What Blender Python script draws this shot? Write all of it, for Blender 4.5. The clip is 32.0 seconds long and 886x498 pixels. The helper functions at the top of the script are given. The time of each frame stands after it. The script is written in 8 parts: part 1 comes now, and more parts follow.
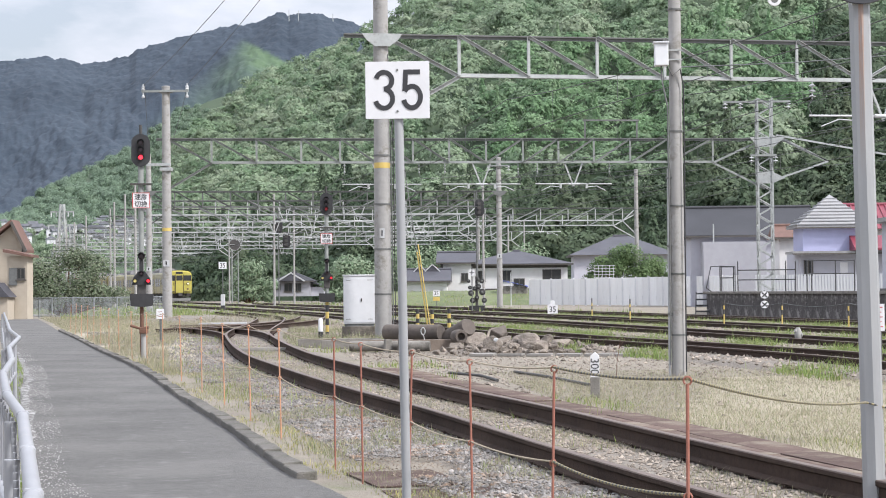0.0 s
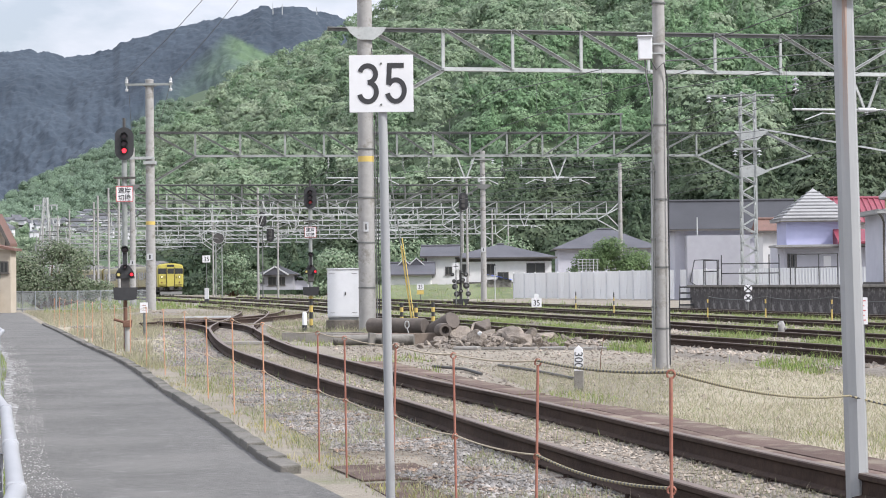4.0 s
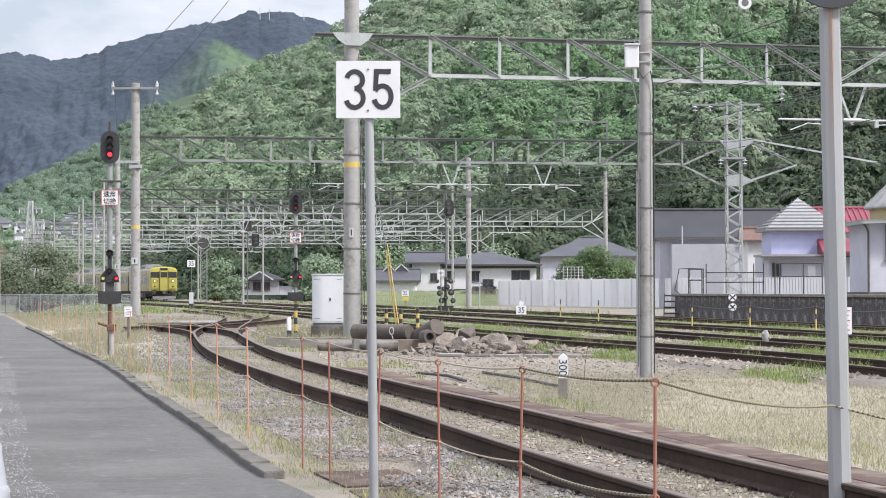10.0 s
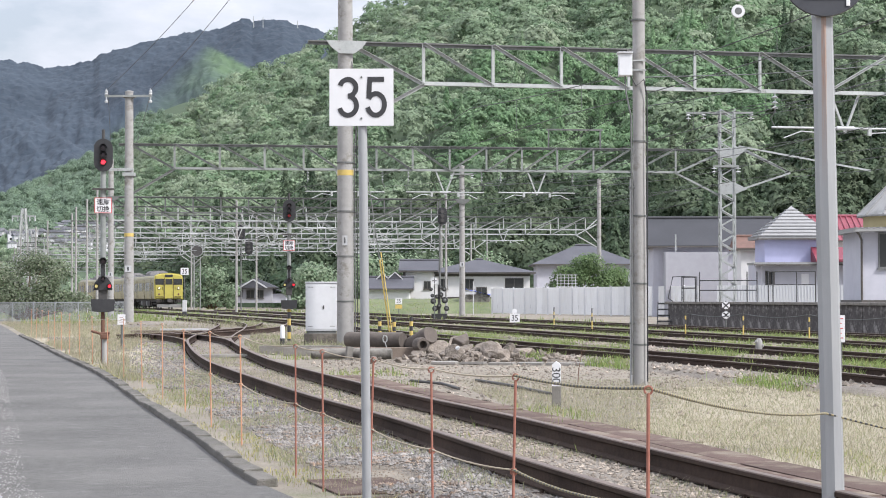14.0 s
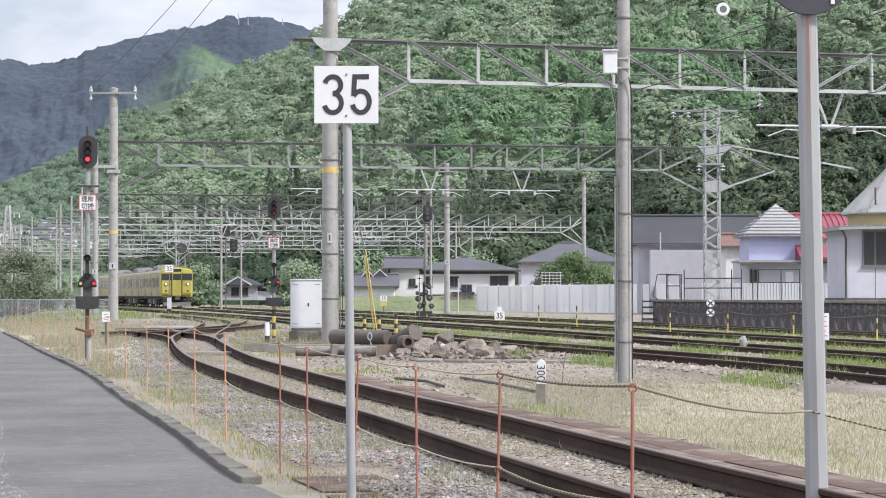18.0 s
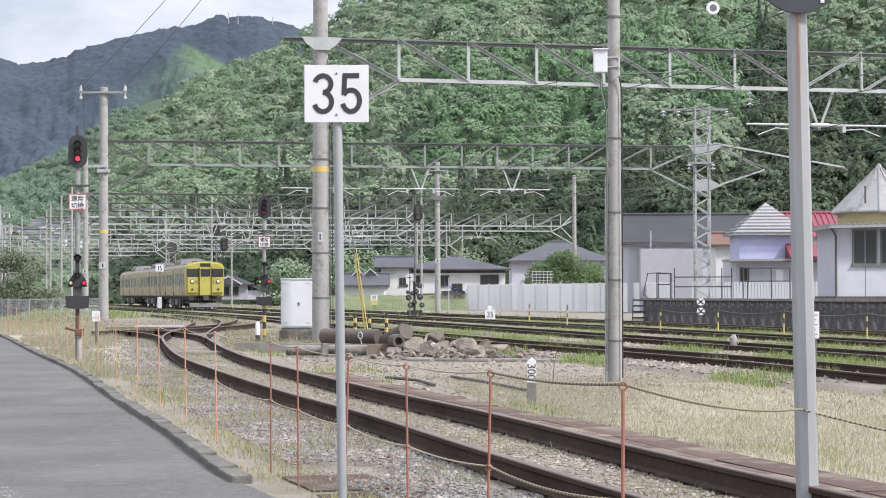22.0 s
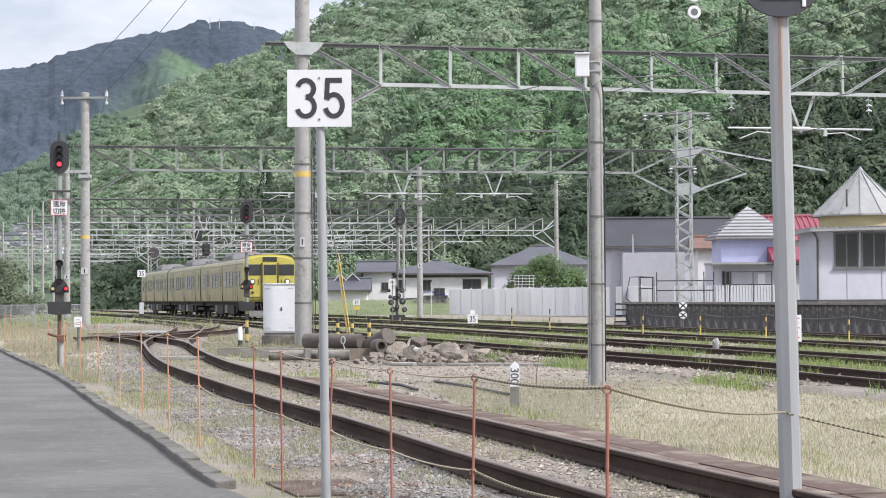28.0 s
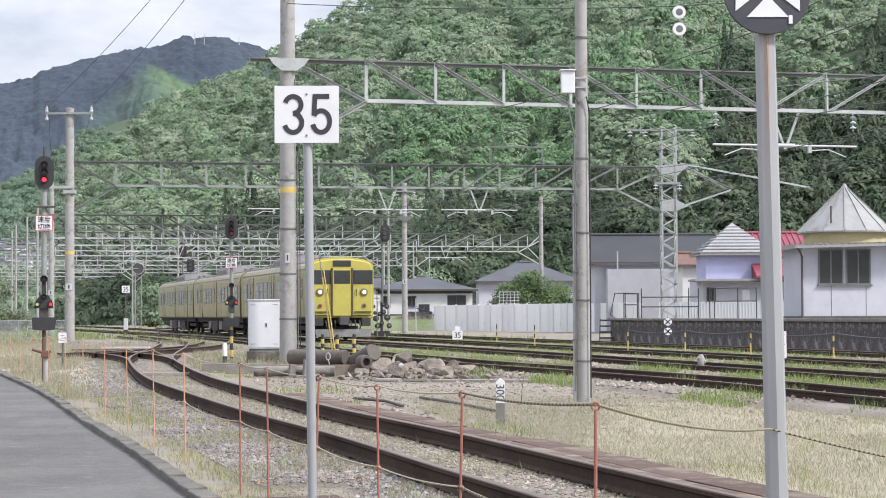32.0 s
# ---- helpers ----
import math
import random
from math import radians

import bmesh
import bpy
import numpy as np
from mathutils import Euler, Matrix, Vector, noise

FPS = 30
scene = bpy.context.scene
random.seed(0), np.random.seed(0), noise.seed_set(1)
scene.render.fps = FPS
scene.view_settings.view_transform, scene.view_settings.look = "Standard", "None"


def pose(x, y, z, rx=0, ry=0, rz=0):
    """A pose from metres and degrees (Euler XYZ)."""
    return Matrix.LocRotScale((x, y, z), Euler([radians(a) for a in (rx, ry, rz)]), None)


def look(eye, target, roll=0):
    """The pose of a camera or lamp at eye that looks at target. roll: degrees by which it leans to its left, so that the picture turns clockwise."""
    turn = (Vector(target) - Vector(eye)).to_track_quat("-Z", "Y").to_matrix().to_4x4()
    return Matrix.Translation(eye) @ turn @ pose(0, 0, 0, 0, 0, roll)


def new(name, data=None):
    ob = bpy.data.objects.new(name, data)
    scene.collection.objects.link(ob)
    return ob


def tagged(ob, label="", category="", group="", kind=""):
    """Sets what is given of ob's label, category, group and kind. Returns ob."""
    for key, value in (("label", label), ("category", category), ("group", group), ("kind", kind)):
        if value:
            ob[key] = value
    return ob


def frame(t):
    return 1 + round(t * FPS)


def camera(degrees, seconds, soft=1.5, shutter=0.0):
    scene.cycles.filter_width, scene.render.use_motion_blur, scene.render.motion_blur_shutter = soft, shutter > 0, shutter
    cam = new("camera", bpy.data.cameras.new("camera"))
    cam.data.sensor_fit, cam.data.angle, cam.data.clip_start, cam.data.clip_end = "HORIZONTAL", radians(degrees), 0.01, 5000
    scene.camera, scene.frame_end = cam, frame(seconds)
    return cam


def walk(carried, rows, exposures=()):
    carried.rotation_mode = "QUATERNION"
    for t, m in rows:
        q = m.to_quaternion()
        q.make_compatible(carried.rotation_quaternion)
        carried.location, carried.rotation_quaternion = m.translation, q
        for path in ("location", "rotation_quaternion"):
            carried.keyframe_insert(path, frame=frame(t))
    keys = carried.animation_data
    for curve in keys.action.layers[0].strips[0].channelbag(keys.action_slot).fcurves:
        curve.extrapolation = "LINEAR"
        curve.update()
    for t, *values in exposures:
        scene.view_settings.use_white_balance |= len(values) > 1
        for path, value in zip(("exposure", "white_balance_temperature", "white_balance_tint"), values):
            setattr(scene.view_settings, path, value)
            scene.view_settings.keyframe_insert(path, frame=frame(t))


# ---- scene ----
# Camera: hand-held beside the path, panning slowly to the right
cam = camera(25.97, 32.0, soft=1.0)


def aim(yaw, tilt, roll, x, z):
    a, b = radians(yaw), radians(tilt)
    eye = Vector((x, 0, z))
    return look(eye, eye + Vector((math.sin(a) * math.cos(b), math.cos(a) * math.cos(b), math.sin(b))) * 100, roll)


# seconds, yaw, tilt, roll, eye x, eye z
PATH = (
    (0.0, -1.670, 1.213, -0.602, 0.001, 1.301),
    (0.5, -1.611, 1.235, -0.630, 0.001, 1.301),
    (1.0, -1.544, 1.243, -0.667, 0.001, 1.302),
    (1.5, -1.439, 1.185, -0.639, 0.001, 1.302),
    (2.0, -1.351, 1.148, -0.611, 0.001, 1.302),
    (2.5, -1.294, 1.094, -0.586, 0.002, 1.302),
    (3.0, -1.221, 1.041, -0.575, 0.002, 1.301),
    (3.5, -1.210, 1.016, -0.603, 0.002, 1.301),
    (5.5, -1.063, 1.020, -0.494, 0.002, 1.301),
    (6.0, -1.023, 1.041, -0.384, 0.003, 1.301),
    (6.5, -0.982, 1.088, -0.377, 0.003, 1.301),
    (7.0, -0.881, 1.107, -0.270, 0.002, 1.301),
    (7.5, -0.806, 1.129, -0.197, 0.002, 1.301),
    (8.0, -0.774, 1.158, -0.148, 0.002, 1.301),
    (8.5, -0.768, 1.179, -0.096, 0.002, 1.301),
    (9.0, -0.747, 1.170, -0.087, 0.002, 1.301),
    (9.5, -0.762, 1.181, -0.098, 0.001, 1.301),
    (10.0, -0.751, 1.209, -0.130, 0.000, 1.301),
    (10.5, -0.746, 1.234, -0.189, 0.000, 1.301),
    (11.0, -0.701, 1.275, -0.277, 0.001, 1.301),
    (11.5, -0.635, 1.289, -0.251, 0.002, 1.301),
    (12.0, -0.587, 1.319, -0.258, 0.002, 1.300),
    (12.5, -0.558, 1.363, -0.134, 0.002, 1.299),
    (13.0, -0.554, 1.399, -0.123, 0.001, 1.300),
    (13.5, -0.538, 1.419, -0.090, 0.001, 1.300),
    (14.0, -0.559, 1.445, -0.118, 0.002, 1.300),
    (14.5, -0.590, 1.445, -0.087, 0.002, 1.300),
    (16.5, -0.332, 1.422, -0.016, 0.002, 1.300),
    (17.0, -0.284, 1.428, -0.081, 0.003, 1.300),
    (17.5, -0.192, 1.412, -0.060, 0.004, 1.300),
    (18.0, -0.110, 1.371, -0.064, 0.003, 1.300),
    (18.5, -0.052, 1.357, -0.098, 0.003, 1.300),
    (19.0, 0.000, 1.309, -0.066, 0.002, 1.300),
    (19.5, 0.065, 1.254, -0.081, 0.002, 1.300),
    (20.0, 0.100, 1.183, -0.094, 0.002, 1.300),
    (20.5, 0.152, 1.199, -0.138, 0.003, 1.300),
    (21.0, 0.137, 1.269, -0.177, 0.003, 1.299),
    (21.5, 0.147, 1.306, -0.136, 0.003, 1.299),
    (22.0, 0.175, 1.342, -0.148, 0.003, 1.299),
    (22.5, 0.227, 1.388, -0.227, 0.002, 1.299),
    (23.0, 0.273, 1.373, -0.283, 0.002, 1.299),
    (23.5, 0.311, 1.386, -0.264, 0.003, 1.300),
    (24.0, 0.356, 1.399, -0.305, 0.004, 1.299),
    (24.5, 0.365, 1.454, -0.319, 0.004, 1.299),
    (25.0, 0.340, 1.472, -0.262, 0.004, 1.299),
    (25.5, 0.366, 1.525, -0.265, 0.002, 1.298),
    (27.5, 0.657, 1.508, -0.373, 0.000, 1.298),
    (28.0, 0.707, 1.475, -0.340, -0.003, 1.298),
    (28.5, 0.777, 1.505, -0.357, -0.006, 1.299),
    (29.0, 0.805, 1.545, -0.279, -0.008, 1.299),
    (29.5, 0.833, 1.670, -0.236, -0.010, 1.299),
    (30.0, 0.914, 1.752, -0.282, -0.012, 1.299),
    (30.5, 0.980, 1.786, -0.286, -0.013, 1.299),
    (31.0, 1.026, 1.818, -0.255, -0.014, 1.299),
    (31.5, 1.091, 1.884, -0.275, -0.015, 1.299),
    (32.0, 1.168, 1.953, -0.279, -0.017, 1.299),
)
walk(cam, [(t, aim(*v)) for t, *v in PATH])

# ---- light ----
SUN_DIR = Vector((0.76, -0.44, 0.85)).normalized()
world = bpy.data.worlds.new("sky")
scene.world = world
world.use_nodes = True
wn, wl = world.node_tree.nodes, world.node_tree.links
wn.clear()
w_out = wn.new("ShaderNodeOutputWorld")
w_bg = wn.new("ShaderNodeBackground")
w_sky = wn.new("ShaderNodeTexSky")
w_sky.sky_type = "NISHITA"
w_sky.sun_disc = False
w_sky.sun_elevation = math.asin(SUN_DIR.z)
w_sky.sun_rotation = math.atan2(SUN_DIR.x, SUN_DIR.y)
w_co = wn.new("ShaderNodeTexCoord")
w_map = wn.new("ShaderNodeMapping")
w_map.inputs["Scale"].default_value = (1.0, 1.0, 2.6)
w_n = wn.new("ShaderNodeTexNoise")
w_n.inputs["Scale"].default_value = 9.0
w_n.inputs["Detail"].default_value = 7.0
w_n.inputs["Roughness"].default_value = 0.55
w_r = wn.new("ShaderNodeValToRGB")
w_r.color_ramp.elements[0].position, w_r.color_ramp.elements[1].position = 0.36, 0.58
w_r.color_ramp.elements[0].color, w_r.color_ramp.elements[1].color = (0.50, 0.50, 0.50, 1), (1, 1, 1, 1)
w_mix = wn.new("ShaderNodeMix")
w_mix.data_type = "RGBA"
w_mix.inputs[7].default_value = (9.1, 9.4, 10.6, 1)
wl.new(w_co.outputs["Generated"], w_map.inputs["Vector"])
wl.new(w_map.outputs["Vector"], w_n.inputs["Vector"])
wl.new(w_n.outputs["Fac"], w_r.inputs["Fac"])
wl.new(w_r.outputs["Color"], w_mix.inputs[0])
wl.new(w_sky.outputs["Color"], w_mix.inputs[6])
# an overcast sky: brightest overhead, paler towards the horizon
w_sep = wn.new("ShaderNodeSeparateXYZ")
w_up = wn.new("ShaderNodeMapRange")
w_up.inputs["From Min"].default_value, w_up.inputs["From Max"].default_value = 0.05, 0.75
w_up.inputs["To Min"].default_value, w_up.inputs["To Max"].default_value = 0.56, 1.35
w_mul = wn.new("ShaderNodeVectorMath")
w_mul.operation = "SCALE"
wl.new(w_co.outputs["Generated"], w_sep.inputs[0])
wl.new(w_sep.outputs["Z"], w_up.inputs["Value"])
wl.new(w_mix.outputs[2], w_mul.inputs[0])
wl.new(w_up.outputs["Result"], w_mul.inputs["Scale"])
wl.new(w_mul.outputs[0], w_bg.inputs["Color"])
w_bg.inputs["Strength"].default_value = 0.10
wl.new(w_bg.outputs["Background"], w_out.inputs["Surface"])

sun = new("sun", bpy.data.lights.new("sun", "SUN"))
sun.data.energy = 3.05
sun.data.angle = radians(8)
sun.data.color = (1.0, 0.965, 0.945)
sun.matrix_world = look(SUN_DIR * 50, (0, 0, 0))
scene.view_settings.exposure = 0.64

# ---- building helpers ----


def thing(name, label, category, x=0, y=0, z=0, rz=0, group="", kind=""):
    ob = new(name)
    ob.empty_display_size = 0.2
    ob.matrix_basis = pose(x, y, z, 0, 0, rz)
    return tagged(ob, label, category, group, kind)


def mesh_of(bm, material, smooth=False):
    me = bpy.data.meshes.new("mesh")
    bm.normal_update()
    for e in bm.edges:
        if len(e.link_faces) == 2 and e.calc_face_angle(0.0) > 1.1:
            e.smooth = False
    bm.to_mesh(me)
    bm.free()
    if smooth:
        me.shade_smooth()
    if material is not None:
        me.materials.append(material)
    return me


def part(name, bm, material, parent=None, label="", smooth=False, at=None):
    ob = new(name, mesh_of(bm, material, smooth))
    if parent is not None:
        ob.parent = parent
    if at is not None:
        ob.matrix_basis = at
    return tagged(ob, label)


def share(name, data, parent, at):
    ob = new(name, data)
    ob.parent = parent
    ob.matrix_basis = at
    return ob


def solo(name, bm, material, label, category="", kind="", group="", smooth=False, at=None):
    ob = part(name, bm, material, None, label, smooth, at)
    return tagged(ob, label, category, group, kind)


def bm_new():
    return bmesh.new()


def box(bm, x0, y0, z0, x1, y1, z1, bevel=0.0):
    m = Matrix.Translation(((x0 + x1) / 2, (y0 + y1) / 2, (z0 + z1) / 2)) @ Matrix.Diagonal((abs(x1 - x0), abs(y1 - y0), abs(z1 - z0), 1))
    old = set(bm.faces)
    r = bmesh.ops.create_cube(bm, size=1, matrix=m)
    if bevel:
        es = list({e for v in r["verts"] for e in v.link_edges})
        bmesh.ops.bevel(bm, geom=es, offset=bevel, segments=2, affect="EDGES", profile=0.6)
    for f in bm.faces:
        if f not in old:
            f.smooth = False
    return bm


def rod(bm, p, q, r0, r1=None, seg=8, caps=True):
    p, q = Vector(p), Vector(q)
    r1 = r0 if r1 is None else r1
    d = (q - p).normalized()
    u = d.orthogonal().normalized() if abs(d.z) < 0.999 else Vector((1, 0, 0))
    v = d.cross(u)
    rings = []
    for c, r in ((p, r0), (q, r1)):
        rings.append([bm.verts.new(c + (u * math.cos(2 * math.pi * i / seg) + v * math.sin(2 * math.pi * i / seg)) * r) for i in range(seg)])
    for i in range(seg):
        f = bm.faces.new((rings[0][i], rings[0][(i + 1) % seg], rings[1][(i + 1) % seg], rings[1][i]))
        f.smooth = seg > 6
    if caps:
        bm.faces.new(rings[0][::-1])
        bm.faces.new(rings[1])
    return bm


def bar(bm, p, q, w, h, up=(0, 0, 1)):
    """A rectangular bar from p to q, w wide and h high."""
    p, q = Vector(p), Vector(q)
    d = (q - p).normalized()
    s = d.cross(Vector(up))
    s = Vector((1, 0, 0)) if s.length < 1e-4 else s.normalized()
    n = s.cross(d)
    ring = []
    for c in (p, q):
        ring.append([bm.verts.new(c + s * a * w / 2 + n * b * h / 2) for a, b in ((-1, -1), (1, -1), (1, 1), (-1, 1))])
    for i in range(4):
        bm.faces.new((ring[0][i], ring[0][(i + 1) % 4], ring[1][(i + 1) % 4], ring[1][i]))
    bm.faces.new(ring[0][::-1])
    bm.faces.new(ring[1])
    return bm


def angle_bar(bm, p, q, w, t=0.012, up=(0, 0, 1)):
    """A steel angle from p to q: two thin flanges."""
    p, q = Vector(p), Vector(q)
    d = (q - p).normalized()
    s = d.cross(Vector(up))
    s = Vector((1, 0, 0)) if s.length < 1e-4 else s.normalized()
    n = s.cross(d)
    bar(bm, p, q, w, t, up)
    bar(bm, p + n * w / 2 - s * w / 2, q + n * w / 2 - s * w / 2, t, w, up)
    return bm


def tube(bm, pts, r, seg=6, closed=False):
    pts = [Vector(p) for p in pts]
    rings = []
    n = len(pts)
    for i, p in enumerate(pts):
        d = (pts[min(i + 1, n - 1)] - pts[max(i - 1, 0)]).normalized()
        u = d.cross(Vector((0.31, 0.17, 0.93)))
        u = u.normalized() if u.length > 1e-3 else d.orthogonal().normalized()
        v = d.cross(u)
        rr = r[i] if isinstance(r, (list, tuple)) else r
        rings.append([bm.verts.new(p + (u * math.cos(2 * math.pi * k / seg) + v * math.sin(2 * math.pi * k / seg)) * rr) for k in range(seg)])
    for i in range(n - 1):
        for k in range(seg):
            f = bm.faces.new((rings[i][k], rings[i][(k + 1) % seg], rings[i + 1][(k + 1) % seg], rings[i + 1][k]))
            f.smooth = True
    bm.faces.new(rings[0][::-1])
    bm.faces.new(rings[-1])
    return bm


def lathe(bm, prof, seg=16, cx=0, cy=0, z=0, axis="z"):
    """prof: (radius, height) pairs, turned round the axis."""
    rings = []
    for r, h in prof:
        ring = []
        for k in range(seg):
            a = 2 * math.pi * k / seg
            if axis == "z":
                co = (cx + r * math.cos(a), cy + r * math.sin(a), z + h)
            else:
                co = (cx + r * math.cos(a), cy - h, z + r * math.sin(a))
            ring.append(bm.verts.new(co))
        rings.append(ring)
    for i in range(len(rings) - 1):
        for k in range(seg):
            f = bm.faces.new((rings[i][k], rings[i][(k + 1) % seg], rings[i + 1][(k + 1) % seg], rings[i + 1][k]))
            f.smooth = True
    bm.faces.new(rings[0][::-1])
    bm.faces.new(rings[-1])
    return bm


def prism(bm, outline, d0, d1, axis="y"):
    """outline: (a, b) pairs; extruded from d0 to d1 along the axis (y: a=x b=z; x: a=y b=z; z: a=x b=y)."""
    def co(a, b, d):
        return (a, d, b) if axis == "y" else (d, a, b) if axis == "x" else (a, b, d)
    A = [bm.verts.new(co(a, b, d0)) for a, b in outline]
    B = [bm.verts.new(co(a, b, d1)) for a, b in outline]
    n = len(outline)
    for i in range(n):
        bm.faces.new((A[i], A[(i + 1) % n], B[(i + 1) % n], B[i]))
    bm.faces.new(A[::-1])
    bm.faces.new(B)
    bmesh.ops.recalc_face_normals(bm, faces=bm.faces[:])
    return bm


def raw_mesh(name, verts, faces, material, attr=None):
    """A mesh straight from arrays; attr: one number per vertex, stored as 'tint'."""
    me = bpy.data.meshes.new(name)
    verts = np.asarray(verts, dtype=np.float32).reshape(-1, 3)
    faces = np.asarray(faces, dtype=np.int32)
    k = faces.shape[1]
    me.vertices.add(len(verts))
    me.vertices.foreach_set("co", verts.ravel())
    me.loops.add(faces.size)
    me.loops.foreach_set("vertex_index", faces.ravel())
    me.polygons.add(len(faces))
    me.polygons.foreach_set("loop_start", np.arange(0, faces.size, k, dtype=np.int32))
    me.polygons.foreach_set("loop_total", np.full(len(faces), k, dtype=np.int32))
    if attr is not None:
        at = me.attributes.new("tint", "FLOAT", "POINT")
        at.data.foreach_set("value", np.asarray(attr, dtype=np.float32))
    me.update(calc_edges=True)
    me.materials.append(material)
    return me


def spline(keys, y):
    """x at y by smooth interpolation of (x, y) keys in rising y."""
    ys = [k[1] for k in keys]
    i = max(1, min(len(keys) - 2, int(np.searchsorted(ys, y))))
    a, b = keys[i - 1], keys[i]
    m0 = (keys[i][0] - keys[max(i - 2, 0)][0]) / (keys[i][1] - keys[max(i - 2, 0)][1])
    m1 = (keys[min(i + 1, len(keys) - 1)][0] - keys[i - 1][0]) / (keys[min(i + 1, len(keys) - 1)][1] - keys[i - 1][1])
    h = b[1] - a[1]
    s = (y - a[1]) / h
    if s > 1:
        return b[0] + m1 * (y - b[1])
    if s < 0:
        return a[0] + m0 * (y - a[1])
    return (2 * s**3 - 3 * s**2 + 1) * a[0] + (s**3 - 2 * s**2 + s) * h * m0 + (-2 * s**3 + 3 * s**2) * b[0] + (s**3 - s**2) * h * m1


# ---- materials ----


def material(name, c1, c2, rough=0.7, metal=0.0, scale=8.0, big=0.6, bump=0.15, bump_scale=60.0, stain=None, stain_at=0.62, spec=0.5, island=0.0, obj=0.0, tint=None, streak=False, coord="Object", dist=0.02):
    """Two colours by a fine and a broad noise, an optional stain colour, bump; island, obj: brightness steps by piece or object."""
    m = bpy.data.materials.new(name)
    m.use_nodes = True
    n, l = m.node_tree.nodes, m.node_tree.links
    b = n["Principled BSDF"]
    b.inputs["Metallic"].default_value = metal
    b.inputs["Specular IOR Level"].default_value = spec
    co = n.new("ShaderNodeTexCoord")
    src = co.outputs[coord]
    if streak:
        mp = n.new("ShaderNodeMapping")
        mp.inputs["Scale"].default_value = (3, 3, 0.4)
        l.new(src, mp.inputs["Vector"])
        src = mp.outputs["Vector"]
    n1 = n.new("ShaderNodeTexNoise")
    n1.inputs["Scale"].default_value, n1.inputs["Detail"].default_value, n1.inputs["Roughness"].default_value = scale, 6, 0.65
    n2 = n.new("ShaderNodeTexNoise")
    n2.inputs["Scale"].default_value, n2.inputs["Detail"].default_value = big, 4
    l.new(src, n1.inputs["Vector"])
    l.new(src, n2.inputs["Vector"])
    add = n.new("ShaderNodeMath")
    add.operation = "ADD"
    l.new(n1.outputs["Fac"], add.inputs[0])
    l.new(n2.outputs["Fac"], add.inputs[1])
    rm = n.new("ShaderNodeMapRange")
    rm.inputs["From Min"].default_value, rm.inputs["From Max"].default_value = 0.72, 1.28
    l.new(add.outputs[0], rm.inputs["Value"])
    mix = n.new("ShaderNodeMix")
    mix.data_type = "RGBA"
    mix.inputs[6].default_value, mix.inputs[7].default_value = (*c1, 1), (*c2, 1)
    l.new(rm.outputs["Result"], mix.inputs[0])
    col = mix.outputs[2]
    if tint is not None:
        at = n.new("ShaderNodeAttribute")
        at.attribute_name = "tint"
        mx = n.new("ShaderNodeMix")
        mx.data_type = "RGBA"
        mx.inputs[7].default_value = (*tint, 1)
        l.new(at.outputs["Fac"], mx.inputs[0])
        l.new(col, mx.inputs[6])
        col = mx.outputs[2]
    if stain is not None:
        n3 = n.new("ShaderNodeTexNoise")
        n3.inputs["Scale"].default_value, n3.inputs["Detail"].default_value, n3.inputs["Roughness"].default_value = scale * 0.35, 8, 0.7
        l.new(src, n3.inputs["Vector"])
        r3 = n.new("ShaderNodeMapRange")
        r3.inputs["From Min"].default_value, r3.inputs["From Max"].default_value = stain_at - 0.06, stain_at + 0.06
        l.new(n3.outputs["Fac"], r3.inputs["Value"])
        m3 = n.new("ShaderNodeMix")
        m3.data_type = "RGBA"
        m3.inputs[7].default_value = (*stain, 1)
        l.new(r3.outputs["Result"], m3.inputs[0])
        l.new(col, m3.inputs[6])
        col = m3.outputs[2]
    if island or obj:
        if island:
            g = n.new("ShaderNodeNewGeometry")
            rnd, amt = g.outputs["Random Per Island"], island
        else:
            g = n.new("ShaderNodeObjectInfo")
            rnd, amt = g.outputs["Random"], obj
        r4 = n.new("ShaderNodeMapRange")
        r4.inputs["To Min"].default_value, r4.inputs["To Max"].default_value = 1 - amt, 1 + amt
        l.new(rnd, r4.inputs["Value"])
        hs = n.new("ShaderNodeHueSaturation")
        l.new(r4.outputs["Result"], hs.inputs["Value"])
        l.new(col, hs.inputs["Color"])
        col = hs.outputs["Color"]
    l.new(col, b.inputs["Base Color"])
    rr = n.new("ShaderNodeMapRange")
    rr.inputs["To Min"].default_value, rr.inputs["To Max"].default_value = max(0.03, rough - 0.1), min(1, rough + 0.1)
    l.new(n1.outputs["Fac"], rr.inputs["Value"])
    l.new(rr.outputs["Result"], b.inputs["Roughness"])
    if bump:
        nb = n.new("ShaderNodeTexNoise")
        nb.inputs["Scale"].default_value, nb.inputs["Detail"].default_value = bump_scale, 3
        l.new(co.outputs[coord], nb.inputs["Vector"])
        bp = n.new("ShaderNodeBump")
        bp.inputs["Strength"].default_value, bp.inputs["Distance"].default_value = bump, dist
        l.new(nb.outputs["Fac"], bp.inputs["Height"])
        l.new(bp.outputs["Normal"], b.inputs["Normal"])
    return m


def glow(name, color, strength):
    m = bpy.data.materials.new(name)
    m.use_nodes = True
    b = m.node_tree.nodes["Principled BSDF"]
    b.inputs["Base Color"].default_value = (*color, 1)
    b.inputs["Emission Color"].default_value = (*color, 1)
    b.inputs["Emission Strength"].default_value = strength
    b.inputs["Roughness"].default_value = 0.25
    return m


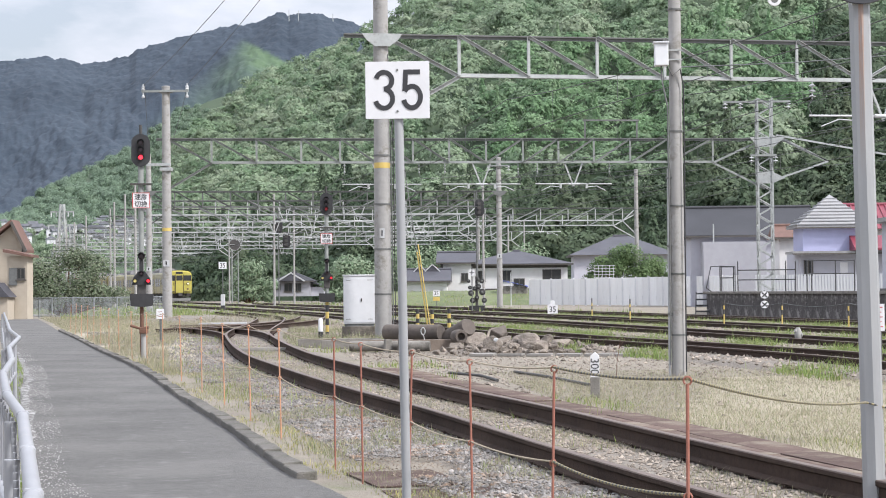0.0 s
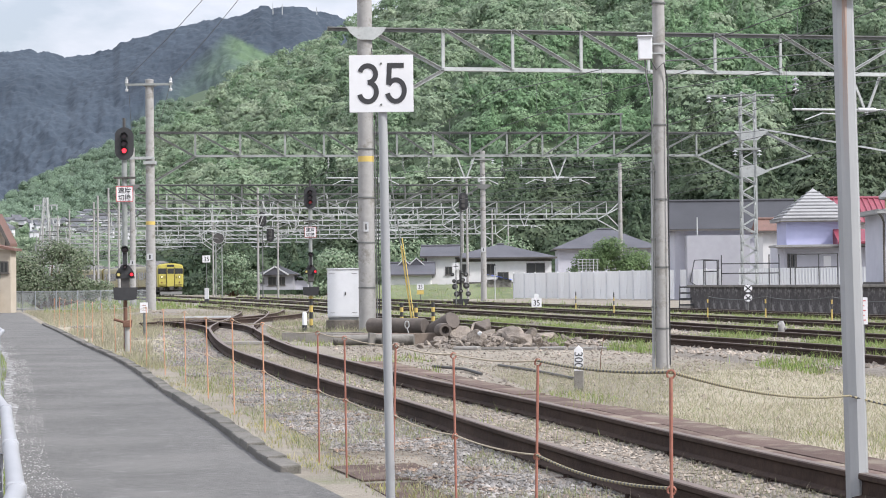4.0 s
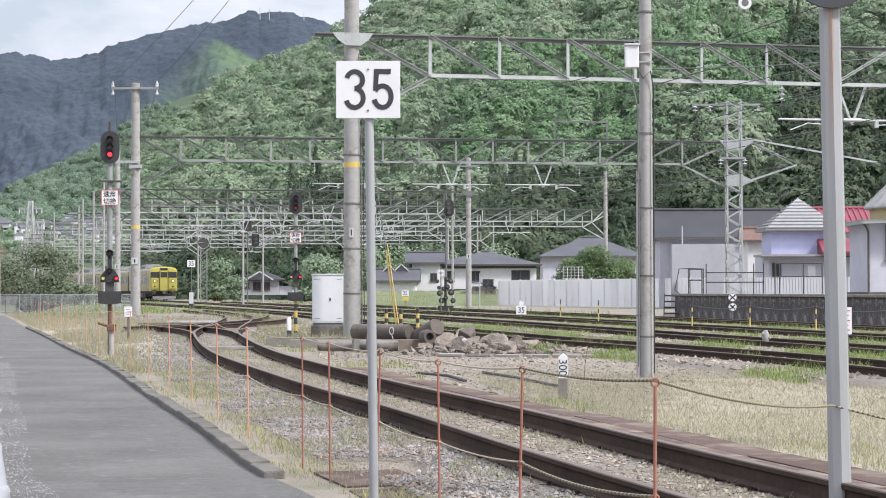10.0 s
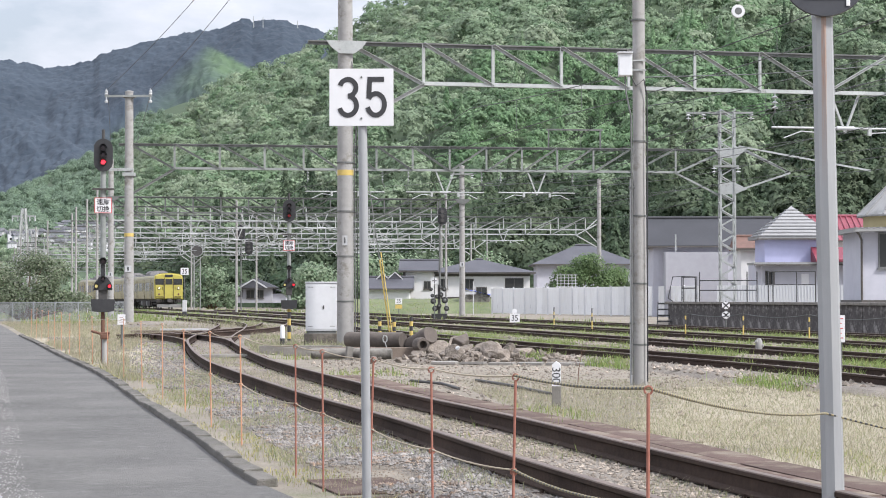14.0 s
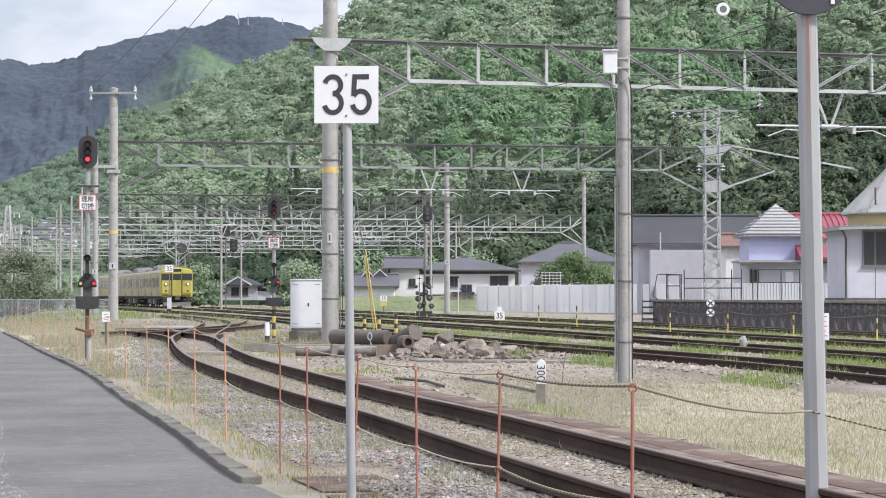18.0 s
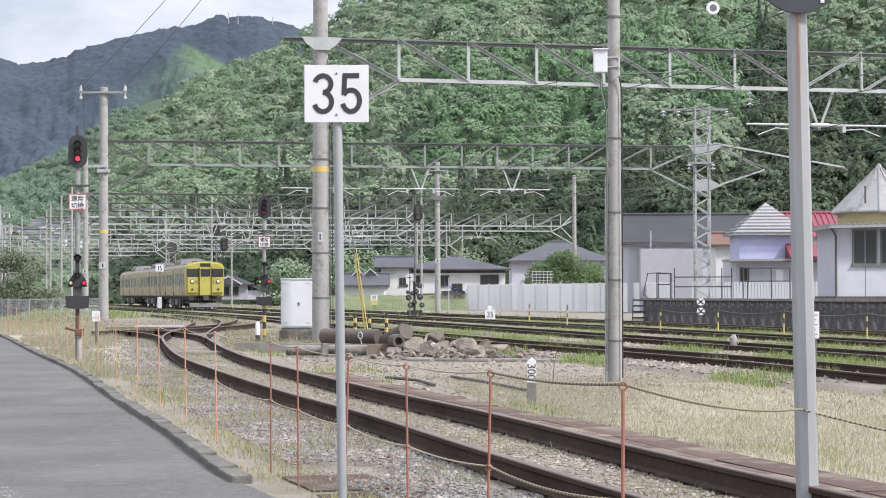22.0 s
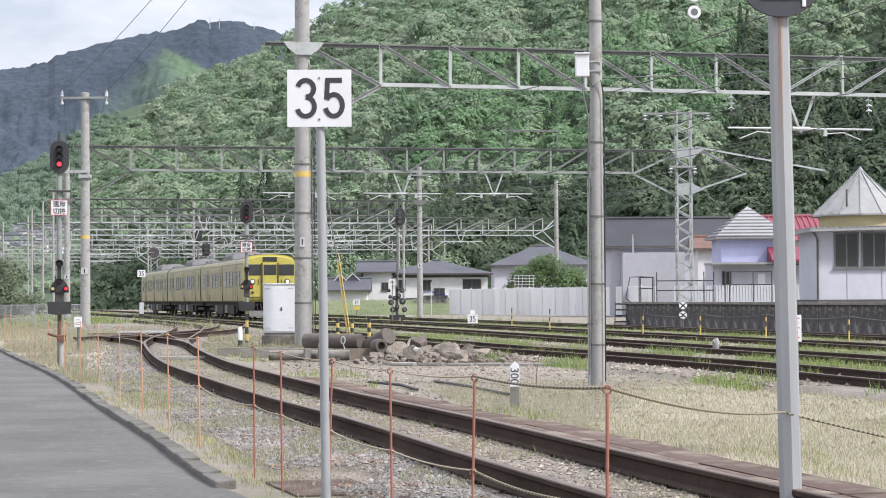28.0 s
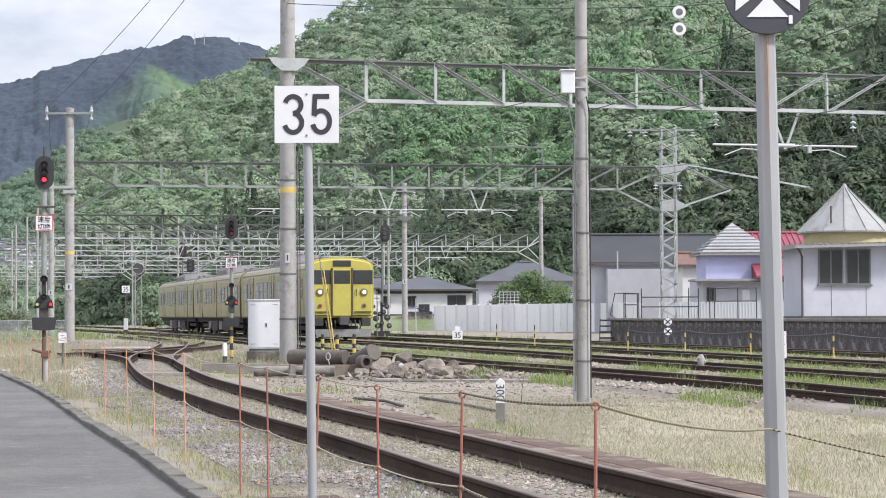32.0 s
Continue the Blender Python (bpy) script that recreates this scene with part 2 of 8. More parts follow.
def let_light(m, share_of):
    """Thin blades and leaves: part of the light passes through."""
    n, l = m.node_tree.nodes, m.node_tree.links
    b = n["Principled BSDF"]
    tr = n.new("ShaderNodeBsdfTranslucent")
    l.new(b.inputs["Base Color"].links[0].from_socket, tr.inputs["Color"])
    mx = n.new("ShaderNodeMixShader")
    mx.inputs[0].default_value = share_of
    l.new(b.outputs["BSDF"], mx.inputs[1])
    l.new(tr.outputs["BSDF"], mx.inputs[2])
    l.new(mx.outputs["Shader"], n["Material Output"].inputs["Surface"])


def leaf_material(name, c1, c2, tint, light=0.25, scale=0.05):
    """Foliage: broad noise, a tint for each tree, steps for each leaf clump, some light let through."""
    m = material(name, c1, c2, rough=0.6, scale=scale * 8, big=scale, bump=0, island=0.28, tint=tint, spec=0.2)
    let_light(m, light)
    return m


M_ASPHALT = material("asphalt", (0.074, 0.072, 0.068), (0.150, 0.145, 0.136), 0.85, scale=16, big=0.7, bump=0.9, bump_scale=140, stain=(0.19, 0.187, 0.182), stain_at=0.64, dist=0.01)
M_EARTH = material("earth", (0.17, 0.148, 0.118), (0.27, 0.240, 0.195), 0.95, scale=3.0, big=0.22, bump=0.8, bump_scale=30, stain=(0.14, 0.15, 0.075), stain_at=0.62, dist=0.03)
M_BALLAST = material("ballast_bed", (0.15, 0.133, 0.113), (0.265, 0.235, 0.198), 0.95, scale=22, big=0.5, bump=1.0, bump_scale=30, dist=0.04)
M_STONE = material("ballast_stone", (0.105, 0.099, 0.092), (0.275, 0.260, 0.245), 0.9, scale=12, big=0.8, bump=0.3, bump_scale=60, island=0.45, stain=(0.22, 0.15, 0.10), stain_at=0.58)
M_RAIL = material("rusty_rail", (0.032, 0.023, 0.019), (0.072, 0.050, 0.040), 0.9, spec=0.15, scale=16, big=1.0, bump=0.3, bump_scale=90)
M_RAILTOP = material("rail_head", (0.11, 0.080, 0.066), (0.18, 0.135, 0.11), 0.5, metal=0.3, scale=10, big=0.7, bump=0.1)
M_SLEEPER = material("sleeper", (0.125, 0.098, 0.08), (0.225, 0.182, 0.148), 0.9, scale=20, big=2, bump=0.5, bump_scale=40, obj=0.2)
M_CONC = material("pole_concrete", (0.27, 0.265, 0.255), (0.345, 0.338, 0.326), 0.9, scale=7, big=2.5, bump=0.1, bump_scale=60, stain=(0.20, 0.188, 0.165), stain_at=0.58, dist=0.004)
M_CONCD = material("old_concrete", (0.15, 0.14, 0.125), (0.27, 0.255, 0.23), 0.9, scale=6, big=0.8, bump=0.5, bump_scale=70, stain=(0.08, 0.075, 0.065), stain_at=0.56)
M_GALV = material("galvanised_steel", (0.31, 0.325, 0.318), (0.45, 0.466, 0.458), 0.55, metal=0.35, scale=12, big=1.2, bump=0.06, stain=(0.22, 0.205, 0.185), stain_at=0.64)
M_GALVD = material("weathered_steel", (0.10, 0.105, 0.10), (0.18, 0.185, 0.18), 0.6, metal=0.3, scale=12, big=1.0, bump=0.06)
M_POST = material("painted_post", (0.255, 0.262, 0.268), (0.33, 0.338, 0.342), 0.5, scale=4, big=0.6, bump=0.05, stain=(0.30, 0.215, 0.13), stain_at=0.64, streak=True)
M_ORANGE = material("faded_orange", (0.48, 0.225, 0.125), (0.58, 0.32, 0.20), 0.7, scale=20, big=2.0, bump=0.1, stain=(0.60, 0.45, 0.36), stain_at=0.64)
M_REDPOST = material("rust_red", (0.24, 0.088, 0.062), (0.34, 0.155, 0.11), 0.75, scale=20, big=2.0, bump=0.1, stain=(0.28, 0.10, 0.06), stain_at=0.6)
M_BLACK = material("black_paint", (0.018, 0.018, 0.020), (0.036, 0.036, 0.038), 0.5, scale=10, bump=0.05)
M_DARK = material("dark_steel", (0.035, 0.034, 0.034), (0.075, 0.07, 0.066), 0.65, scale=12, bump=0.1)
M_WHITE = material("white_paint", (0.63, 0.63, 0.64), (0.72, 0.72, 0.73), 0.5, scale=6, big=0.6, bump=0.03)
M_WHITED = material("weathered_white", (0.40, 0.41, 0.42), (0.54, 0.55, 0.56), 0.6, scale=5, big=0.5, bump=0.05, stain=(0.32, 0.31, 0.30), stain_at=0.64, streak=True)
M_INK = material("sign_ink", (0.026, 0.026, 0.029), (0.042, 0.042, 0.045), 0.5, scale=10, bump=0)
M_YELLOW = material("yellow_paint", (0.48, 0.35, 0.09), (0.57, 0.43, 0.14), 0.5, scale=8, bump=0.04)
M_BOXGREY = material("cabinet_grey", (0.60, 0.61, 0.63), (0.66, 0.67, 0.69), 0.6, scale=9, big=3, bump=0.03, stain=(0.56, 0.55, 0.54), stain_at=0.70)
M_ROCK = material("boulder", (0.115, 0.096, 0.080), (0.29, 0.25, 0.21), 0.95, scale=7, big=1.4, bump=0.9, bump_scale=26, obj=0.25, dist=0.04)
M_DRY = material("dry_grass", (0.31, 0.277, 0.205), (0.42, 0.378, 0.283), 0.9, scale=1.2, big=0.3, bump=0, island=0.22, tint=(0.15, 0.23, 0.055))
M_GREENGRASS = material("green_grass", (0.125, 0.20, 0.055), (0.22, 0.31, 0.095), 0.85, scale=1.2, big=0.3, bump=0, island=0.35, tint=(0.38, 0.34, 0.15))


let_light(M_DRY, 0.45)
let_light(M_GREENGRASS, 0.4)
M_FOREST = leaf_material("hill_foliage", (0.108, 0.175, 0.100), (0.188, 0.272, 0.156), (0.252, 0.305, 0.208))
# dark green; under the woods it stands in for shade between crowns
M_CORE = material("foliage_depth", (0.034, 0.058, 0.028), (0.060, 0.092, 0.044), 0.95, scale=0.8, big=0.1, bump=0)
M_LEAFD = leaf_material("dark_leaf", (0.052, 0.092, 0.036), (0.095, 0.155, 0.060), (0.13, 0.185, 0.080), scale=0.3)
M_GLASS = material("window_glass", (0.028, 0.030, 0.030), (0.045, 0.047, 0.046), 0.16, scale=2, bump=0.0, spec=0.4)

# ---- ground ----
# centre lines of the tracks, (x, y) in rising y
MAIN = [(15.5, 0), (11.2, 20), (7.4, 38), (4.0, 54), (0.36, 70.5), (-1.83, 80), (-4.19, 90), (-8.98, 110), (-13.77, 130), (-18.65, 150), (-22.35, 165), (-26.09, 180), (-31.21, 200), (-38.71, 225), (-48.37, 250), (-68.82, 290), (-104, 350), (-160, 430)]
SIDING = [(4.7, 0), (2.9, 6), (1.55, 11), (0.87, 13.75), (-0.12, 18), (-1.18, 22), (-2.6, 28), (-4.02, 34.5), (-5.65, 44), (-6.95, 53), (-8.7, 72), (-10.3, 85), (-15.5, 108), (-24, 140), (-39, 190)]
SECOND = [(13.5, -5), (8.2, 18), (6.3, 27), (5.6, 31), (3.75, 38), (1.95, 44), (-0.4, 54), (-4.1, 70), (-7.7, 89), (-12.9, 110), (-18, 129), (-23.8, 149), (-33, 180), (-60, 250)]


def main_x(y, off=0.0):
    return spline(MAIN, y) + off


def strip(name, keys, y0, y1, w0, w1, z, mat, label, category, step=1.5, jag=0.0, kind="structure"):
    bm = bm_new()
    rows = []
    rnd = random.Random(name)
    n = max(2, int((y1 - y0) / step))
    for i in range(n + 1):
        y = y0 + (y1 - y0) * i / n
        x = spline(keys, y)
        ja, jb = rnd.uniform(-jag, jag), rnd.uniform(-jag, jag)
        zo = -0.02 if jag else z
        rows.append([bm.verts.new((x + o, y, h)) for o, h in ((w0 + ja, zo), (w0 + ja + 0.3, z), ((w0 + w1) / 2, z + 0.002), (w1 + jb - 0.3, z), (w1 + jb, zo))])
    for a, b in zip(rows, rows[1:]):
        for k in range(4):
            bm.faces.new((a[k], a[k + 1], b[k + 1], b[k]))
    return solo(name, bm, mat, label, category, kind)


bm = bm_new()
bmesh.ops.create_grid(bm, x_segments=60, y_segments=60, size=2500, matrix=Matrix.Translation((0, 2200, 0)))
solo("ground", bm, M_EARTH, "dusty yard ground of earth, gravel and thin weeds", "ground", "structure")

# the asphalt path and its kerb: the right edge of the asphalt
EDGE = [(0.9, 4), (-0.2, 9), (-0.93, 12), (-1.38, 13.3), (-1.88, 15.3), (-2.59, 18.3), (-3.71, 22.7), (-6.05, 32.2), (-9.0, 43), (-12.2, 55), (-15.2, 66), (-20.2, 85), (-27, 110)]
strip("path", EDGE, -14, 99, -2.2, -0.02, 0.012, M_ASPHALT, "worn grey asphalt path with pale patches", "path", 1.2)
M_WORN = material("worn_asphalt", (0.095, 0.093, 0.089), (0.17, 0.166, 0.158), 0.9, scale=22, big=1.2, bump=0.9, bump_scale=140, stain=(0.40, 0.395, 0.385), stain_at=0.53, dist=0.01)
strip("worn_edge", EDGE, 4, 60, -2.25, -1.62, 0.0165, M_WORN, "pale crumbling edge of the asphalt path", "path", 1.1, 0.07)
strip("road", EDGE, -14, 99, -9.0, -2.16, 0.007, M_EARTH, "dusty verge of gravel beside the asphalt path", "verge", 1.2)

M_KERB = material("kerb_stone", (0.085, 0.080, 0.070), (0.175, 0.162, 0.145), 0.9, scale=9, big=1, bump=0.6, bump_scale=60, obj=0.18, stain=(0.09, 0.085, 0.07), stain_at=0.55)
kerb = thing("kerb", "low weathered concrete kerb along the asphalt path", "kerb", kind="structure")
bm = bm_new()
box(bm, -0.075, -0.297, -0.08, 0.075, 0.297, 0.085, 0.016)
kerb_mesh = mesh_of(bm, M_KERB)
y = 13.5
rnd = random.Random(3)
while y < 66:
    x, dx = spline(EDGE, y), spline(EDGE, y + 0.3) - spline(EDGE, y - 0.3)
    a = math.degrees(math.atan2(-dx, 0.6))
    share("kerb_stone", kerb_mesh, kerb, pose(x + 0.02, y, rnd.uniform(-0.03, -0.005), rnd.uniform(-1.2, 1.2), rnd.uniform(-3, 3), a + rnd.uniform(-1.2, 1.2)))
    y += 0.604 * math.cos(radians(a))

# ballast beds
for nm, keys, y0, y1, w0, w1, z in (("ballast_bed", SIDING, -10, 110, -1.5, 1.3, 0.035), ("ballast_bed", SECOND, 0, 200, -1.7, 1.7, 0.075), ("ballast_bed", MAIN, 4, 330, -1.8, 1.9, 0.08)):
    strip(nm, keys, y0, y1, w0, w1, z, M_BALLAST, "bed of grey-brown crushed stone under the track", "ballast", 1.5, 0.25)
for off, y0, y1 in ((4.0, 10, 188), (8.5, 15, 150)):
    strip("ballast_bed", [(x + off, yy) for x, yy in MAIN], y0, y1, -1.6, 1.6, 0.078, M_BALLAST, "bed of grey-brown crushed stone under the track", "ballast", 1.5, 0.25)

# ---- tracks ----
RAIL_Z = 0.2


def rail_mesh(keys, y0, y1, off, step):
    """The rust-brown web and foot, and the polished head, as two meshes."""
    low = [(-0.0625, 0), (0.0625, 0), (0.0625, 0.012), (0.012, 0.03), (0.009, 0.105), (0.032, 0.118), (0.032, 0.144), (-0.032, 0.144), (-0.032, 0.118), (-0.009, 0.105), (-0.012, 0.03), (-0.0625, 0.012)]
    top = [(-0.031, 0.1435), (0.031, 0.1435), (0.029, 0.152), (-0.029, 0.152)]
    out = []
    n = max(2, int((y1 - y0) / step))
    for prof in (low, top):
        bm = bm_new()
        prev = None
        for i in range(n + 1):
            y = y0 + (y1 - y0) * i / n
            x = spline(keys, y)
            d = Vector((spline(keys, y + 0.4) - spline(keys, y - 0.4), 0.8, 0)).normalized()
            s = Vector((d.y, -d.x, 0))
            ring = [bm.verts.new(Vector((x, y, 0)) + s * (off + a) + Vector((0, 0, RAIL_Z - 0.152 + b))) for a, b in prof]
            if prev:
                for k in range(len(prof)):
                    bm.faces.new((prev[k], prev[(k + 1) % len(prof)], ring[(k + 1) % len(prof)], ring[k]))
            else:
                bm.faces.new(ring)
            prev = ring
        bm.faces.new(prev[::-1])
        bmesh.ops.recalc_face_normals(bm, faces=bm.faces[:])
        out.append(bm)
    return out


bm = bm_new()
box(bm, -1.05, -0.10, -0.12, 1.05, 0.10, 0.0, 0.01)
SLEEPER = mesh_of(bm, M_SLEEPER)
bm = bm_new()
box(bm, -0.13, -0.06, 0.0, 0.13, 0.06, 0.01)
for sx in (-1, 1):
    rod(bm, (sx * 0.078, 0, 0.008), (sx * 0.078, 0, 0.034), 0.013, seg=6)
FASTENER = mesh_of(bm, M_RAIL)


def track(keys, y0, y1, label, near=0, step=1.5):
    tr = thing("railway_track", label, "track")
    for off in (-0.566, 0.566):
        web, head = rail_mesh(keys, y0, y1, off, step)
        r = part("rail", web, M_RAIL, tr)
        part("rail_head", head, M_RAILTOP, r, "worn rail head")
    rnd = random.Random(str(keys[0]))
    y, far = y0 + 0.3, bm_new()
    while y < y1:
        x, dx = spline(keys, y), spline(keys, y + 0.5) - spline(keys, y - 0.5)
        a = math.degrees(math.atan2(-dx, 1.0))
        m = pose(x, y, RAIL_Z - 0.172 + rnd.uniform(-0.006, 0.004), 0, 0, a + rnd.uniform(-1.5, 1.5))
        if y < near:
            s = share("sleeper", SLEEPER, tr, m)
            for off in (-0.566, 0.566):
                share("rail_fastening", FASTENER, s, pose(off, 0, 0.002))
        else:
            bmesh.ops.create_cube(far, size=1, matrix=m @ Matrix.Translation((0, 0, -0.06)) @ Matrix.Diagonal((2.1, 0.2, 0.12, 1)))
        y += 0.62
    part("far_sleeper_row", far, M_SLEEPER, tr)["kind"] = "stuff"
    return tr


track(SIDING, -10, 108, "rusty curved siding track on weedy crushed stone", near=60, step=0.8)
track(SECOND, 10, 190, "rusty yard track with weeds between its rails", near=50)
track(MAIN, 14, 330, "main running track through the yard", near=0)
track([(x + 4.0, yy) for x, yy in MAIN], 20, 185, "yard track beside the running track")
track([(x + 8.5, yy) for x, yy in MAIN], 25, 148, "platform track along the old platform")
# turnout: a branch that leaves the siding and heads up the yard to its left
BRANCH = [(-6.3, 48), (-7.0, 52), (-8.3, 57), (-10.2, 62), (-12.9, 69), (-17, 78), (-23, 92)]
track(BRANCH, 49, 61, "rusty turnout branch half buried in dry grass", step=0.8)
CROSS = [(-9.9, 58), (-8.7, 62), (-8.0, 66), (-7.6, 72), (-7.9, 80), (-9.0, 90)]
track(CROSS, 58, 86, "rusty diverging rails of a turnout", step=0.8)

# ---- gantries over the tracks ----
M_GALVD2 = material("dull_galvanised", (0.20, 0.215, 0.205), (0.31, 0.325, 0.31), 0.6, metal=0.3, scale=12, big=1.0, bump=0.06)


def concrete_pole(x, y, h, r0, r1, label, bands=(), plate=None, group="concrete poles"):
    t = thing("catenary_pole", label, "pole", x, y, 0, group=group)
    part("pole", rod(bm_new(), (0, 0, -0.3), (0, 0, h), r0, r1, 20), M_CONC, t, smooth=False)
    part("cap", lathe(bm_new(), [(r1 + 0.012, -0.03), (r1 + 0.012, 0.03), (r1 * 0.5, 0.06)], 16, z=h), M_CONC, t)
    for z in bands:
        r = r0 + (r1 - r0) * z / h
        part("painted_band", lathe(bm_new(), [(r + 0.004, -0.075), (r + 0.004, 0.075)], 20, z=z), M_YELLOW, t, "faded yellow band")
    if plate:
        z, w, hh = plate
        r = r0 + (r1 - r0) * z / h
        p = part("number_plate", box(bm_new(), -w / 2, -r - 0.02, z - hh / 2, w / 2, -r - 0.005, z + hh / 2), M_WHITED, t, "small white plate with a dark mark")
        b = bm_new()
        box(b, -w * 0.12, -r - 0.024, z - hh * 0.3, w * 0.12, -r - 0.0195, z + hh * 0.3)
        part("mark", b, M_INK, p)
    return t


def insulator(bm, x, y, z, n=3, r=0.09, dz=0.13):
    """A string of bell discs hanging from z."""
    rod(bm, (x, y, z), (x, y, z - dz * n - 0.05), 0.018, seg=6)
    for i in range(n):
        lathe(bm, [(0.03, 0.0), (r, -0.05), (r * 0.95, -0.065), (0.035, -0.06)], 10, x, y, z - 0.06 - i * dz)


def gantry(a, b, ztop, zbot, label, panel=1.88, steel=M_GALV, knee=1.2, size=1.0, extra=0.45, ends=(1, 1), stations=()):
    """A plane truss of angles between two posts at a and b; parts in world axes."""
    g = thing("gantry", label, "gantry", a[0], a[1], 0)
    A, B = Vector((0, 0, 0)), Vector((b[0] - a[0], b[1] - a[1], 0))
    L = B.length
    d = B / L
    n = max(4, round((L - 3.4) / panel))
    first = (L - panel * n) / 2
    stops = list(stations) or [first + i * panel for i in range(n + 1)]
    n, first, last = len(stops) - 1, stops[0], stops[-1]
    P = lambda s, z: d * s + Vector((0, 0, z))
    w = 0.085 * size
    front = Vector((d.y, -d.x, 0)) * 0.012
    bm = bm_new()
    bar(bm, P(-extra, ztop), P(L + extra, ztop), 0.15 * size, 0.035 * size)
    bar(bm, P(-extra, ztop - 0.05), P(L + extra, ztop - 0.05), 0.03, 0.09 * size)
    part("top_chord", bm, M_GALVD, g)
    bm = bm_new()
    bar(bm, P(first, zbot), P(last, zbot), 0.12 * size, 0.025 * size)
    bar(bm, P(first, zbot + 0.05), P(last, zbot + 0.05), 0.025, 0.09 * size)
    part("bottom_chord", bm, steel, g)
    for i, s in enumerate(stops):
        part("upright", angle_bar(bm_new(), P(s, zbot), P(s, ztop), w, up=(d.y, -d.x, 0)), steel, g)
        if i < n:
            up = (s + stops[i + 1]) / 2 < L / 2
            p, q = (P(s, ztop), P(stops[i + 1], zbot)) if up else (P(s, zbot), P(stops[i + 1], ztop))
            part("diagonal", angle_bar(bm_new(), p + front, q + front, w * 0.9, up=(d.y, -d.x, 0)), steel, g)
    for s0, s1, plate in ((0.0, first, ends[0]), (L, last, ends[1])):
        part("diagonal", angle_bar(bm_new(), P(s0, ztop), P(s1, zbot), w, up=(d.y, -d.x, 0)), steel, g)
        part("knee_brace", angle_bar(bm_new(), P(s0, zbot - knee), P(s1, zbot), w * 1.1, up=(d.y, -d.x, 0)), steel, g)
        if plate:
            bm = bm_new()
            c = P(s0, 0)
            o = [(-0.55, ztop), (0.55, ztop), (0.42, ztop - 0.18), (0.2, ztop - 0.34), (-0.2, ztop - 0.34), (-0.42, ztop - 0.18)]
            va = [bm.verts.new(c + d * u + Vector((0, 0, z)) + front * 19) for u, z in o]
            bm.faces.new(va)
            r = bmesh.ops.extrude_face_region(bm, geom=bm.faces[:])
            bmesh.ops.translate(bm, verts=[v for v in r["geom"] if isinstance(v, bmesh.types.BMVert)], vec=front * 2)
            bmesh.ops.recalc_face_normals(bm, faces=bm.faces[:])
            part("gusset_plate", bm, steel, g, "pale gusset plate")
    return g


P1 = concrete_pole(-3.1, 51.2, 11.4, 0.235, 0.185, "thick grey concrete pole carrying a gantry over the siding", (4.63,), (2.82, 0.13, 0.26))
part("cable", tube(bm_new(), [(0.27, -0.05, 0.3), (0.26, -0.05, 3.0), (0.245, -0.05, 5.4), (0.30, -0.1, 5.75), (0.22, -0.15, 5.95), (0.24, -0.05, 6.6)], 0.016), M_GALVD, P1)
part("cable", tube(bm_new(), [(0.33, -0.02, 0.3), (0.31, -0.02, 4.2), (0.29, -0.02, 6.9)], 0.011), M_BLACK, P1)
for z in (1.2, 2.4, 3.6, 4.9, 6.2):
    part("cable_strap", lathe(bm_new(), [(0.236, -0.02), (0.236, 0.02)], 20, z=z), M_GALVD, P1)
POLE_A = concrete_pole(-14.75, 85, 10.45, 0.225, 0.18, "grey concrete pole with a cross-arm beside the path", (4.1,), (2.6, 0.28, 0.28))
part("bracket", box(bm_new(), -0.85, -0.30, 6.92, 0.24, -0.22, 7.04, 0.01), M_GALV, POLE_A)
part("bracket", box(bm_new(), -0.85, -0.30, 6.98, -0.78, -0.22, 7.35, 0.01), M_GALV, POLE_A)
part("clamp", box(bm_new(), -0.26, -0.26, 6.70, 0.26, 0.22, 6.86, 0.02), M_GALV, POLE_A)
P3 = concrete_pole(2.63, 28.4, 7.6, 0.105, 0.085, "slender concrete pole with cables and a junction box")
part("conduit", rod(bm_new(), (-0.135, -0.03, -0.1), (-0.125, -0.03, 3.05), 0.021, seg=10), M_POST, P3, "thin grey conduit pipe")
for z in (0.9, 1.9, 2.9):
    part("conduit_clip", box(bm_new(), -0.16, -0.06, z, -0.05, 0.0, z + 0.03, 0.004), M_GALVD, P3)
for z in (0.6, 1.5, 2.5, 3.6, 5.4):
    part("cable_strap", lathe(bm_new(), [(0.109, -0.012), (0.109, 0.012)], 16, z=z), M_GALVD, P3)
gantry((-3.1, 51.2), (23.63, 57.4), 8.14, 7.03, "galvanised steel truss gantry across the yard tracks", stations=[2.14 + 1.93 * i for i in range(13)], extra=1.0)
gantry((-14.75, 85), (12.35, 89.4), 8.15, 7.04, "weathered steel truss gantry farther up the yard", steel=M_GALVD2, ends=(0, 1), stations=(2.0, 4.0, 6.0, 7.75, 9.4, 11.05, 12.7, 14.4, 16.1, 17.75, 19.4, 21.1, 22.9, 25.0))


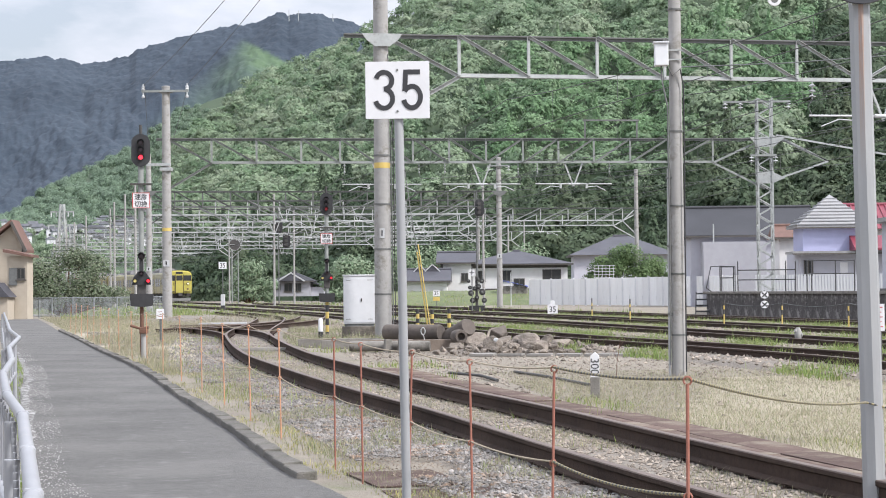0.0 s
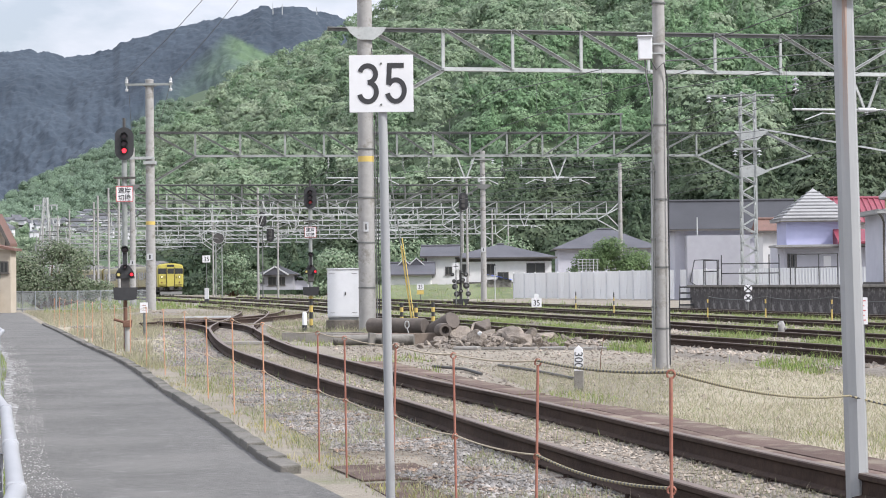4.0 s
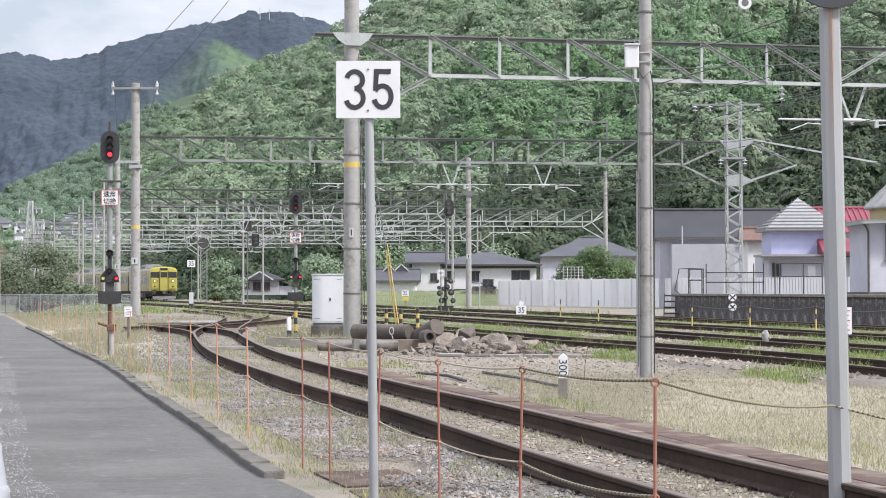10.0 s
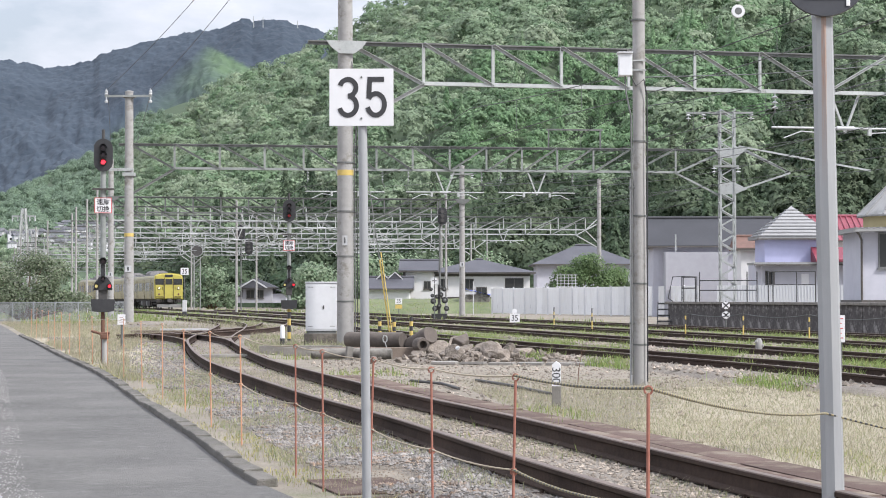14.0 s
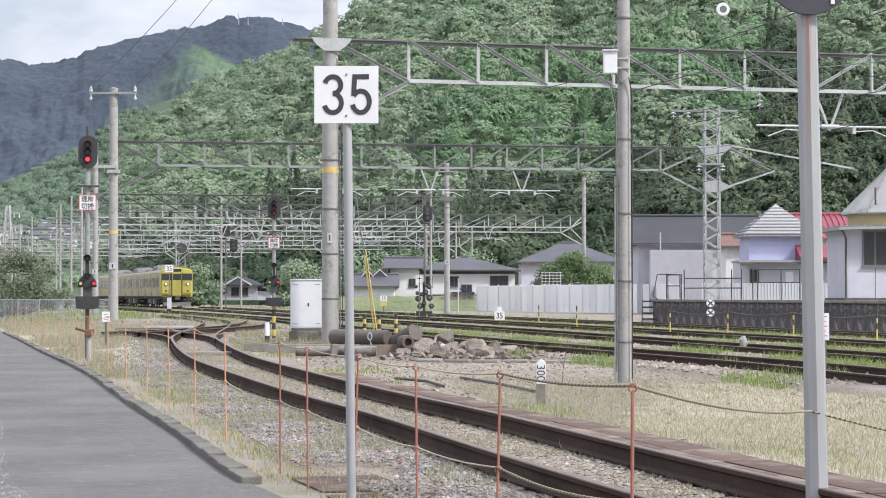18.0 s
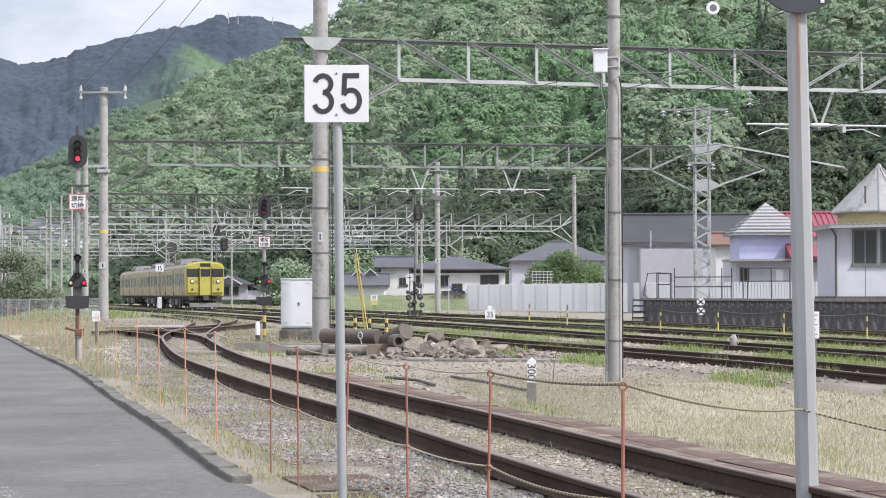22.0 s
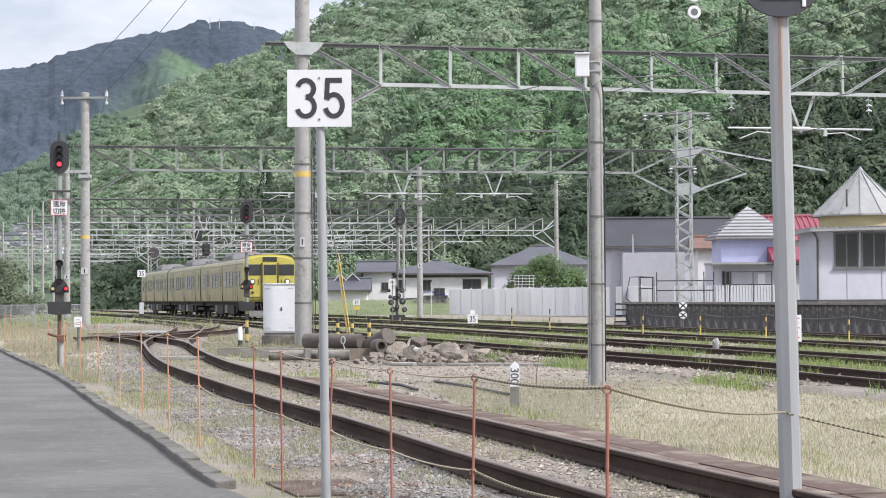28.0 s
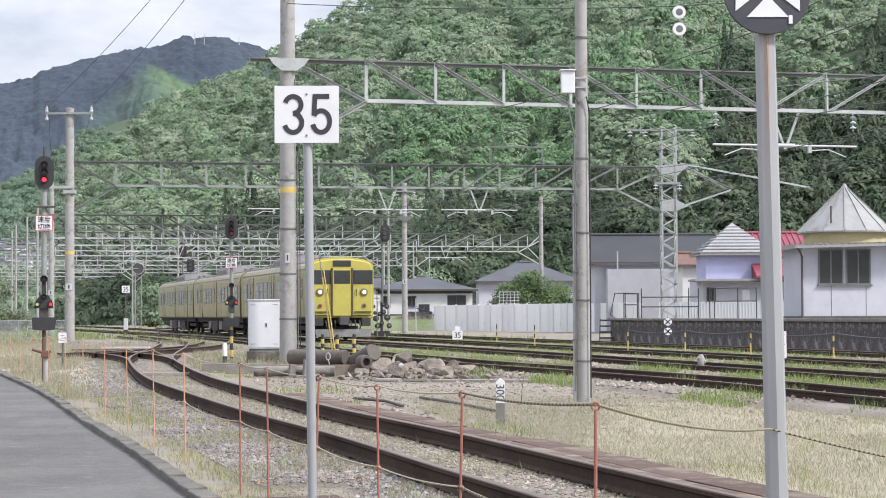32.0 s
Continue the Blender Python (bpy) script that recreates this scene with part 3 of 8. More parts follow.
def lattice_mast(x, y, h, w, label, z0=1.1):
    t = thing("lattice_mast", label, "mast", x, y, z0)
    for sx in (-1, 1):
        for sy in (-1, 1):
            part("leg", angle_bar(bm_new(), (sx * w / 2, sy * w / 2, 0), (sx * w / 2, sy * w / 2, h), 0.075), M_GALV, t)
    n = int(h / (w * 0.58))
    for face in range(4):
        for i in range(n):
            za, zb = h * i / n, h * (i + 1) / n
            s = 1 if i % 2 else -1
            p = ((-s * w / 2, -w / 2), (s * w / 2, -w / 2), (-s * w / 2, w / 2), (s * w / 2, w / 2), (-w / 2, -s * w / 2), (-w / 2, s * w / 2), (w / 2, -s * w / 2), (w / 2, s * w / 2))
            a, b = p[face * 2], p[face * 2 + 1]
            part("lacing_bar", bar(bm_new(), (*a, za), (*b, zb), 0.05, 0.05), M_GALV, t)
    return t


mast = lattice_mast(12.35, 89.4, 8.9, 0.66, "galvanised lattice mast standing on the old platform")

# ---- hills ----


def ridge_at(b):
    """Tangent of the skyline's height over the horizon, by bearing."""
    ks = [(-0.24, 0.0), (-0.1765, 0.0), (-0.1725, 0.050), (-0.1695, 0.081), (-0.150, 0.099), (-0.133, 0.112), (-0.105, 0.124), (-0.0775, 0.134), (-0.054, 0.149), (-0.027, 0.166), (0.02, 0.185), (0.08, 0.205), (0.2, 0.235), (0.4, 0.26)]
    return float(np.interp(b, [k[0] for k in ks], [k[1] for k in ks])) - 0.0095


def hill_point(b, u):
    """A point of the wooded hill: bearing b, u from its foot (0) to its ridge (1)."""
    y0 = 232 + 40 * max(0.0, -b - 0.02) / 0.15 - 60 * max(0.0, b)
    y1 = y0 + 250
    y = y0 + (y1 - y0) * u
    top = ridge_at(b) * y1
    fold = noise.noise(Vector((b * 18, u * 3.0, 0.3))) * 0.06 + noise.noise(Vector((b * 55, u * 7.0, 4.3))) * 0.02
    s = u**0.85 + fold * math.sin(math.pi * min(1, u)) * 1.4
    return Vector((b * y, y, 1.3 * u + top * s))


def clump_tree(rng, leaves, squash=0.85, size=0.13, cone=False, half=True, sides=4):
    """Verts (n*4, 3) of leaf clumps on a bumpy crown of radius 1 standing on z = 0."""
    n = leaves
    lobes = rng.normal(size=(7, 3))
    lobes /= np.linalg.norm(lobes, axis=1)[:, None]
    lobes[:, 2] = np.abs(lobes[:, 2]) * 0.8
    which = rng.integers(0, 7, n)
    d = rng.normal(size=(n, 3))
    d /= np.linalg.norm(d, axis=1)[:, None]
    if half:
        d[:, 1] = np.where(d[:, 1] > 0.35, -d[:, 1], d[:, 1])
    c = lobes[which] * 0.5 + d * (0.52 * rng.uniform(0.75, 1.08, n))[:, None]
    c[:, 2] = c[:, 2] * squash + 0.75
    if cone:
        h = np.clip((c[:, 2] + 0.1) / 1.7, 0, 1)
        c[:, :2] *= (1.05 - h)[:, None]
        c[:, 2] = h * 3.0
    nrm = d + np.array([0.0, -0.25, 0.45]) + rng.normal(size=(n, 3)) * 0.28
    nrm /= np.linalg.norm(nrm, axis=1)[:, None]
    up = np.tile([0.0, 0.0, 1.0], (n, 1)) + rng.normal(size=(n, 3)) * 0.3
    a = np.cross(nrm, up)
    a /= np.linalg.norm(a, axis=1)[:, None] + 1e-6
    b2 = np.cross(nrm, a)
    s = (size * rng.uniform(0.6, 1.5, n))[:, None]
    k = rng.uniform(0.55, 1.0, (n, 4))
    if sides == 3:
        quad = np.stack([c + a * s * k[:, :1], c + b2 * s * k[:, 1:2] - a * s * 0.5, c - b2 * s * k[:, 2:3] - a * s * 0.5], axis=1)
    else:
        quad = np.stack([c + a * s * k[:, :1], c + b2 * s * k[:, 1:2], c - a * s * k[:, 2:3], c - b2 * s * k[:, 3:4]], axis=1)
    return quad.reshape(-1, 3)


def crown(rng, leaves, size, cone=False):
    """Leaf triangles of one tree, radius 1: many small boughs over a low dome, or drooping whorls round a spire."""
    n = leaves
    if cone:
        h = rng.random(n) ** 0.8
        a = rng.uniform(0, 6.283, n)
        a = np.where(np.sin(a) > 0.45, -a, a)
        whorl = 0.72 + 0.28 * np.sin(h * 34.0 + 3.0 * np.sin(a * 3 + h * 5))
        rad = (1.02 - h) * 0.82 * whorl * rng.uniform(0.8, 1.05, n)
        c = np.stack([rad * np.cos(a), rad * np.sin(a), h * 2.9], 1)
        d = np.stack([np.cos(a), np.sin(a), np.full(n, 0.35)], 1)
    else:
        k = 30
        q = rng.normal(size=(k, 3))
        q /= np.linalg.norm(q, axis=1)[:, None]
        q[:, 2] = np.abs(q[:, 2]) * 1.1 - 0.25
        q[:, 1] = np.where(q[:, 1] > 0.4, -q[:, 1], q[:, 1])
        bough = q * rng.uniform(0.72, 0.92, (k, 1)) * np.array([1.0, 1.0, 0.92])
        br = rng.uniform(0.16, 0.32, k)
        w = rng.integers(0, k, n)
        d = rng.normal(size=(n, 3))
        d /= np.linalg.norm(d, axis=1)[:, None]
        d[:, 2] = np.where(d[:, 2] < -0.3, -d[:, 2], d[:, 2])
        c = bough[w] + d * (br[w] * rng.uniform(0.5, 1.1, n))[:, None] * np.array([1.1, 1.1, 0.7])
        d = c / (np.linalg.norm(c, axis=1)[:, None] + 1e-6) + 0.45 * d
        c[:, 2] += 0.55
    nrm = d * 0.9 + np.array([0.0, -0.1, 0.25]) + rng.normal(size=(n, 3)) * 0.27
    nrm /= np.linalg.norm(nrm, axis=1)[:, None]
    a = np.cross(nrm, rng.normal(size=(n, 3)))
    a /= np.linalg.norm(a, axis=1)[:, None] + 1e-6
    b2 = np.cross(nrm, a)
    s = (size * rng.uniform(0.55, 1.5, n))[:, None]
    return np.stack([c + a * s, c + b2 * s * 0.8 - a * s * 0.5, c - b2 * s * 0.8 - a * s * 0.5], axis=1).reshape(-1, 3)


rng = np.random.default_rng(11)
CROWNS = [crown(rng, 540, 0.078) for i in range(9)]
CONES = [crown(rng, 640, 0.066, True) for i in range(4)]


THIN = [clump_tree(rng, 170, sq, 0.13, sides=3) for sq in (0.8, 0.9, 1.0)]


def forest(name, spots, mat, label, thin=False):
    """spots: (x, y, z, radius, tint, kind). One joined mesh of leaf clumps."""
    V, T = [], []
    for i, (x, y, z, r, tint, kind) in enumerate(spots):
        src = THIN[i % 3] if thin else CONES[i % 4] if kind else CROWNS[i % 9]
        a = rng.uniform(-0.6, 0.6)
        ca, sa = math.cos(a), math.sin(a)
        v = np.empty_like(src)
        v[:, 0] = (src[:, 0] * ca - src[:, 1] * sa) * (r if i % 2 else -r) + x
        v[:, 1] = (src[:, 0] * sa + src[:, 1] * ca) * r + y
        v[:, 2] = src[:, 2] * r * 1.05 + z - 0.35 * r
        V.append(v)
        T.append(np.full(len(v), tint))
    V = np.concatenate(V)
    ob = new(name, raw_mesh(name, V, np.arange(len(V)).reshape(-1, 3), mat, np.concatenate(T)))
    return tagged(ob, label, "forest", kind="stuff")


def terrain(name, fn, bs, us, mat, label, tint=None):
    vs = [fn(b, u) for u in us for b in bs]
    nb = len(bs)
    fs = [(j * nb + i, j * nb + i + 1, (j + 1) * nb + i + 1, (j + 1) * nb + i) for j in range(len(us) - 1) for i in range(nb - 1)]
    ob = new(name, raw_mesh(name, [tuple(v) for v in vs], fs, mat, [tint(v) for v in vs] if tint else None))
    ob.data.shade_smooth()
    return tagged(ob, label, "hill", kind="structure")


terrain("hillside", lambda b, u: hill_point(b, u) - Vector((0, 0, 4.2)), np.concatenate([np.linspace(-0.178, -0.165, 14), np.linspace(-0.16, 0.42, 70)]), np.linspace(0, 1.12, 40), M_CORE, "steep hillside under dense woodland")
spots, dark_spots, cedar = [], [], []
rr = random.Random(5)
u, row = 0.0, 0
while u < 1.06:
    b = -0.1725 + 0.0042 * (row % 2)
    row += 1
    y = hill_point(0, u).y
    r0 = 2.75 if u > 0.05 else 3.1
    while b < 0.268:
        bb, uu = b + rr.uniform(-0.006, 0.006), u + rr.uniform(-0.016, 0.016)
        p = hill_point(bb, max(0, uu))
        g = noise.noise(Vector((bb * 25, uu * 6, 1.7)))
        r = r0 * rr.uniform(0.6, 1.45)
        if bb > 0.115 and uu < 0.25:
            r *= 1.25
        stand = -0.015 + 0.03 * g < bb < 0.185 and 0.17 + 0.06 * g < uu < 0.36 + 0.10 * g
        kind = 1 if (stand and rr.random() < 0.8) else 0
        # darker green trees along the hill foot and low on the right
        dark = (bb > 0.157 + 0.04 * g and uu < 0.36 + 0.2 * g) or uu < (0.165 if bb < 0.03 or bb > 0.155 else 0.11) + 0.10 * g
        (dark_spots if dark else cedar if kind else spots).append((p.x, p.y, p.z, r * (0.78 if kind else 1.0), min(1, max(0, rr.gauss(0.15 if stand else 0.42, 0.32))), 1 if (kind and rr.random() < 0.3) or (dark and rr.random() < 0.2) else 0))
        if bb > 0.0 and rr.random() < (0.9 if kind else 0.40 if bb > 0.05 else 0.25):
            q = hill_point(bb + 0.004, max(0, uu + 0.018))
            (dark_spots if dark else cedar if kind else spots).append((q.x, q.y, q.z, r * 0.9, min(1, max(0, rr.gauss(0.2 if kind else 0.4, 0.3))), 0))
        b += 0.0086
    u += 0.030
forest("woodland", spots, M_FOREST, "dense mixed green woodland covering the hillside")
M_CEDAR = leaf_material("cedar_foliage", (0.106, 0.188, 0.096), (0.168, 0.272, 0.138), (0.205, 0.288, 0.170))
forest("cedar_stand", cedar, M_CEDAR, "bright green stand of young cedars on the hillside")
M_DARKWOOD = leaf_material("dark_foliage", (0.037, 0.064, 0.038), (0.070, 0.108, 0.060), (0.103, 0.132, 0.079))
forest("conifer_stand", dark_spots, M_DARKWOOD, "dark green trees on the lower hillside")

# middle hill, its woodland paled by painted-in haze, and the high mountain behind
M_HAZYWOOD = leaf_material("young_woodland", (0.120, 0.178, 0.118), (0.165, 0.228, 0.150), (0.135, 0.19, 0.135))
# the mountain's dark blue is aerial haze put into the forest colour
M_FAR = material("hazy_forest", (0.019, 0.031, 0.047), (0.041, 0.058, 0.080), 0.95, scale=0.045, big=0.005, bump=0.5, bump_scale=0.07, tint=(0.074, 0.122, 0.064), dist=5.0)


def mid_point(b, u):
    y = 1220 + 700 * u
    ks = [(-0.36, 0.02), (-0.30, 0.028), (-0.262, 0.037), (-0.229, 0.056), (-0.199, 0.070), (-0.17, 0.090), (-0.12, 0.104)]
    top = float(np.interp(b, [k[0] for k in ks], [k[1] for k in ks])) * 1920
    return Vector((b * y, y, 39 + (top - 39) * (u**0.9) + noise.noise(Vector((b * 40, u * 3, 0))) * 8 * u))


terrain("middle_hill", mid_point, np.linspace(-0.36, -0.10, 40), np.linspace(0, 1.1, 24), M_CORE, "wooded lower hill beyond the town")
spots = []
u = 0.0
while u < 1.05:
    b = -0.33
    while b < -0.155:
        bb, uu = b + rr.uniform(-0.004, 0.004), max(0, u + rr.uniform(-0.02, 0.02))
        p = mid_point(bb, uu)
        spots.append((p.x, p.y, p.z, rr.uniform(5.0, 8.0), rr.random(), 0))
        b += 0.0058
    u += 0.036
forest("young_woodland", spots, M_HAZYWOOD, "pale green woodland on the lower hill, haze put into its colour", True)


def far_point(b, u):
    y = 1900 + 900 * u
    ks = [(-0.42, 0.10), (-0.30, 0.119), (-0.2412, 0.1258), (-0.2285, 0.1251), (-0.2169, 0.1221), (-0.2053, 0.1231), (-0.1926, 0.1258), (-0.189, 0.1288), (-0.1778, 0.1315), (-0.1672, 0.134), (-0.1567, 0.1367), (-0.1419, 0.1399), (-0.1281, 0.1411), (-0.1207, 0.1434), (-0.115, 0.1462), (-0.1119, 0.1462), (-0.1091, 0.1448), (-0.106, 0.1459), (-0.0933, 0.1462), (-0.0848, 0.1433), (-0.0756, 0.1409), (-0.05, 0.13), (0.1, 0.11)]
    top = (float(np.interp(b, [k[0] for k in ks], [k[1] for k in ks])) - 0.0062) * 2800
    f = noise.fractal(Vector((b * 22, u * 2.2, 2.0)), 1.0, 2.0, 5) * 0.11 * math.sin(math.pi * min(1, u))
    tree = noise.noise(Vector((b * 700, u * 150, 0))) * 2.4 + noise.noise(Vector((b * 210, u * 90, 7))) * 4.0
    return Vector((b * y, y, 1.3 + top * (u + f) + tree * min(1, u * 4)))


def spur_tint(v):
    """A sunlit patch below the crest of one spur, put into the colour."""
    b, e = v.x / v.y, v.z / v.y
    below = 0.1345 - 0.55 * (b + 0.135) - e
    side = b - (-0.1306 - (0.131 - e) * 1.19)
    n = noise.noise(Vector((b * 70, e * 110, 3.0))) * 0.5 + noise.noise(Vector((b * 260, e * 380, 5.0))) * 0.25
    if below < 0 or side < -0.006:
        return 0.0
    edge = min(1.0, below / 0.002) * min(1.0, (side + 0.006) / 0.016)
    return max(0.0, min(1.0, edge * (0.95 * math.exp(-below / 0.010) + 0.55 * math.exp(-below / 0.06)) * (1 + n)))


terrain("mountain", far_point, np.linspace(-0.30, -0.03, 380), np.linspace(0, 1.06, 150), M_FAR, "high forested mountain in the distance, blue haze put into its colour", spur_tint)

# ---- the train ----
M_TRAIN = material("train_yellow", (0.355, 0.312, 0.062), (0.43, 0.38, 0.088), 0.4, scale=3, big=0.5, bump=0.02, stain=(0.31, 0.24, 0.05), stain_at=0.62)
# side yellow darker than the front: shade put into the paint, plus grime
M_SIDE = material("shaded_grimy_yellow", (0.205, 0.172, 0.050), (0.30, 0.252, 0.078), 0.32, scale=2.5, big=0.4, bump=0.03, stain=(0.13, 0.115, 0.055), stain_at=0.53, streak=True)
M_ROOF = material("train_roof", (0.115, 0.112, 0.112), (0.185, 0.18, 0.178), 0.8, scale=4, big=0.5, bump=0.1)
M_UNDER = material("underframe", (0.018, 0.017, 0.016), (0.05, 0.045, 0.04), 0.8, scale=6, bump=0.2)
M_UNDERG = material("equipment_grey", (0.13, 0.13, 0.13), (0.22, 0.22, 0.21), 0.7, scale=5, bump=0.1)
M_LAMP = glow("head_lamp", (0.9, 0.76, 0.42), 0.9)
M_SEAM = material("door_seam", (0.05, 0.04, 0.02), (0.10, 0.08, 0.03), 0.8, scale=8, bump=0)
M_FRAMEM = material("window_frame", (0.15, 0.138, 0.09), (0.22, 0.205, 0.14), 0.4, metal=0.4, scale=8, bump=0)


def car(front, label):
    """One railway car, its front towards -y, on rails at z = 0."""
    c = thing("railway_car", label, "train", group="cars of the train")
    side_o = [(-1.40, 0.98), (-1.43, 1.5), (-1.43, 2.95), (-1.39, 3.16), (-1.29, 3.31), (-1.12, 3.42), (1.12, 3.42), (1.29, 3.31), (1.39, 3.16), (1.43, 2.95), (1.43, 1.5), (1.40, 0.98)]
    body = part("body", prism(bm_new(), side_o, 0.02 if front else 0.12, 19.5), M_SIDE, c, "grimy weathered yellow body, shade put into its paint")
    roof_o = [(-1.14, 3.40)] + [(1.14 * math.cos(math.pi * (1 - k / 10)), 3.41 + 0.19 * math.sin(math.pi * k / 10) ** 0.8) for k in range(1, 10)] + [(1.14, 3.40)]
    part("roof", prism(bm_new(), roof_o, 0.55 if front else 0.15, 19.45), M_ROOF, c, "grey rounded roof")
    # roof equipment
    b = bm_new()
    prism(b, [(-1.05, 3.40), (-1.02, 3.72), (-0.85, 3.90), (-0.45, 4.0), (0.45, 4.0), (0.85, 3.90), (1.02, 3.72), (1.05, 3.40)], 7.4, 12.2)
    for v in b.verts:
        if v.co.z > 3.7:
            v.co.y += 0.75 if v.co.y < 9 else -0.75
    part("cooling_unit", b, M_ROOF, c, "grey domed roof cooling unit")
    for y0 in (3.0, 5.2, 14.4, 16.8):
        part("ventilator", box(bm_new(), -0.3, y0, 3.55, 0.3, y0 + 0.7, 3.74, 0.04), M_ROOF, c)
    # doors and windows on both sides
    doors = (3.4, 9.75, 16.1)
    wins = [1.9, 5.1, 6.35, 7.6, 11.55, 12.8, 14.05, 17.9] if front else [1.35, 5.1, 6.35, 7.6, 11.55, 12.8, 14.05, 18.0]
    for s in (-1, 1):
        x = s * 1.43
        for y in doors:
            d = part("door", box(bm_new(), x - 0.012, y - 0.66, 1.02, x + 0.012, y + 0.66, 3.02), M_SIDE, c)
            for o in (-0.665, 0.0, 0.665):
                part("door_seam", box(bm_new(), x - 0.016, y + o - 0.018, 1.02, x + 0.016, y + o + 0.018, 3.02), M_SEAM, d)
            for o in (-0.34, 0.34):
                w = part("window_frame", box(bm_new(), x - 0.020, y + o - 0.24, 1.92, x + 0.020, y + o + 0.24, 2.72, 0.004), M_FRAMEM, d)
                part("pane", box(bm_new(), x - 0.026, y + o - 0.19, 1.97, x + 0.026, y + o + 0.19, 2.67), M_GLASS, w)
        for y in wins:
            ww = 0.30 if (front and y == 1.9) else 0.5
            w = part("window", box(bm_new(), x - 0.016, y - ww, 1.80, x + 0.016, y + ww, 2.74, 0.004), M_FRAMEM, c)
            part("pane", box(bm_new(), x - 0.022, y - ww + 0.05, 1.85, x + 0.022, y + ww - 0.05, 2.27), M_GLASS, w)
            part("pane", box(bm_new(), x - 0.024, y - ww + 0.05, 2.31, x + 0.024, y + ww - 0.05, 2.69), M_GLASS, w)
        part("rain_gutter", box(bm_new(), x - 0.035, 0.6, 3.12, x + 0.005, 19.4, 3.15) if s > 0 else box(bm_new(), x - 0.005, 0.6, 3.12, x + 0.035, 19.4, 3.15), M_SIDE, c)
        part("sill_band", box(bm_new(), s * 1.405 - 0.008, 0.1, 0.96, s * 1.405 + 0.008, 19.45, 1.04), M_SEAM, c)
    # underframe, bogies, boxes
    for s in (-1, 1):
        part("skirt", box(bm_new(), s * 1.02, 4.6, 0.34, s * 1.16, 14.9, 0.97), M_UNDER, c, "dark underfloor skirt")
    part("underframe", box(bm_new(), -1.2, 0.5, 0.72, 1.2, 19.2, 0.99), M_UNDER, c)
    for y0, y1, z0, g in ((5.2, 7.4, 0.25, 0), (8.0, 9.2, 0.3, 1), (9.8, 12.2, 0.22, 0), (12.6, 13.6, 0.35, 1)):
        for s in (-1, 1):
            part("equipment_box", box(bm_new(), s * 0.35, y0, z0, s * 1.28, y1, 0.78, 0.03), M_UNDERG if g else M_UNDER, c)
    for yc in (2.9, 16.6):
        bog = part("bogie", box(bm_new(), -1.05, yc - 1.5, 0.42, 1.05, yc + 1.5, 0.62, 0.05), M_UNDER, c)
        for yy in (yc - 1.05, yc + 1.05):
            for s in (-1, 1):
                b = bm_new()
                rod(b, (s * 0.50, yy, 0.43), (s * 0.63, yy, 0.43), 0.43, seg=20)
                rod(b, (s * 0.63, yy, 0.43), (s * 0.70, yy, 0.43), 0.12, seg=10)
                part("wheel", b, M_UNDER, bog)
    if not front:
        part("gangway", box(bm_new(), -0.55, -0.25, 1.1, 0.55, 0.12, 3.05, 0.05), M_UNDER, c)
        return c
    # cab front
    o = [(-1.41, 0.98), (-1.44, 1.5), (-1.44, 3.10), (-1.40, 3.30), (-1.28, 3.45), (-1.0, 3.54), (-0.5, 3.61), (0, 3.63), (0.5, 3.61), (1.0, 3.54), (1.28, 3.45), (1.40, 3.30), (1.44, 3.10), (1.44, 1.5), (1.41, 0.98)]
    b = bm_new()
    prism(b, o, -0.16, 0.56)
    es = [e for e in b.edges if all(v.co.y < -0.1 for v in e.verts)]
    bmesh.ops.bevel(b, geom=es, offset=0.13, segments=3, affect="EDGES")
    part("cab_front", b, M_TRAIN, c, "bright yellow cab front")
    yf = -0.163
    for x0, x1 in ((-1.37, -0.50), (0.50, 1.37)):
        w = part("cab_window", box(bm_new(), x0, yf - 0.015, 2.44, x1, yf + 0.05, 3.06, 0.02), M_BLACK, c, "black-framed cab window")
        part("pane", box(bm_new(), x0 + 0.05, yf - 0.022, 2.50, x1 - 0.05, yf, 3.01), M_GLASS, w)
        part("wiper", bar(bm_new(), (x0 + 0.2, yf - 0.03, 2.46), (x0 + 0.45, yf - 0.035, 2.75), 0.015, 0.015), M_BLACK, w)
    d = part("gangway_door", box(bm_new(), -0.42, yf - 0.05, 1.06, 0.42, yf + 0.05, 3.10, 0.02), M_TRAIN, c)
    part("door_window", box(bm_new(), -0.36, yf - 0.058, 2.46, 0.36, yf, 3.04, 0.004), M_GLASS, d)
    for x in (-0.45, 0.45):
        part("door_post", box(bm_new(), x - 0.035, yf - 0.09, 1.00, x + 0.035, yf + 0.05, 3.14, 0.01), M_SEAM, d)
    db = part("destination_box", box(bm_new(), -0.40, yf - 0.03, 3.22, 0.40, yf + 0.05, 3.48, 0.02), M_BLACK, c, "dark destination display")
    part("display", box(bm_new(), -0.34, yf - 0.036, 3.27, 0.34, yf, 3.43), M_GLASS, db)
    for s in (-1, 1):
        h = part("head_light", lathe(bm_new(), [(0.17, 0.0), (0.17, 0.05), (0.145, 0.07)], 20, s * 0.98, yf + 0.01, 2.10, "y"), M_FRAMEM, c, "round headlight in a steel ring")
        part("lens", lathe(bm_new(), [(0.085, 0.068), (0.06, 0.082)], 20, s * 0.98, yf + 0.01, 2.10, "y"), M_LAMP, h)
        t = part("tail_light", lathe(bm_new(), [(0.10, 0.0), (0.10, 0.045)], 16, s * 0.98, yf + 0.01, 1.50, "y"), M_FRAMEM, c)
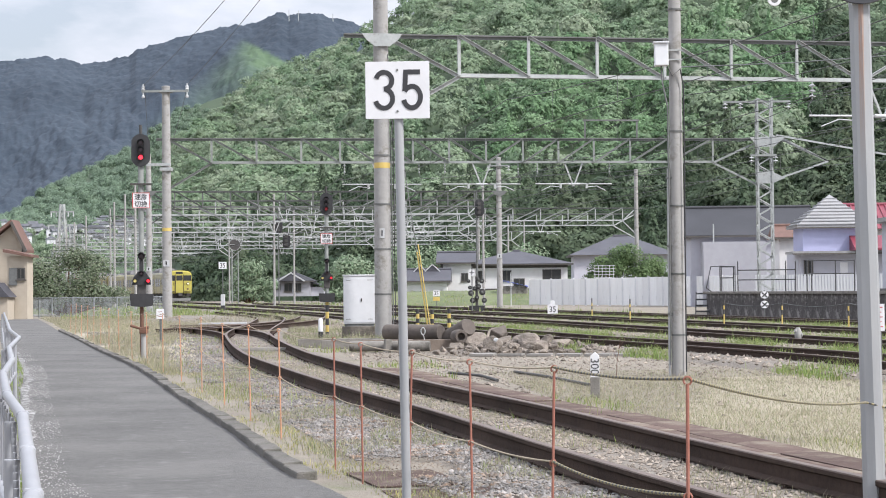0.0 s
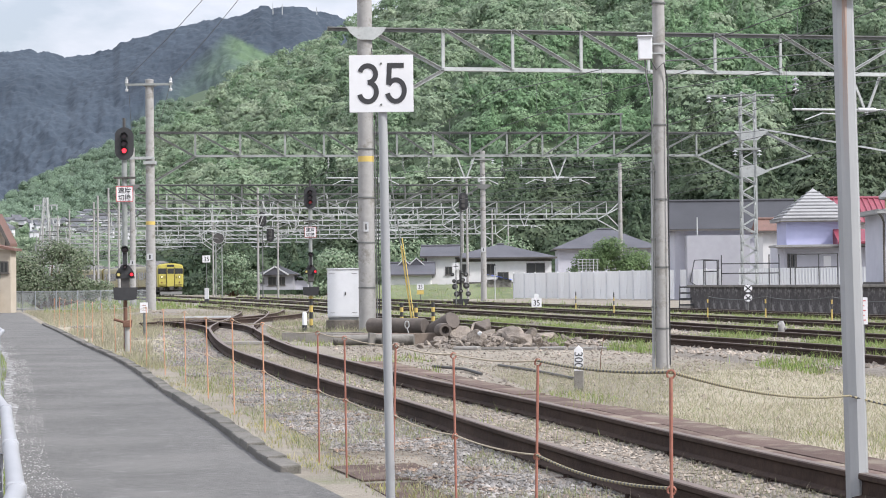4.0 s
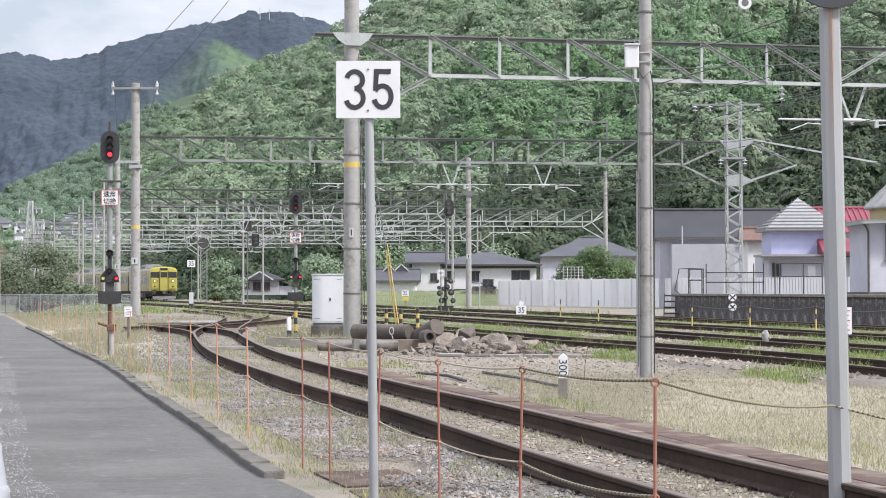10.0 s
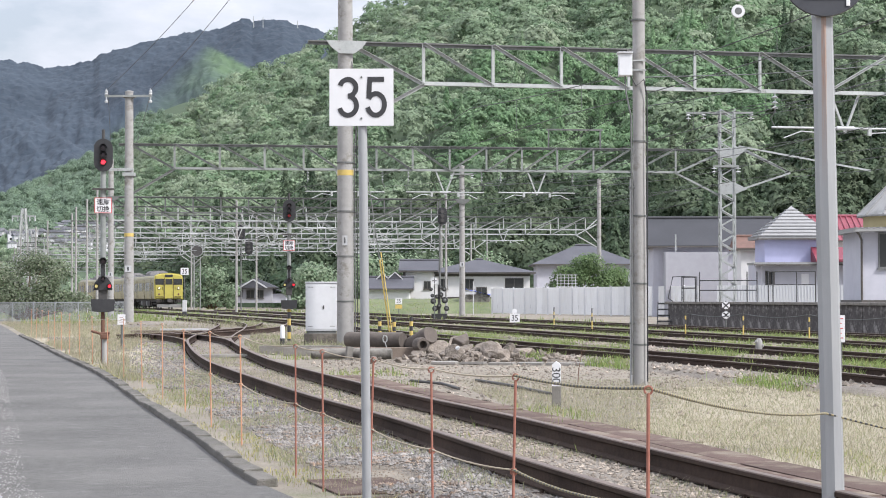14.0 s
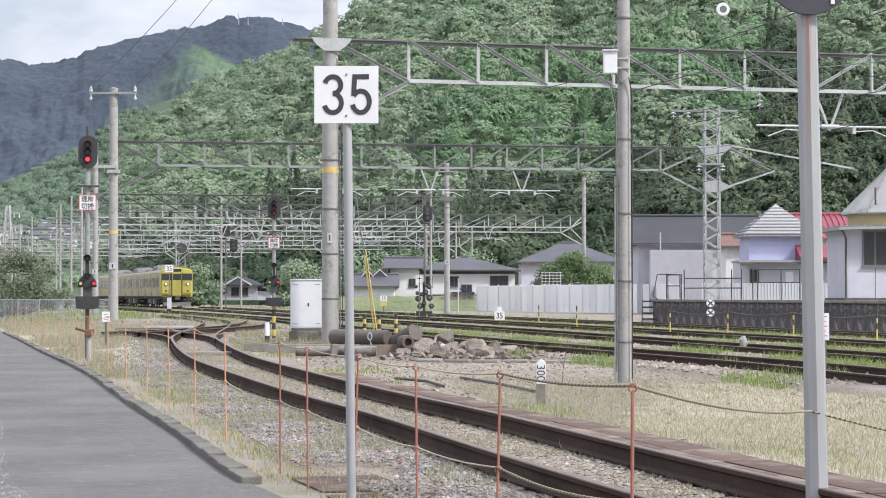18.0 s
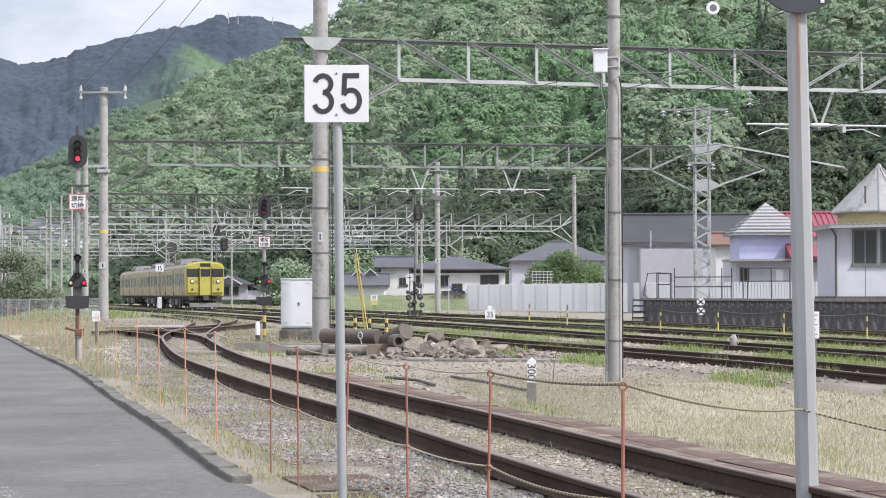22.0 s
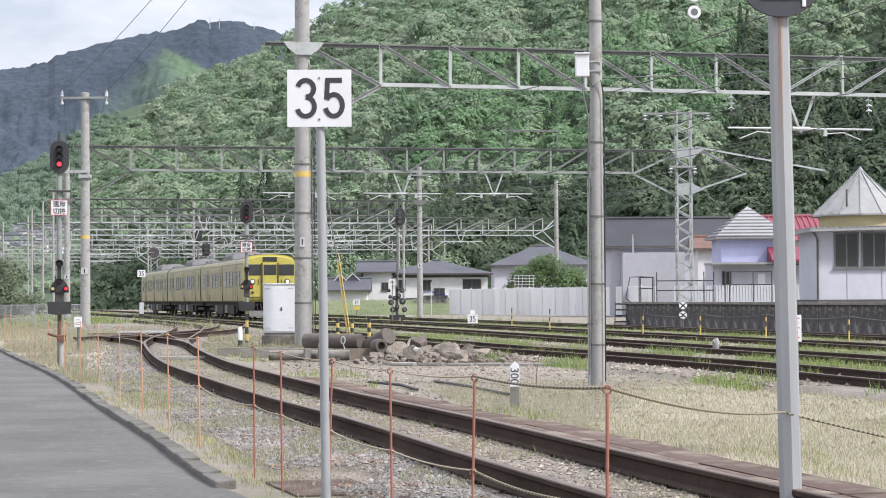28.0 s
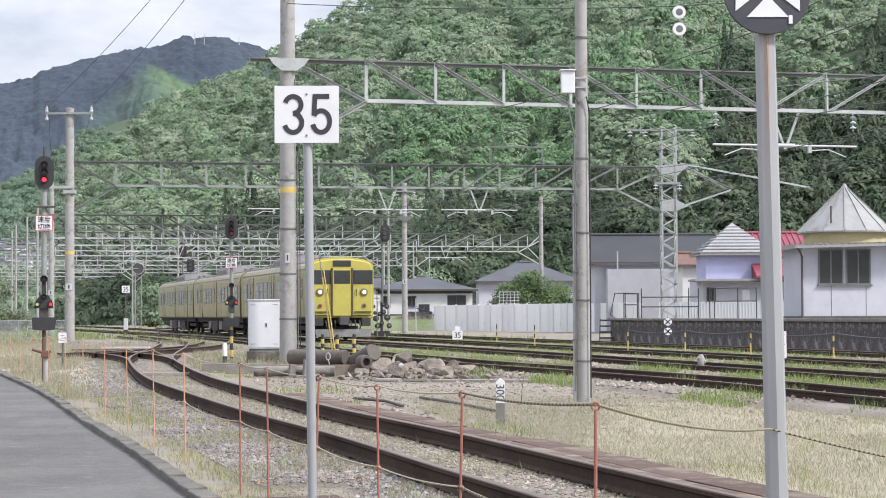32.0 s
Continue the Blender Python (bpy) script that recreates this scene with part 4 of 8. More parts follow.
        part("lens", lathe(bm_new(), [(0.07, 0.044), (0.05, 0.056)], 16, s * 0.98, yf + 0.01, 1.50, "y"), material("red_lens", (0.12, 0.03, 0.02), (0.16, 0.05, 0.03), 0.2, bump=0), t)
        part("hand_rail", tube(bm_new(), [(s * 0.64, yf, 1.95), (s * 0.64, yf - 0.07, 1.98), (s * 0.64, yf - 0.07, 2.20), (s * 0.64, yf, 2.23)], 0.018), M_SEAM, c)
        part("step_bar", box(bm_new(), s * 0.55, yf - 0.05, 1.21, s * 1.30, yf, 1.26), M_SEAM, c)
        b = bm_new()
        for k in range(3):
            tube(b, [(s * (0.35 + 0.2 * k), -0.3, 0.85), (s * (0.35 + 0.2 * k), -0.5, 0.6), (s * (0.3 + 0.2 * k), -0.38, 0.35)], 0.03)
        part("brake_hose", b, M_UNDER, c)
    b = bm_new()
    box(b, -0.16, -0.62, 0.72, 0.16, 0.2, 1.0, 0.05)
    box(b, -0.22, -0.72, 0.66, 0.22, -0.58, 1.04, 0.04)
    part("coupler", b, M_DARK, c, "dark steel coupler")
    b = bm_new()
    prism(b, [(-1.2, 0.15), (1.2, 0.15), (1.25, 0.48), (-1.25, 0.48)], -0.5, -0.42)
    part("snow_plough", b, M_UNDERG, c, "grey snow plough")
    for s in (-1, 1):
        part("jumper_box", box(bm_new(), s * 0.85, -0.30, 0.62, s * 1.25, 0.0, 0.98, 0.03), M_UNDER, c)
    return c


CARS = [car(True, "front car of a yellow three-car local train, headlights lit"), car(False, "middle car of a yellow three-car local train"), car(False, "rear car of a yellow three-car local train")]
# distance of the train's front along the line, by time
RUN = ((0.0, 204.6), (1.5, 202.0), (3.0, 199.6), (6.0, 195.6), (9.0, 191.6), (12.0, 186.0), (14.0, 179.6), (16.5, 166.3), (18.0, 156.9), (19.0, 149.8), (20.0, 142.8), (21.0, 135.8), (22.0, 129.0), (23.0, 122.5), (24.0, 115.9), (25.0, 109.4), (26.5, 99.4), (28.0, 89.7), (29.0, 83.6), (30.0, 77.4), (31.0, 71.4), (32.0, 65.5))
LINE_Y = np.arange(20, 430, 0.25)
LINE_X = np.array([main_x(v) for v in LINE_Y])
LINE_S = np.concatenate([[0], np.cumsum(np.hypot(np.diff(LINE_X), np.diff(LINE_Y)))])


def on_line(s):
    return Vector((float(np.interp(s, LINE_S, LINE_X)), float(np.interp(s, LINE_S, LINE_Y)), RAIL_Z))


def car_pose(s):
    """A car whose front stands at distance s: it rides on the line at its two bogies."""
    a, b = on_line(s + 2.9), on_line(s + 16.6)
    d = (b - a).normalized()
    o = a - d * 2.9
    return Matrix.Translation(o) @ pose(0, 0, 0, 0, 0, math.degrees(math.atan2(-d.x, d.y)))


def motions():
    for i, c in enumerate(CARS):
        walk(c, [(t, car_pose(s + 20.0 * i)) for t, s in RUN])

# ---- more gantries, poles and wires up the yard ----
P4 = concrete_pole(0.03, 134, 10.45, 0.21, 0.17, "grey concrete gantry pole by the running tracks", (), (3.6, 0.3, 0.3))
concrete_pole(-23.6, 129, 10.6, 0.21, 0.17, "grey concrete gantry pole behind the signal", (), (2.9, 0.3, 0.3))
gantry((-23.6, 129), (0.03, 134), 8.15, 7.04, "dark weathered truss gantry up the yard", steel=M_GALVD, size=1.0)
concrete_pole(11.8, 165, 11.4, 0.2, 0.16, "grey concrete pole at the end of a far gantry")
for x, y, h in ((-30.5, 156, 10.4), (-18.6, 158.5, 9.6), (-37, 182, 10.0), (-20, 187, 9.6), (-48, 216, 9.6), (-31, 220, 9.6), (-58, 252, 9.6), (-36, 258, 9.6), (-70, 300, 9.6), (-48, 306, 9.6), (-88, 356, 9.6), (-60, 364, 9.6), (-2.0, 191, 9.6), (-112, 412, 9.6), (-78, 420, 9.6), (3, 228, 9.6), (-10, 264, 9.6), (-16, 314, 9.6), (-22, 374, 9.6), (-27, 142, 10.0), (-1.2, 147, 9.4), (-34, 169, 9.8), (12.7, 178, 9.4), (-43, 199, 9.6), (1, 206, 9.6), (-53, 234, 9.4), (-2, 244, 9.4), (-64, 276, 9.4), (-12, 288, 9.4)):
    concrete_pole(x, y, min(h, 9.3), 0.10, 0.08, "distant grey concrete pole of a yard gantry")
for a, b in (((-30.5, 156), (11.8, 165)), ((-37, 182), (-20, 187)), ((-20, 187), (-2.0, 191)), ((-48, 216), (-31, 220)), ((-31, 220), (-14, 224)), ((-14, 224), (3, 228)), ((-58, 252), (-36, 258)), ((-36, 258), (-10, 264)), ((-70, 300), (-48, 306)), ((-48, 306), (-16, 314)), ((-88, 356), (-60, 364)), ((-60, 364), (-22, 374)), ((-112, 412), (-78, 420)), ((-27, 142), (-1.2, 147)), ((-34, 169), (12.7, 178)), ((-43, 199), (1, 206)), ((-53, 234), (-2, 244)), ((-64, 276), (-12, 288))):
    gantry(a, b, 8.15, 7.04, "distant steel truss gantry of the railway yard", panel=2.4, steel=M_GALV, ends=(0, 0))
concrete_pole(-14, 224, 9.6, 0.2, 0.16, "distant grey concrete pole of a yard gantry")
concrete_pole(23.2, 57.3, 10.5, 0.23, 0.18, "grey concrete pole at the platform end of the gantry")


def hanger(x, y, ztop, label="cantilever bracket with white insulators under the gantry", w=4.4):
    """Drop bracket: two insulators, a level tube, a V strut and two steady arms."""
    t = thing("cantilever", label, "bracket", x, y, 0, rz=12)
    zt = ztop - 0.95
    part("tube", rod(bm_new(), (-w / 2, 0, zt), (w / 2, 0, zt), 0.03), M_GALV if y > 60 else M_WHITED, t)
    part("sleeve", rod(bm_new(), (-0.25, 0, zt), (0.28, 0, zt), 0.06 if y < 60 else 0.045), M_WHITED, t, "white insulator sleeve")
    for s in (-1, 1):
        b = bm_new()
        insulator(b, s * (w / 2 - 0.1), 0, ztop, 3, 0.10 if y < 60 else 0.055, 0.15)
        part("insulator", b, M_WHITED if y < 60 else M_GALVD2, t, "white porcelain insulator")
        part("hook", tube(bm_new(), [(s * (w / 2 - 0.1), 0, ztop - 0.5), (s * (w / 2 + 0.03), 0, ztop - 0.7), (s * (w / 2 - 0.1), 0, zt)], 0.014), M_GALVD, t)
        part("strut", bar(bm_new(), (s * 0.42, 0, ztop), (0, 0, zt - 0.12), 0.06, 0.06, (0, 1, 0)), M_GALV, t)
        part("steady_arm", tube(bm_new(), [(s * w * 0.17, 0, zt - 0.14), (s * w * 0.3, 0, zt - 0.1), (s * w * 0.42, 0, zt - 0.3)], 0.018), M_WHITED, t)
        part("clip", box(bm_new(), s * w * 0.17 - 0.05, -0.04, zt - 0.2, s * w * 0.17 + 0.05, 0.04, zt + 0.02), M_GALV, t)
    return t


hanger(10.9, 54.6, 7.03)
for gx, gy, off in ((-14.75, 85, 9.5), (-14.75, 85, 14.0), (-14.75, 85, 18.2), (-23.6, 129, 9), (-23.6, 129, 14), (-30.5, 156, 12), (-30.5, 156, 24), (-30.5, 156, 34), (-27, 142, 7), (-27, 142, 13), (-27, 142, 20), (-34, 169, 10), (-34, 169, 17), (-34, 169, 26), (-43, 199, 10), (-43, 199, 20), (-43, 199, 32), (-53, 234, 14), (-53, 234, 26)):
    hanger(gx + off, gy + off * 0.165, 7.03, "distant cantilever bracket under a yard gantry", 3.6)

# wires: contact and messenger wire over each running track, feeders on the cross-arms
M_WIRE = material("wire", (0.05, 0.055, 0.055), (0.09, 0.095, 0.095), 0.6, scale=5, bump=0)
SUPPORTS = (18, 51.2, 87, 131, 160, 187, 220, 255, 303, 360)


def overhead(off, label, keys=MAIN):
    t = thing("overhead_wire", label, "wire")
    for z, sag, nm in ((5.35, 0.0, "contact_wire"), (6.35, 0.55, "messenger_wire")):
        pts = []
        for a, b in zip(SUPPORTS, SUPPORTS[1:]):
            for k in range(8):
                y = a + (b - a) * k / 8
                pts.append((spline(keys, y) + off, y, z - sag * 4 * (k / 8) * (1 - k / 8)))
        part(nm, tube(bm_new(), pts, 0.011, 4), M_WIRE, t)
    for a, b in zip(SUPPORTS[:5], SUPPORTS[1:6]):
        for k in range(1, 7):
            q = k / 7
            y = a + (b - a) * q
            x = spline(keys, y) + off
            part("dropper", rod(bm_new(), (x, y, 5.35), (x, y, 6.35 - 0.55 * 4 * q * (1 - q)), 0.006, seg=3, caps=False), M_WIRE, t)


overhead(0, "overhead contact wires above the running track")
overhead(4.0, "overhead contact wires above the yard track")
overhead(8.5, "overhead contact wires above the platform track")
overhead(0, "overhead contact wires above the second yard track", SECOND)


def wire(pts, sag, label, r=0.012):
    out = []
    for (a, b) in zip(pts, pts[1:]):
        a, b = Vector(a), Vector(b)
        for k in range(13):
            s = k / 12
            if k or not out:
                out.append(a.lerp(b, s) - Vector((0, 0, sag * 4 * s * (1 - s))))
    return solo("cable", tube(bm_new(), out, r, 4), M_WIRE, label, "cable", smooth=True)


wire([(-15.7, 85, 10.6), (-23.5, 129, 10.6), (-36, 182, 10)], 0.5, "thin feeder cable between concrete poles")
wire([(-13.75, 85, 10.6), (-22.5, 129, 10.6), (-35, 182, 10)], 0.5, "thin feeder cable between concrete poles")
wire([(-15.7, 85, 10.6), (-3.7, 51.2, 13.5), (6, 20, 17)], 0.35, "thin feeder cable crossing the sky")
wire([(-13.75, 85, 10.6), (-2.7, 51.2, 14.0), (8, 20, 17.5)], 0.35, "thin feeder cable crossing the sky")
for i, (x, z) in enumerate(((10.5, 9.7), (11.3, 9.7), (13.4, 9.7), (10.9, 8.0), (13.6, 7.6), (14.2, 6.8))):
    wire([(x + 16, 30, z + 0.6), (x, 89.4, z), (x - 9, 137, z - 0.3 + 0.3 * (i % 2)), (x - 19, 170, z)], 0.7, "dark overhead cable along the platform side")
for i in range(3):
    wire([(-0.4 + i * 0.5, 134, 10.3 - i), (12.2, 89.4, 8.3 - i * 0.9)], 0.35, "thin stay wire between pole and mast")
# cable from the slender pole across to the yard
wire([(2.6, 28.4, 4.55), (30, 72, 14.5)], 1.2, "black service cable from the slender pole", 0.009)



def cross_arm(x, y, z, w, names, rz, label, up=True):
    t = part("cross_arm", bar(bm_new(), (-w / 2, -0.2, 0), (w / 2, -0.2, 0), 0.09, 0.09), M_GALVD2, names[0], label, at=pose(x, y, z, 0, 0, rz))
    names = names[1]
    part("bracket", box(bm_new(), -0.28, -0.24, -0.05, 0.28, 0.2, 0.05), M_GALVD, t)
    for s in names:
        b = bm_new()
        if up:
            rod(b, (s, -0.2, -0.2), (s, -0.2, 0.33), 0.03)
            lathe(b, [(0.05, 0.04), (0.09, 0.08), (0.05, 0.14), (0.08, 0.18), (0.04, 0.26)], 10, s, -0.2, 0)
            lathe(b, [(0.05, -0.30), (0.08, -0.24), (0.05, -0.18)], 10, s, -0.2, 0)
        else:
            insulator(b, s, -0.2, 0, 2, 0.13, 0.16)
        part("insulator", b, M_WHITED, t, "white porcelain insulator")
    return t


cross_arm(0, 0, 10.25, 2.1, (POLE_A, (-0.98, 0.98)), 0, "steel cross-arm with insulators at the pole top")
cross_arm(-0.35, 0, 8.75, 3.1, (mast, (-1.45, -0.75, 1.45)), 0, "galvanised cross-arm with hanging insulators", False)
cross_arm(-0.1, -0.25, 6.25, 1.2, (mast, (-0.55, 0.55)), 0, "short arm with hanging insulators on the mast", False)
cross_arm(0, 0, 9.9, 1.6, (P4, (-0.7, 0.7)), 0, "short cross-arm with insulators on a concrete pole", False)
# brackets of the far mast side
t = thing("mast_bracket", "galvanised side bracket frame of the lattice mast", "bracket", 12.35, 89.4, 0)
for a, b in (((0.6, -0.3, 8.2), (2.9, -0.3, 7.0)), ((2.9, -0.3, 7.0), (0.2, -0.3, 6.1)), ((0.5, -0.3, 8.25), (6.6, -0.3, 7.1)), ((0.3, -0.3, 8.25), (2.9, -0.3, 7.0))):
    part("strut", angle_bar(bm_new(), a, b, 0.08), M_GALV, t)
part("plate", prism(bm_new(), [(-0.7, 8.2), (0.95, 8.2), (0.4, 7.75), (-0.35, 7.75)], -0.36, -0.33), M_GALV, t)
part("plate", prism(bm_new(), [(-0.4, 6.6), (0.3, 6.6), (0.9, 6.3), (0.3, 6.05), (-0.4, 6.05)], -0.36, -0.33), M_GALV, t)
# frame standing on the second gantry
t = thing("wire_frame", "thin steel frame standing on the gantry", "frame", 4.0, 88.1, 8.15)
for a, b in (((0, 0, 0), (0, 0, 0.85)), ((2.4, 0.4, 0), (2.4, 0.4, 0.85)), ((-0.1, 0, 0.85), (2.5, 0.4, 0.85))):
    part("bar", bar(bm_new(), a, b, 0.07, 0.07, (0, 1, 0)), M_GALVD, t)
# pair of white ring insulators on a wire high over the yard
t = thing("ring_insulator", "pair of white ring insulators on an overhead wire", "insulator", 6.5, 45, 8.0)
for z in (0.4, 0.0):
    part("ring", lathe(bm_new(), [(0.08, -0.05), (0.15, -0.05), (0.16, 0.0), (0.15, 0.05), (0.08, 0.05)], 18, 0, 0, z, "y"), M_WHITE, t)
    part("core", lathe(bm_new(), [(0.085, -0.055), (0.085, 0.055)], 12, 0, 0, z, "y"), M_GALVD, t)
wire([(-3.1, 51.0, 9.6), (6.5, 45, 8.55), (20, 40, 9.0)], 0.1, "span wire carrying the ring insulators", 0.012)

# slender pole: junction box, bands, cables
t = thing("junction_box", "pale grey junction box strapped to the slender pole", "box", 2.45, 28.32, 4.56)
b = bm_new()
box(b, -0.13, -0.1, 0.0, 0.07, 0.08, 0.33, 0.012)
part("case", b, M_BOXGREY, t)
part("lid", box(bm_new(), -0.15, -0.13, 0.33, 0.08, 0.1, 0.35, 0.006), M_BOXGREY, t)
for z in (0.08, 0.22):
    part("strap", box(bm_new(), 0.06, -0.03, z, 0.28, -0.01, z + 0.02), M_GALV, t)
part("cable", tube(bm_new(), [(-0.03, 0, 0.0), (-0.02, -0.04, -0.25), (0.05, -0.05, -0.6), (0.06, -0.05, -2.2), (0.05, -0.04, -4.4)], 0.012), M_GALVD, t)
part("cable", tube(bm_new(), [(0.05, -0.04, 0.0), (0.12, -0.1, -0.16), (0.24, -0.06, -0.05), (0.29, -0.02, -0.3), (0.28, -0.03, -4.5)], 0.010), M_BLACK, t)

# ---- signs near the camera ----


def digits(text, h, parent, at, bold=0.0, narrow=1.0, mat=M_INK, name="lettering"):
    cu = bpy.data.curves.new(name, "FONT")
    cu.body, cu.size, cu.extrude, cu.align_x, cu.align_y, cu.offset = text, h, 0.002, "CENTER", "CENTER", bold
    tmp = bpy.data.objects.new("tmp", cu)
    scene.collection.objects.link(tmp)
    me = bpy.data.meshes.new_from_object(tmp.evaluated_get(bpy.context.evaluated_depsgraph_get()))
    bpy.data.objects.remove(tmp)
    bpy.data.curves.remove(cu)
    me.transform(Matrix.Diagonal((narrow, 1, 1, 1)))
    xs = [v.co.x for v in me.vertices]
    ys = [v.co.y for v in me.vertices]
    me.transform(Matrix.Translation((-(min(xs) + max(xs)) / 2, -(min(ys) + max(ys)) / 2, 0)))
    me.materials.clear()
    me.materials.append(mat)
    ob = new(name, me)
    ob.parent = parent
    ob.matrix_basis = at
    return ob


sign = thing("speed_sign", "square white speed sign with black 35 on a grey pipe post", "sign", -0.545, 10.7, 0)
b = bm_new()
rod(b, (0.02, 0.03, -0.2), (-0.01, 0.03, 2.55), 0.0255, seg=16)
part("post", b, M_POST, sign)
plate = part("plate", box(bm_new(), -0.19, -0.006, 2.258, 0.168, 0.0, 2.578, 0.0015), M_WHITE, sign, "white square plate")
def arc_pts(cx, cy, rx, ry, a0, a1, n=18):
    return [(cx + rx * math.cos(radians(a0 + (a1 - a0) * k / n)), cy + ry * math.sin(radians(a0 + (a1 - a0) * k / n))) for k in range(n + 1)]


def stroke(bm, pts, w, y0, y1):
    """A flat band of width w along points in the x-z plane."""
    rows = []
    for i, (x, z) in enumerate(pts):
        a, b = Vector(pts[max(i - 1, 0)]), Vector(pts[min(i + 1, len(pts) - 1)])
        d = (b - a).normalized()
        o = Vector((-d.y, d.x)) * w / 2
        rows.append([bm.verts.new((x + k * o.x, yy, z + k * o.y)) for k, yy in ((1, y0), (-1, y0), (-1, y1), (1, y1))])
    for p, q in zip(rows, rows[1:]):
        for k in range(4):
            bm.faces.new((p[k], p[(k + 1) % 4], q[(k + 1) % 4], q[k]))
    bm.faces.new(rows[0])
    bm.faces.new(rows[-1][::-1])
    bmesh.ops.recalc_face_normals(bm, faces=bm.faces[:])
    return bm


H35 = 0.228
b = bm_new()
stroke(b, [(x * H35, z * H35) for x, z in arc_pts(0.0, 0.735, 0.195, 0.205, 165, -90)], 0.0275, -0.0091, -0.0062)
stroke(b, [(x * H35, z * H35) for x, z in arc_pts(0.0, 0.295, 0.21, 0.235, 90, -165)], 0.0275, -0.0085, -0.0062)
part("lettering", b, M_INK, plate, "black figure 3", at=pose(-0.086, 0, 2.304))
b = bm_new()
stroke(b, [(0.20 * H35, 0.94 * H35), (-0.205 * H35, 0.94 * H35)], 0.0275, -0.0085, -0.0062)
stroke(b, [(-0.15 * H35, 0.955 * H35), (-0.175 * H35, 0.47 * H35)], 0.0270, -0.0084, -0.0062)
stroke(b, [(x * H35, z * H35) for x, z in arc_pts(0.0, 0.325, 0.21, 0.265, 148, -165)], 0.0275, -0.0086, -0.0062)
part("lettering", b, M_INK, plate, "black figure 5", at=pose(0.070, 0, 2.304))
for z in (2.30, 2.53):
    part("bolt", lathe(bm_new(), [(0.006, 0.0), (0.006, 0.004)], 8, -0.011, -0.006, z, "y"), M_GALVD, plate)
    part("clamp", box(bm_new(), -0.05, 0.0, z - 0.015, 0.03, 0.06, z + 0.015, 0.003), M_GALV, sign)

sign = thing("round_sign", "round dark sign with white triangles on a thick grey post", "sign", 2.11, 11.0, 0)
b = bm_new()
rod(b, (0.015, 0.02, -0.2), (-0.035, 0.02, 2.95), 0.066, 0.060, seg=8)
for f in b.faces:
    f.smooth = False
M_POSTR = material("rust_streaked_post", (0.255, 0.262, 0.268), (0.33, 0.338, 0.342), 0.5, scale=4, big=0.6, bump=0.05, streak=True)
pn, pl = M_POSTR.node_tree.nodes, M_POSTR.node_tree.links
r_co, r_sep, r_n, r_x, r_z, r_m, r_mix = (pn.new(k) for k in ("ShaderNodeTexCoord", "ShaderNodeSeparateXYZ", "ShaderNodeTexNoise", "ShaderNodeMath", "ShaderNodeMapRange", "ShaderNodeMath", "ShaderNodeMix"))
r_map = pn.new("ShaderNodeMapping")
r_map.inputs["Scale"].default_value = (30, 30, 2)
pl.new(r_co.outputs["Object"], r_map.inputs["Vector"])
pl.new(r_map.outputs["Vector"], r_n.inputs["Vector"])
pl.new(r_co.outputs["Object"], r_sep.inputs[0])
# a run of rust down the face from the sign's clamp
r_x.operation = "COMPARE"
r_x.inputs[1].default_value, r_x.inputs[2].default_value = -0.036, 0.014
pl.new(r_sep.outputs["X"], r_x.inputs[0])
r_z.inputs["From Min"].default_value, r_z.inputs["From Max"].default_value = 1.9, 2.75
pl.new(r_sep.outputs["Z"], r_z.inputs["Value"])
r_m.operation = "MULTIPLY"
pl.new(r_x.outputs[0], r_m.inputs[0])
r_m2 = pn.new("ShaderNodeMath")
r_m2.operation = "MULTIPLY"
pl.new(r_z.outputs["Result"], r_m2.inputs[0])
pl.new(r_n.outputs["Fac"], r_m2.inputs[1])
pl.new(r_m2.outputs[0], r_m.inputs[1])
r_mix.data_type = "RGBA"
r_mix.inputs[7].default_value = (0.30, 0.115, 0.035, 1)
pl.new(r_m.outputs[0], r_mix.inputs[0])
r_b = pn["Principled BSDF"]
pl.new(r_b.inputs["Base Color"].links[0].from_socket, r_mix.inputs[6])
pl.new(r_mix.outputs[2], r_b.inputs["Base Color"])
part("post", b, M_POSTR, sign)
disc = part("disc", lathe(bm_new(), [(0.251, -0.012), (0.255, 0.0), (0.251, 0.012)], 40, -0.035, -0.06, 3.15, "y"), material("sign_navy", (0.035, 0.037, 0.045), (0.06, 0.063, 0.072), 0.5, scale=8, bump=0), sign, "dark round plate")
for k in range(4):
    a = math.pi / 2 * k
    o = []
    for u, v in ((0.030, 0.0), (0.155 + 0.03 * (k % 2 == 0), 0.120), (0.155 + 0.03 * (k % 2 == 0), -0.120)):
        o.append((-0.035 + u * math.cos(a) - v * math.sin(a), 3.15 + u * math.sin(a) + v * math.cos(a)))
    part("triangle", prism(bm_new(), o, -0.078, -0.070), M_WHITE, disc, "white triangle")
part("tag", box(bm_new(), 0.085, -0.079, 2.955, 0.107, -0.072, 3.005, 0.002), M_WHITE, disc, "small white tag")
part("clamp", box(bm_new(), -0.085, -0.06, 2.90, 0.02, 0.09, 2.94, 0.004), M_GALV, sign)

